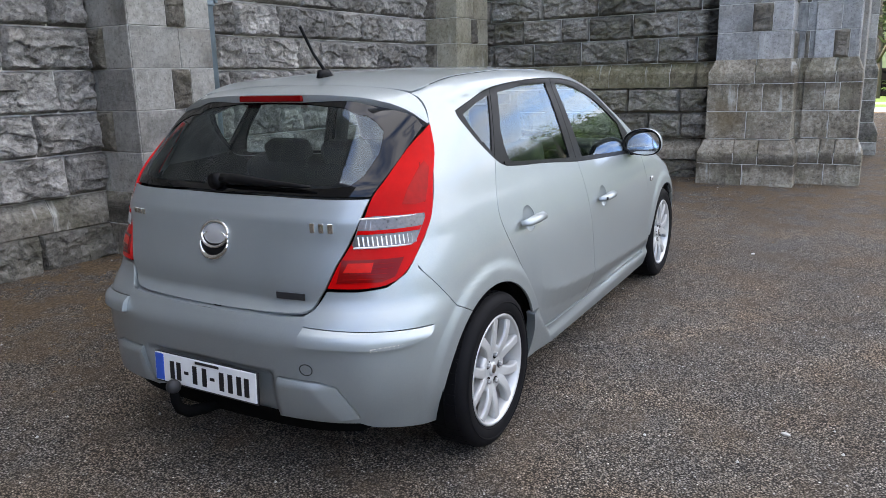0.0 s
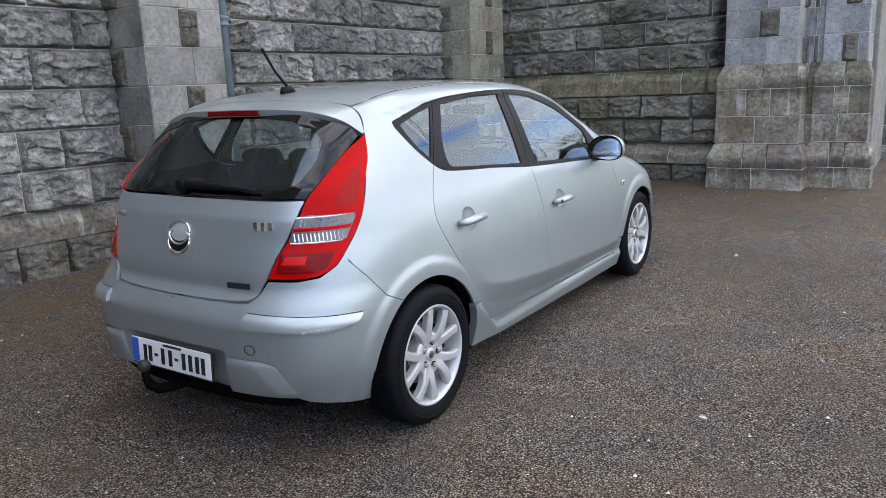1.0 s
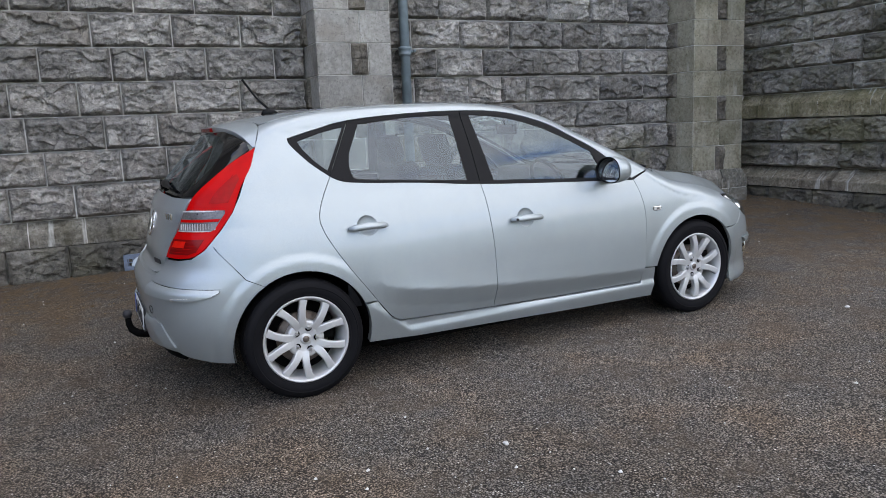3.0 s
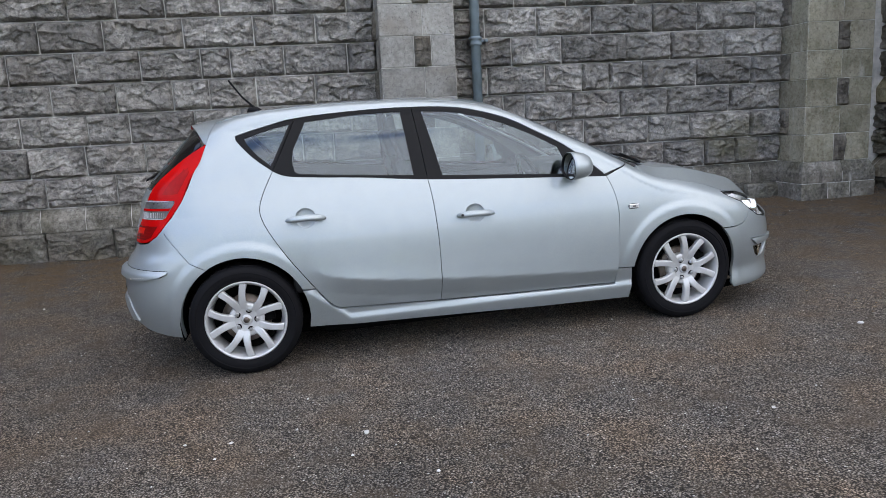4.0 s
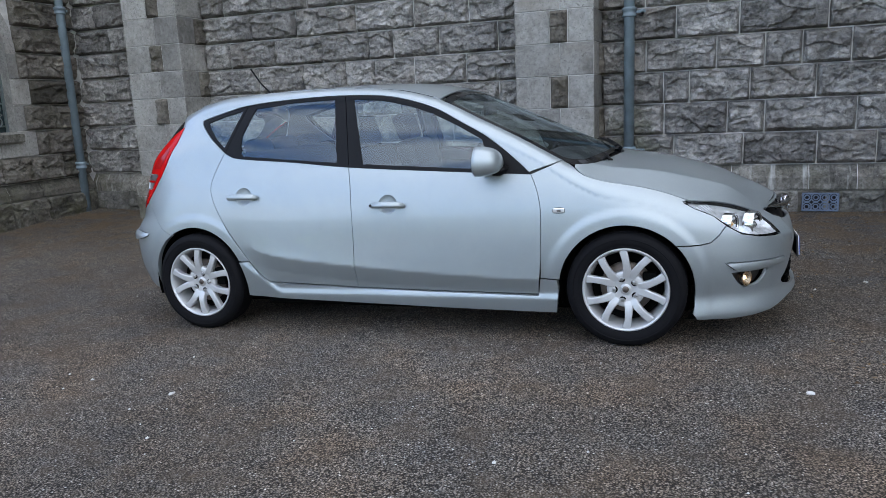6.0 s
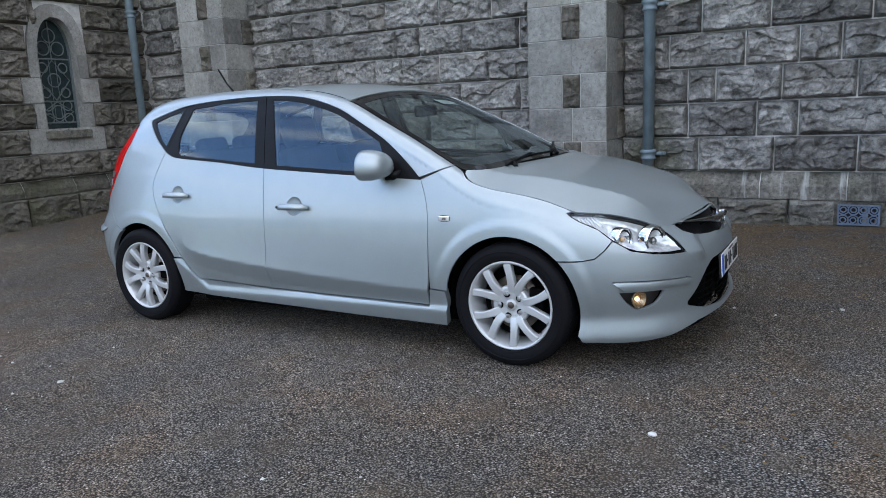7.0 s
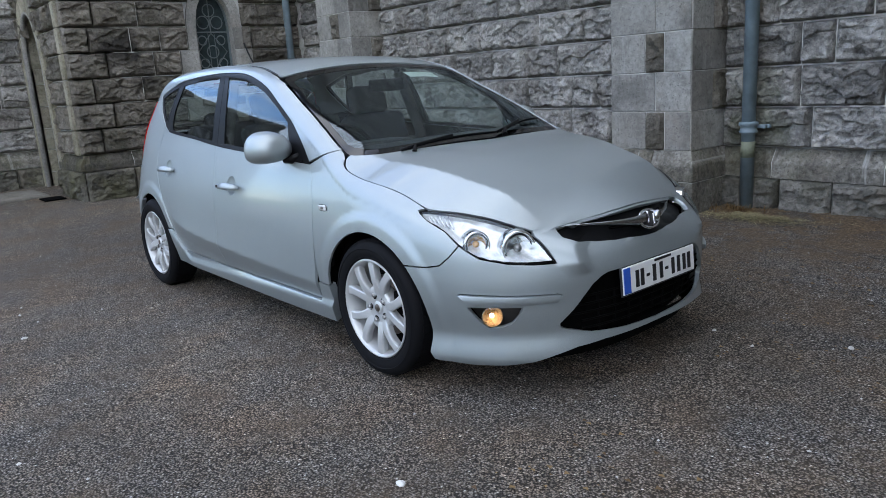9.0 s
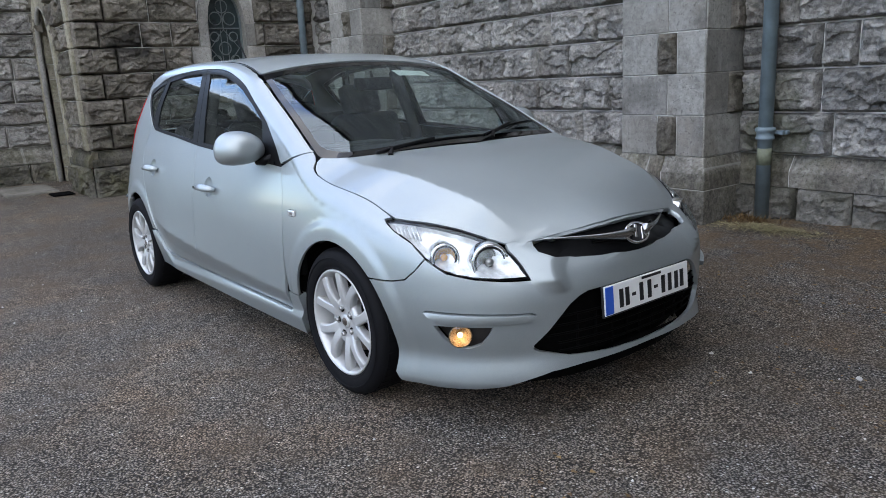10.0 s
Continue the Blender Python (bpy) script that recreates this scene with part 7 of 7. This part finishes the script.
def vent(u, z, w, h, label, rings):
    """A cast-iron air grating set in the foot of the wall."""
    root = thing("air_grating", MAIN @ pose(u, -0.130, z), label, "grating", group="wall gratings")
    part("backing", box((w, 0.02, h), (0, 0.02, h / 2), 0.002, 1), DARK, root)
    part("surround", box((w + 0.06, 0.09, h + 0.05), (0, 0.075, h / 2 - 0.01), 0.006, 1), STONE_FOOT, root, "rough mortar surround")
    bm = None
    e = 0.014 if rings else 0.032
    for c in (e / 2, h - e / 2):
        bm = box((w, 0.022, e), (0, 0, c), 0.002, 1, bm)
    for x in (-w / 2 + e / 2, w / 2 - e / 2):
        bm = box((e, 0.022, h), (x, 0, h / 2), 0.002, 1, bm)
    part("frame", bm, GRATE, root)
    if rings:
        r = h / 4
        for i in range(round(w / (2 * r * 0.86))):
            for j in range(2):
                cx, cz = -w / 2 + r + i * (w - 2 * r) / (round(w / (2 * r * 0.86)) - 1), r + j * 2 * r
                part("ring", tube([(cx + k * r * math.cos(t * math.pi / 8), -0.004, cz + k * r * math.sin(t * math.pi / 8)) for k in (0.92,) for t in range(17)], 0.006, 5), GRATE, root)
                part("ring", tube([(cx + 0.5 * r * math.cos(t * math.pi / 6), -0.004, cz + 0.5 * r * math.sin(t * math.pi / 6)) for t in range(13)], 0.006, 5), GRATE, root)
    else:
        for i in range(1, 9):
            part("bar", box((0.010, 0.014, h), (-w / 2 + w * i / 9, -0.002, h / 2), 0.002, 1), GRATE, root)
        for j in range(1, 4):
            part("bar", box((w, 0.014, 0.010), (0, -0.003, h * j / 4), 0.002, 1), GRATE, root)
        part("boss", lathe([(0, -0.016), (0.016, -0.012), (0.018, 0.0)], 16, m=pose(0, 0, h / 2)), GRATE, root)
    return root


vent(2.79, 0.165, 0.315, 0.175, "patterned grey-blue cast-iron air grating in the wall's foot", True)
vent(-1.785, 0.075, 0.375, 0.155, "square-meshed grey-blue air grating in the wall's foot", False)


def scatter(name, count, xr, yr, size, mat, label, category, seed, keep=lambda x, y: True, leafy=False):
    """Small loose bits lying on the ground, as one object."""
    r = random.Random(seed)
    verts, faces = [], []
    while count > 0:
        x, y = r.uniform(*xr), r.uniform(*yr)
        if not keep(x, y):
            count -= 1
            continue
        count -= 1
        s = size * r.uniform(0.45, 1.0) ** 2 * 1.2
        z = ground_z(x, y)
        n = len(verts)
        a = r.uniform(0, 6.28)
        if leafy:
            t = r.uniform(0.1, 0.6)
            for k in range(4):
                b = a + k * math.pi / 2
                verts.append((x + s * math.cos(b), y + s * 0.6 * math.sin(b), z + 0.008 + s * t * (k % 2)))
            faces.append((n, n + 1, n + 2, n + 3))
        else:
            for k in range(5):
                b = a + k * 2 * math.pi / 5
                q = s * r.uniform(0.7, 1.1)
                verts.append((x + q * math.cos(b), y + q * math.sin(b), z + 0.003))
            verts.append((x + s * 0.2, y, z + s * 0.8 + 0.004))
            faces += [(n + k, n + (k + 1) % 5, n + 5) for k in range(5)]
    mesh = bpy.data.meshes.new(name)
    mesh.from_pydata(verts, [], faces)
    return tagged(link(name, mesh, mat), label, category, kind="stuff")


scatter("pale_chippings", 420, (-6, 7), (-6, 3.0), 0.009, PEBBLE, "pale loose chippings on the asphalt", "chippings", 3)
scatter("larger_pebbles", 30, (-5, 6.5), (-6, 2.8), 0.013, PEBBLE, "scattered white pebbles on the asphalt", "pebbles", 5)
scatter("leaf_crumbs", 5000, (-5.9, 6.0), (0.4, 3.0), 0.014, DEAD_LEAF, "brown leaf crumbs and moss along the wall", "litter", 7, keep=lambda x, y: y > 1.4 + 0.8 * noise.noise((x * 0.8, y, 0)), leafy=True)
scatter("corner_crumbs", 3500, (2.3, 6.0), (-3.2, 2.8), 0.013, DEAD_LEAF, "brown leaf crumbs before the return wall", "litter", 8, keep=lambda x, y: noise.noise((x * 0.9, y * 0.9, 4)) > -0.05, leafy=True)
# white chippings that stand out, each where it lies
for i, (x, y, s) in enumerate(((2.14, -1.36, 0.016), (2.95, -2.75, 0.02), (-0.78, -1.86, 0.015), (2.73, 0.66, 0.014))):
    bm = bmesh.new()
    bmesh.ops.create_icosphere(bm, subdivisions=2, radius=s)
    for v in bm.verts:
        v.co = Vector((v.co.x * 1.2, v.co.y * 0.85, v.co.z * 0.5)) * (1 + 0.25 * noise.noise(v.co * 90 + Vector((i, 0, 0))))
    ob = part("pebble", bm, PEBBLE)
    ob.matrix_world = pose(x, y, ground_z(x, y) + s * 0.3, 0, 0, 40 * i)
    tagged(ob, "white pebble lying on the asphalt", "pebble", group="white pebbles")

# weeds at the foot of the pipe
bm = bmesh.new()
r = random.Random(4)
for _ in range(260):
    x, y = r.gauss(0.98, 0.10), r.gauss(2.93, 0.05)
    z = ground_z(x, y)
    a, h, l = r.uniform(0, 6.28), r.uniform(0.01, 0.05), r.uniform(0.02, 0.06)
    d = Vector((math.cos(a), math.sin(a), 0))
    w = Vector((-d.y, d.x, 0)) * 0.004
    p = Vector((x, y, z))
    bm.faces.new([bm.verts.new(q) for q in (p - w, p + w, p + d * l + w * 0.4 + Vector((0, 0, h)), p + d * l - w * 0.4 + Vector((0, 0, h)))])
tagged(part("dead_weeds", bm, DEAD_LEAF), "tuft of dead weeds at the foot of the pipe", "weeds", kind="stuff")

# straw and clippings swept against the wall's foot by the pipe
bm = bmesh.new()
r = random.Random(14)
for _ in range(1500):
    x, y = r.gauss(1.22, 0.20), 2.80 - abs(r.gauss(0, 0.10))
    if x < 0.80:
        continue
    a, h, l = r.uniform(0, 6.28), r.uniform(0.0, 0.03), r.uniform(0.015, 0.055)
    d = Vector((math.cos(a), math.sin(a), r.uniform(-0.1, 0.35)))
    w = Vector((-d.y, d.x, 0)) * r.uniform(0.0015, 0.004)
    p = Vector((x, y, ground_z(x, y) + 0.006 + h * max(0.0, 1 - abs(x - 1.2) / 0.3)))
    bm.faces.new([bm.verts.new(q) for q in (p - w, p + w, p + d * l + w * 0.4, p + d * l - w * 0.4)])
tagged(part("straw_litter", bm, STRAW), "pale straw and clippings swept against the wall", "litter", kind="stuff")

# drain grate by the doorway
gr = thing("drain_grate", pose(-6.75, -0.28, ground_z(-6.75, -0.28) + 0.006), "small dark iron drain grate by the doorway", "drain")
for k in range(7):
    part("bar", box((0.02, 0.26, 0.02), (-0.15 + 0.05 * k, 0, 0.004), 0.003, 1), UNDER, gr)

# ---- beyond the church: road edge, lawn, hedge, trees ----


def strip(name, mat, pts, z, label, category, h=0.12):
    bm = bmesh.new()
    lo, hi = [bm.verts.new((x, y, z - 0.3)) for x, y in pts], [bm.verts.new((x, y, z + h)) for x, y in pts]
    n = len(pts)
    bm.faces.new(hi)
    for i in range(n):
        bm.faces.new((lo[i], lo[(i + 1) % n], hi[(i + 1) % n], hi[i]))
    return tagged(part(name, bm, mat), label, category, kind="structure")


FZ = ground_z(9, -3)
strip("kerb", KERB, [(21.6, -60), (21.8, -60), (21.8, 40), (21.6, 40)], FZ, "pale concrete kerb along the lawn", "kerb", 0.11)
strip("lawn", LAWN, [(21.8, -60), (80, -60), (80, 60), (21.8, 60)], FZ, "sunlit mown lawn", "lawn", 0.10)
strip("lawn_south", LAWN, [(-70, -15.2), (21.0, -15.2), (21.0, -70), (-70, -70)], 0.0, "mown lawn on the open side of the yard", "lawn", 0.10)
strip("path_edge", KERB, [(24.4, -60), (25.2, -60), (25.2, 40), (24.4, 40)], FZ, "pale path across the lawn", "path", 0.125)


def leaves(count, spots, size, seed, flat=0.5):
    """Many small leaf cards about the given (x, y, z, radius) clumps, as one mesh."""
    r = random.Random(seed)
    verts, faces = [], []
    for _ in range(count):
        x, y, z, q = spots[r.randrange(len(spots))]
        while True:
            d = Vector((r.uniform(-1, 1), r.uniform(-1, 1), r.uniform(-1, 1)))
            if 0.25 < d.length < 1:
                break
        p = Vector((x, y, z)) + d * q * Vector((1, 1, 1)).length / 1.732
        u = Vector((r.uniform(-1, 1), r.uniform(-1, 1), r.uniform(-flat, flat))).normalized()
        v = u.cross(Vector((r.uniform(-1, 1), r.uniform(-1, 1), 1)).normalized())
        s = size * r.uniform(0.6, 1.2)
        n = len(verts)
        verts += [tuple(p - u * s), tuple(p + v * s * 0.55), tuple(p + u * s), tuple(p - v * s * 0.55)]
        faces.append((n, n + 1, n + 2, n + 3))
    mesh = bpy.data.meshes.new("crown")
    mesh.from_pydata(verts, [], faces)
    return mesh


def tree(name, h, spread_r, mat, seed, count, label):
    r = random.Random(seed)
    root = thing(name, Matrix.Identity(4), label, "tree", group="trees beyond the church")
    th = h * 0.42
    part("trunk", tube([(0, 0, -0.4), (0.05, 0.03, th * 0.5), (0.0, 0.1, th), (0.1, 0.0, h * 0.8)], [0.03 * h, 0.024 * h, 0.018 * h, 0.006 * h], 10), BARK, root, smooth=True)
    spots = []
    for k in range(11):
        a, z = k * 2.4 + r.uniform(-0.4, 0.4), r.uniform(0.34, 0.86) * h
        d = spread_r * r.uniform(0.35, 0.85) * (1.15 - 0.5 * abs(z / h - 0.55))
        e = (d * math.cos(a), d * math.sin(a), z + 0.06 * h)
        part("limb", tube([(0, 0.05, z - 0.16 * h), (e[0] * 0.5, e[1] * 0.5, z - 0.02 * h), e], [0.010 * h, 0.007 * h, 0.003 * h], 6), BARK, root, smooth=True)
        spots.append((*e, spread_r * r.uniform(0.28, 0.45)))
    spots += [(0, 0, h * 0.86, spread_r * 0.45), (0.3, 0, h * 0.66, spread_r * 0.5)]
    link("crown", leaves(count, spots, 0.16, seed), mat, root, "leafy crown")
    return root


t1 = tree("broadleaf_tree", 9.0, 3.6, LEAF, 21, 5200, "broadleaf tree in full green leaf beyond the lawn")
t2 = tree("dark_tree", 7.0, 2.8, LEAF_DARK, 22, 5200, "dark-leaved tree beyond the church")
t2.matrix_basis = pose(30.0, -2.2, FZ)
t1.matrix_basis = pose(38, -9, FZ)
r = random.Random(9)
for k in range(6):
    a = -7 + 16 * k / 5 + r.uniform(-1.5, 1.5)
    d = r.uniform(42, 58)
    x, y = 4 + d * math.cos(radians(a)), -4 + d * math.sin(radians(a))
    copy_thing(t1 if k % 3 else t2, pose(x, y, FZ + r.uniform(-0.3, 0.2), 0, 0, r.uniform(0, 360)))
for k in range(12):
    a = -62 + 50 * k / 11 + r.uniform(-2, 2)
    d = r.uniform(40, 52)
    copy_thing(t2 if k % 3 == 1 else t1, pose(2 + d * math.cos(radians(a)), -2 + d * math.sin(radians(a)), r.uniform(-0.6, 0.0), 0, 0, r.uniform(0, 360)))
hed = thing("hedge", pose(33, -4, FZ), "clipped dark green hedge beyond the lawn", "hedge")
spots = [(r.uniform(-0.5, 0.5), -26 + 52 * k / 120, r.uniform(0.3, 1.3), 0.42) for k in range(121)]
link("foliage", leaves(9000, spots, 0.10, 31), HEDGE_LEAF, hed, "dense hedge foliage")
part("hedge_core", box((0.7, 52, 1.3), (0, 0, 0.6), 0.2, 2), UNDER, hed)
copy_thing(hed, pose(-8, -27, 0, 0, 0, 90))
# wooded hill seen in the car's windows
bm = bmesh.new()
xs = [(-100 + 220 * i / 44) for i in range(45)]
rows = []
for j in range(9):
    row = []
    for i, a in enumerate(range(45)):
        ang = radians(-150 + 190 * i / 44)
        d = 90 + 14 * j
        hgt = (27 + 8 * noise.noise((i * 0.16, 0, 2))) * math.sin(math.pi * min(1.0, j / 8 * 1.1) / 2) ** 1.2 * clamp(1.4 - abs(i - 24) / 22) if j else -1.0
        row.append(bm.verts.new((d * math.cos(ang), d * math.sin(ang), hgt + 1.2 * noise.noise((i * 0.9, j * 0.9, 5)))))
    rows.append(row)
for ra, rb in zip(rows, rows[1:]):
    for i in range(44):
        bm.faces.new((ra[i], ra[i + 1], rb[i + 1], rb[i]))
tagged(part("hill", bm, leaf_material("wooded_hill", (0.016, 0.028, 0.010), (0.032, 0.052, 0.018)), smooth=True), "wooded green hill on the horizon", "hill", kind="structure")
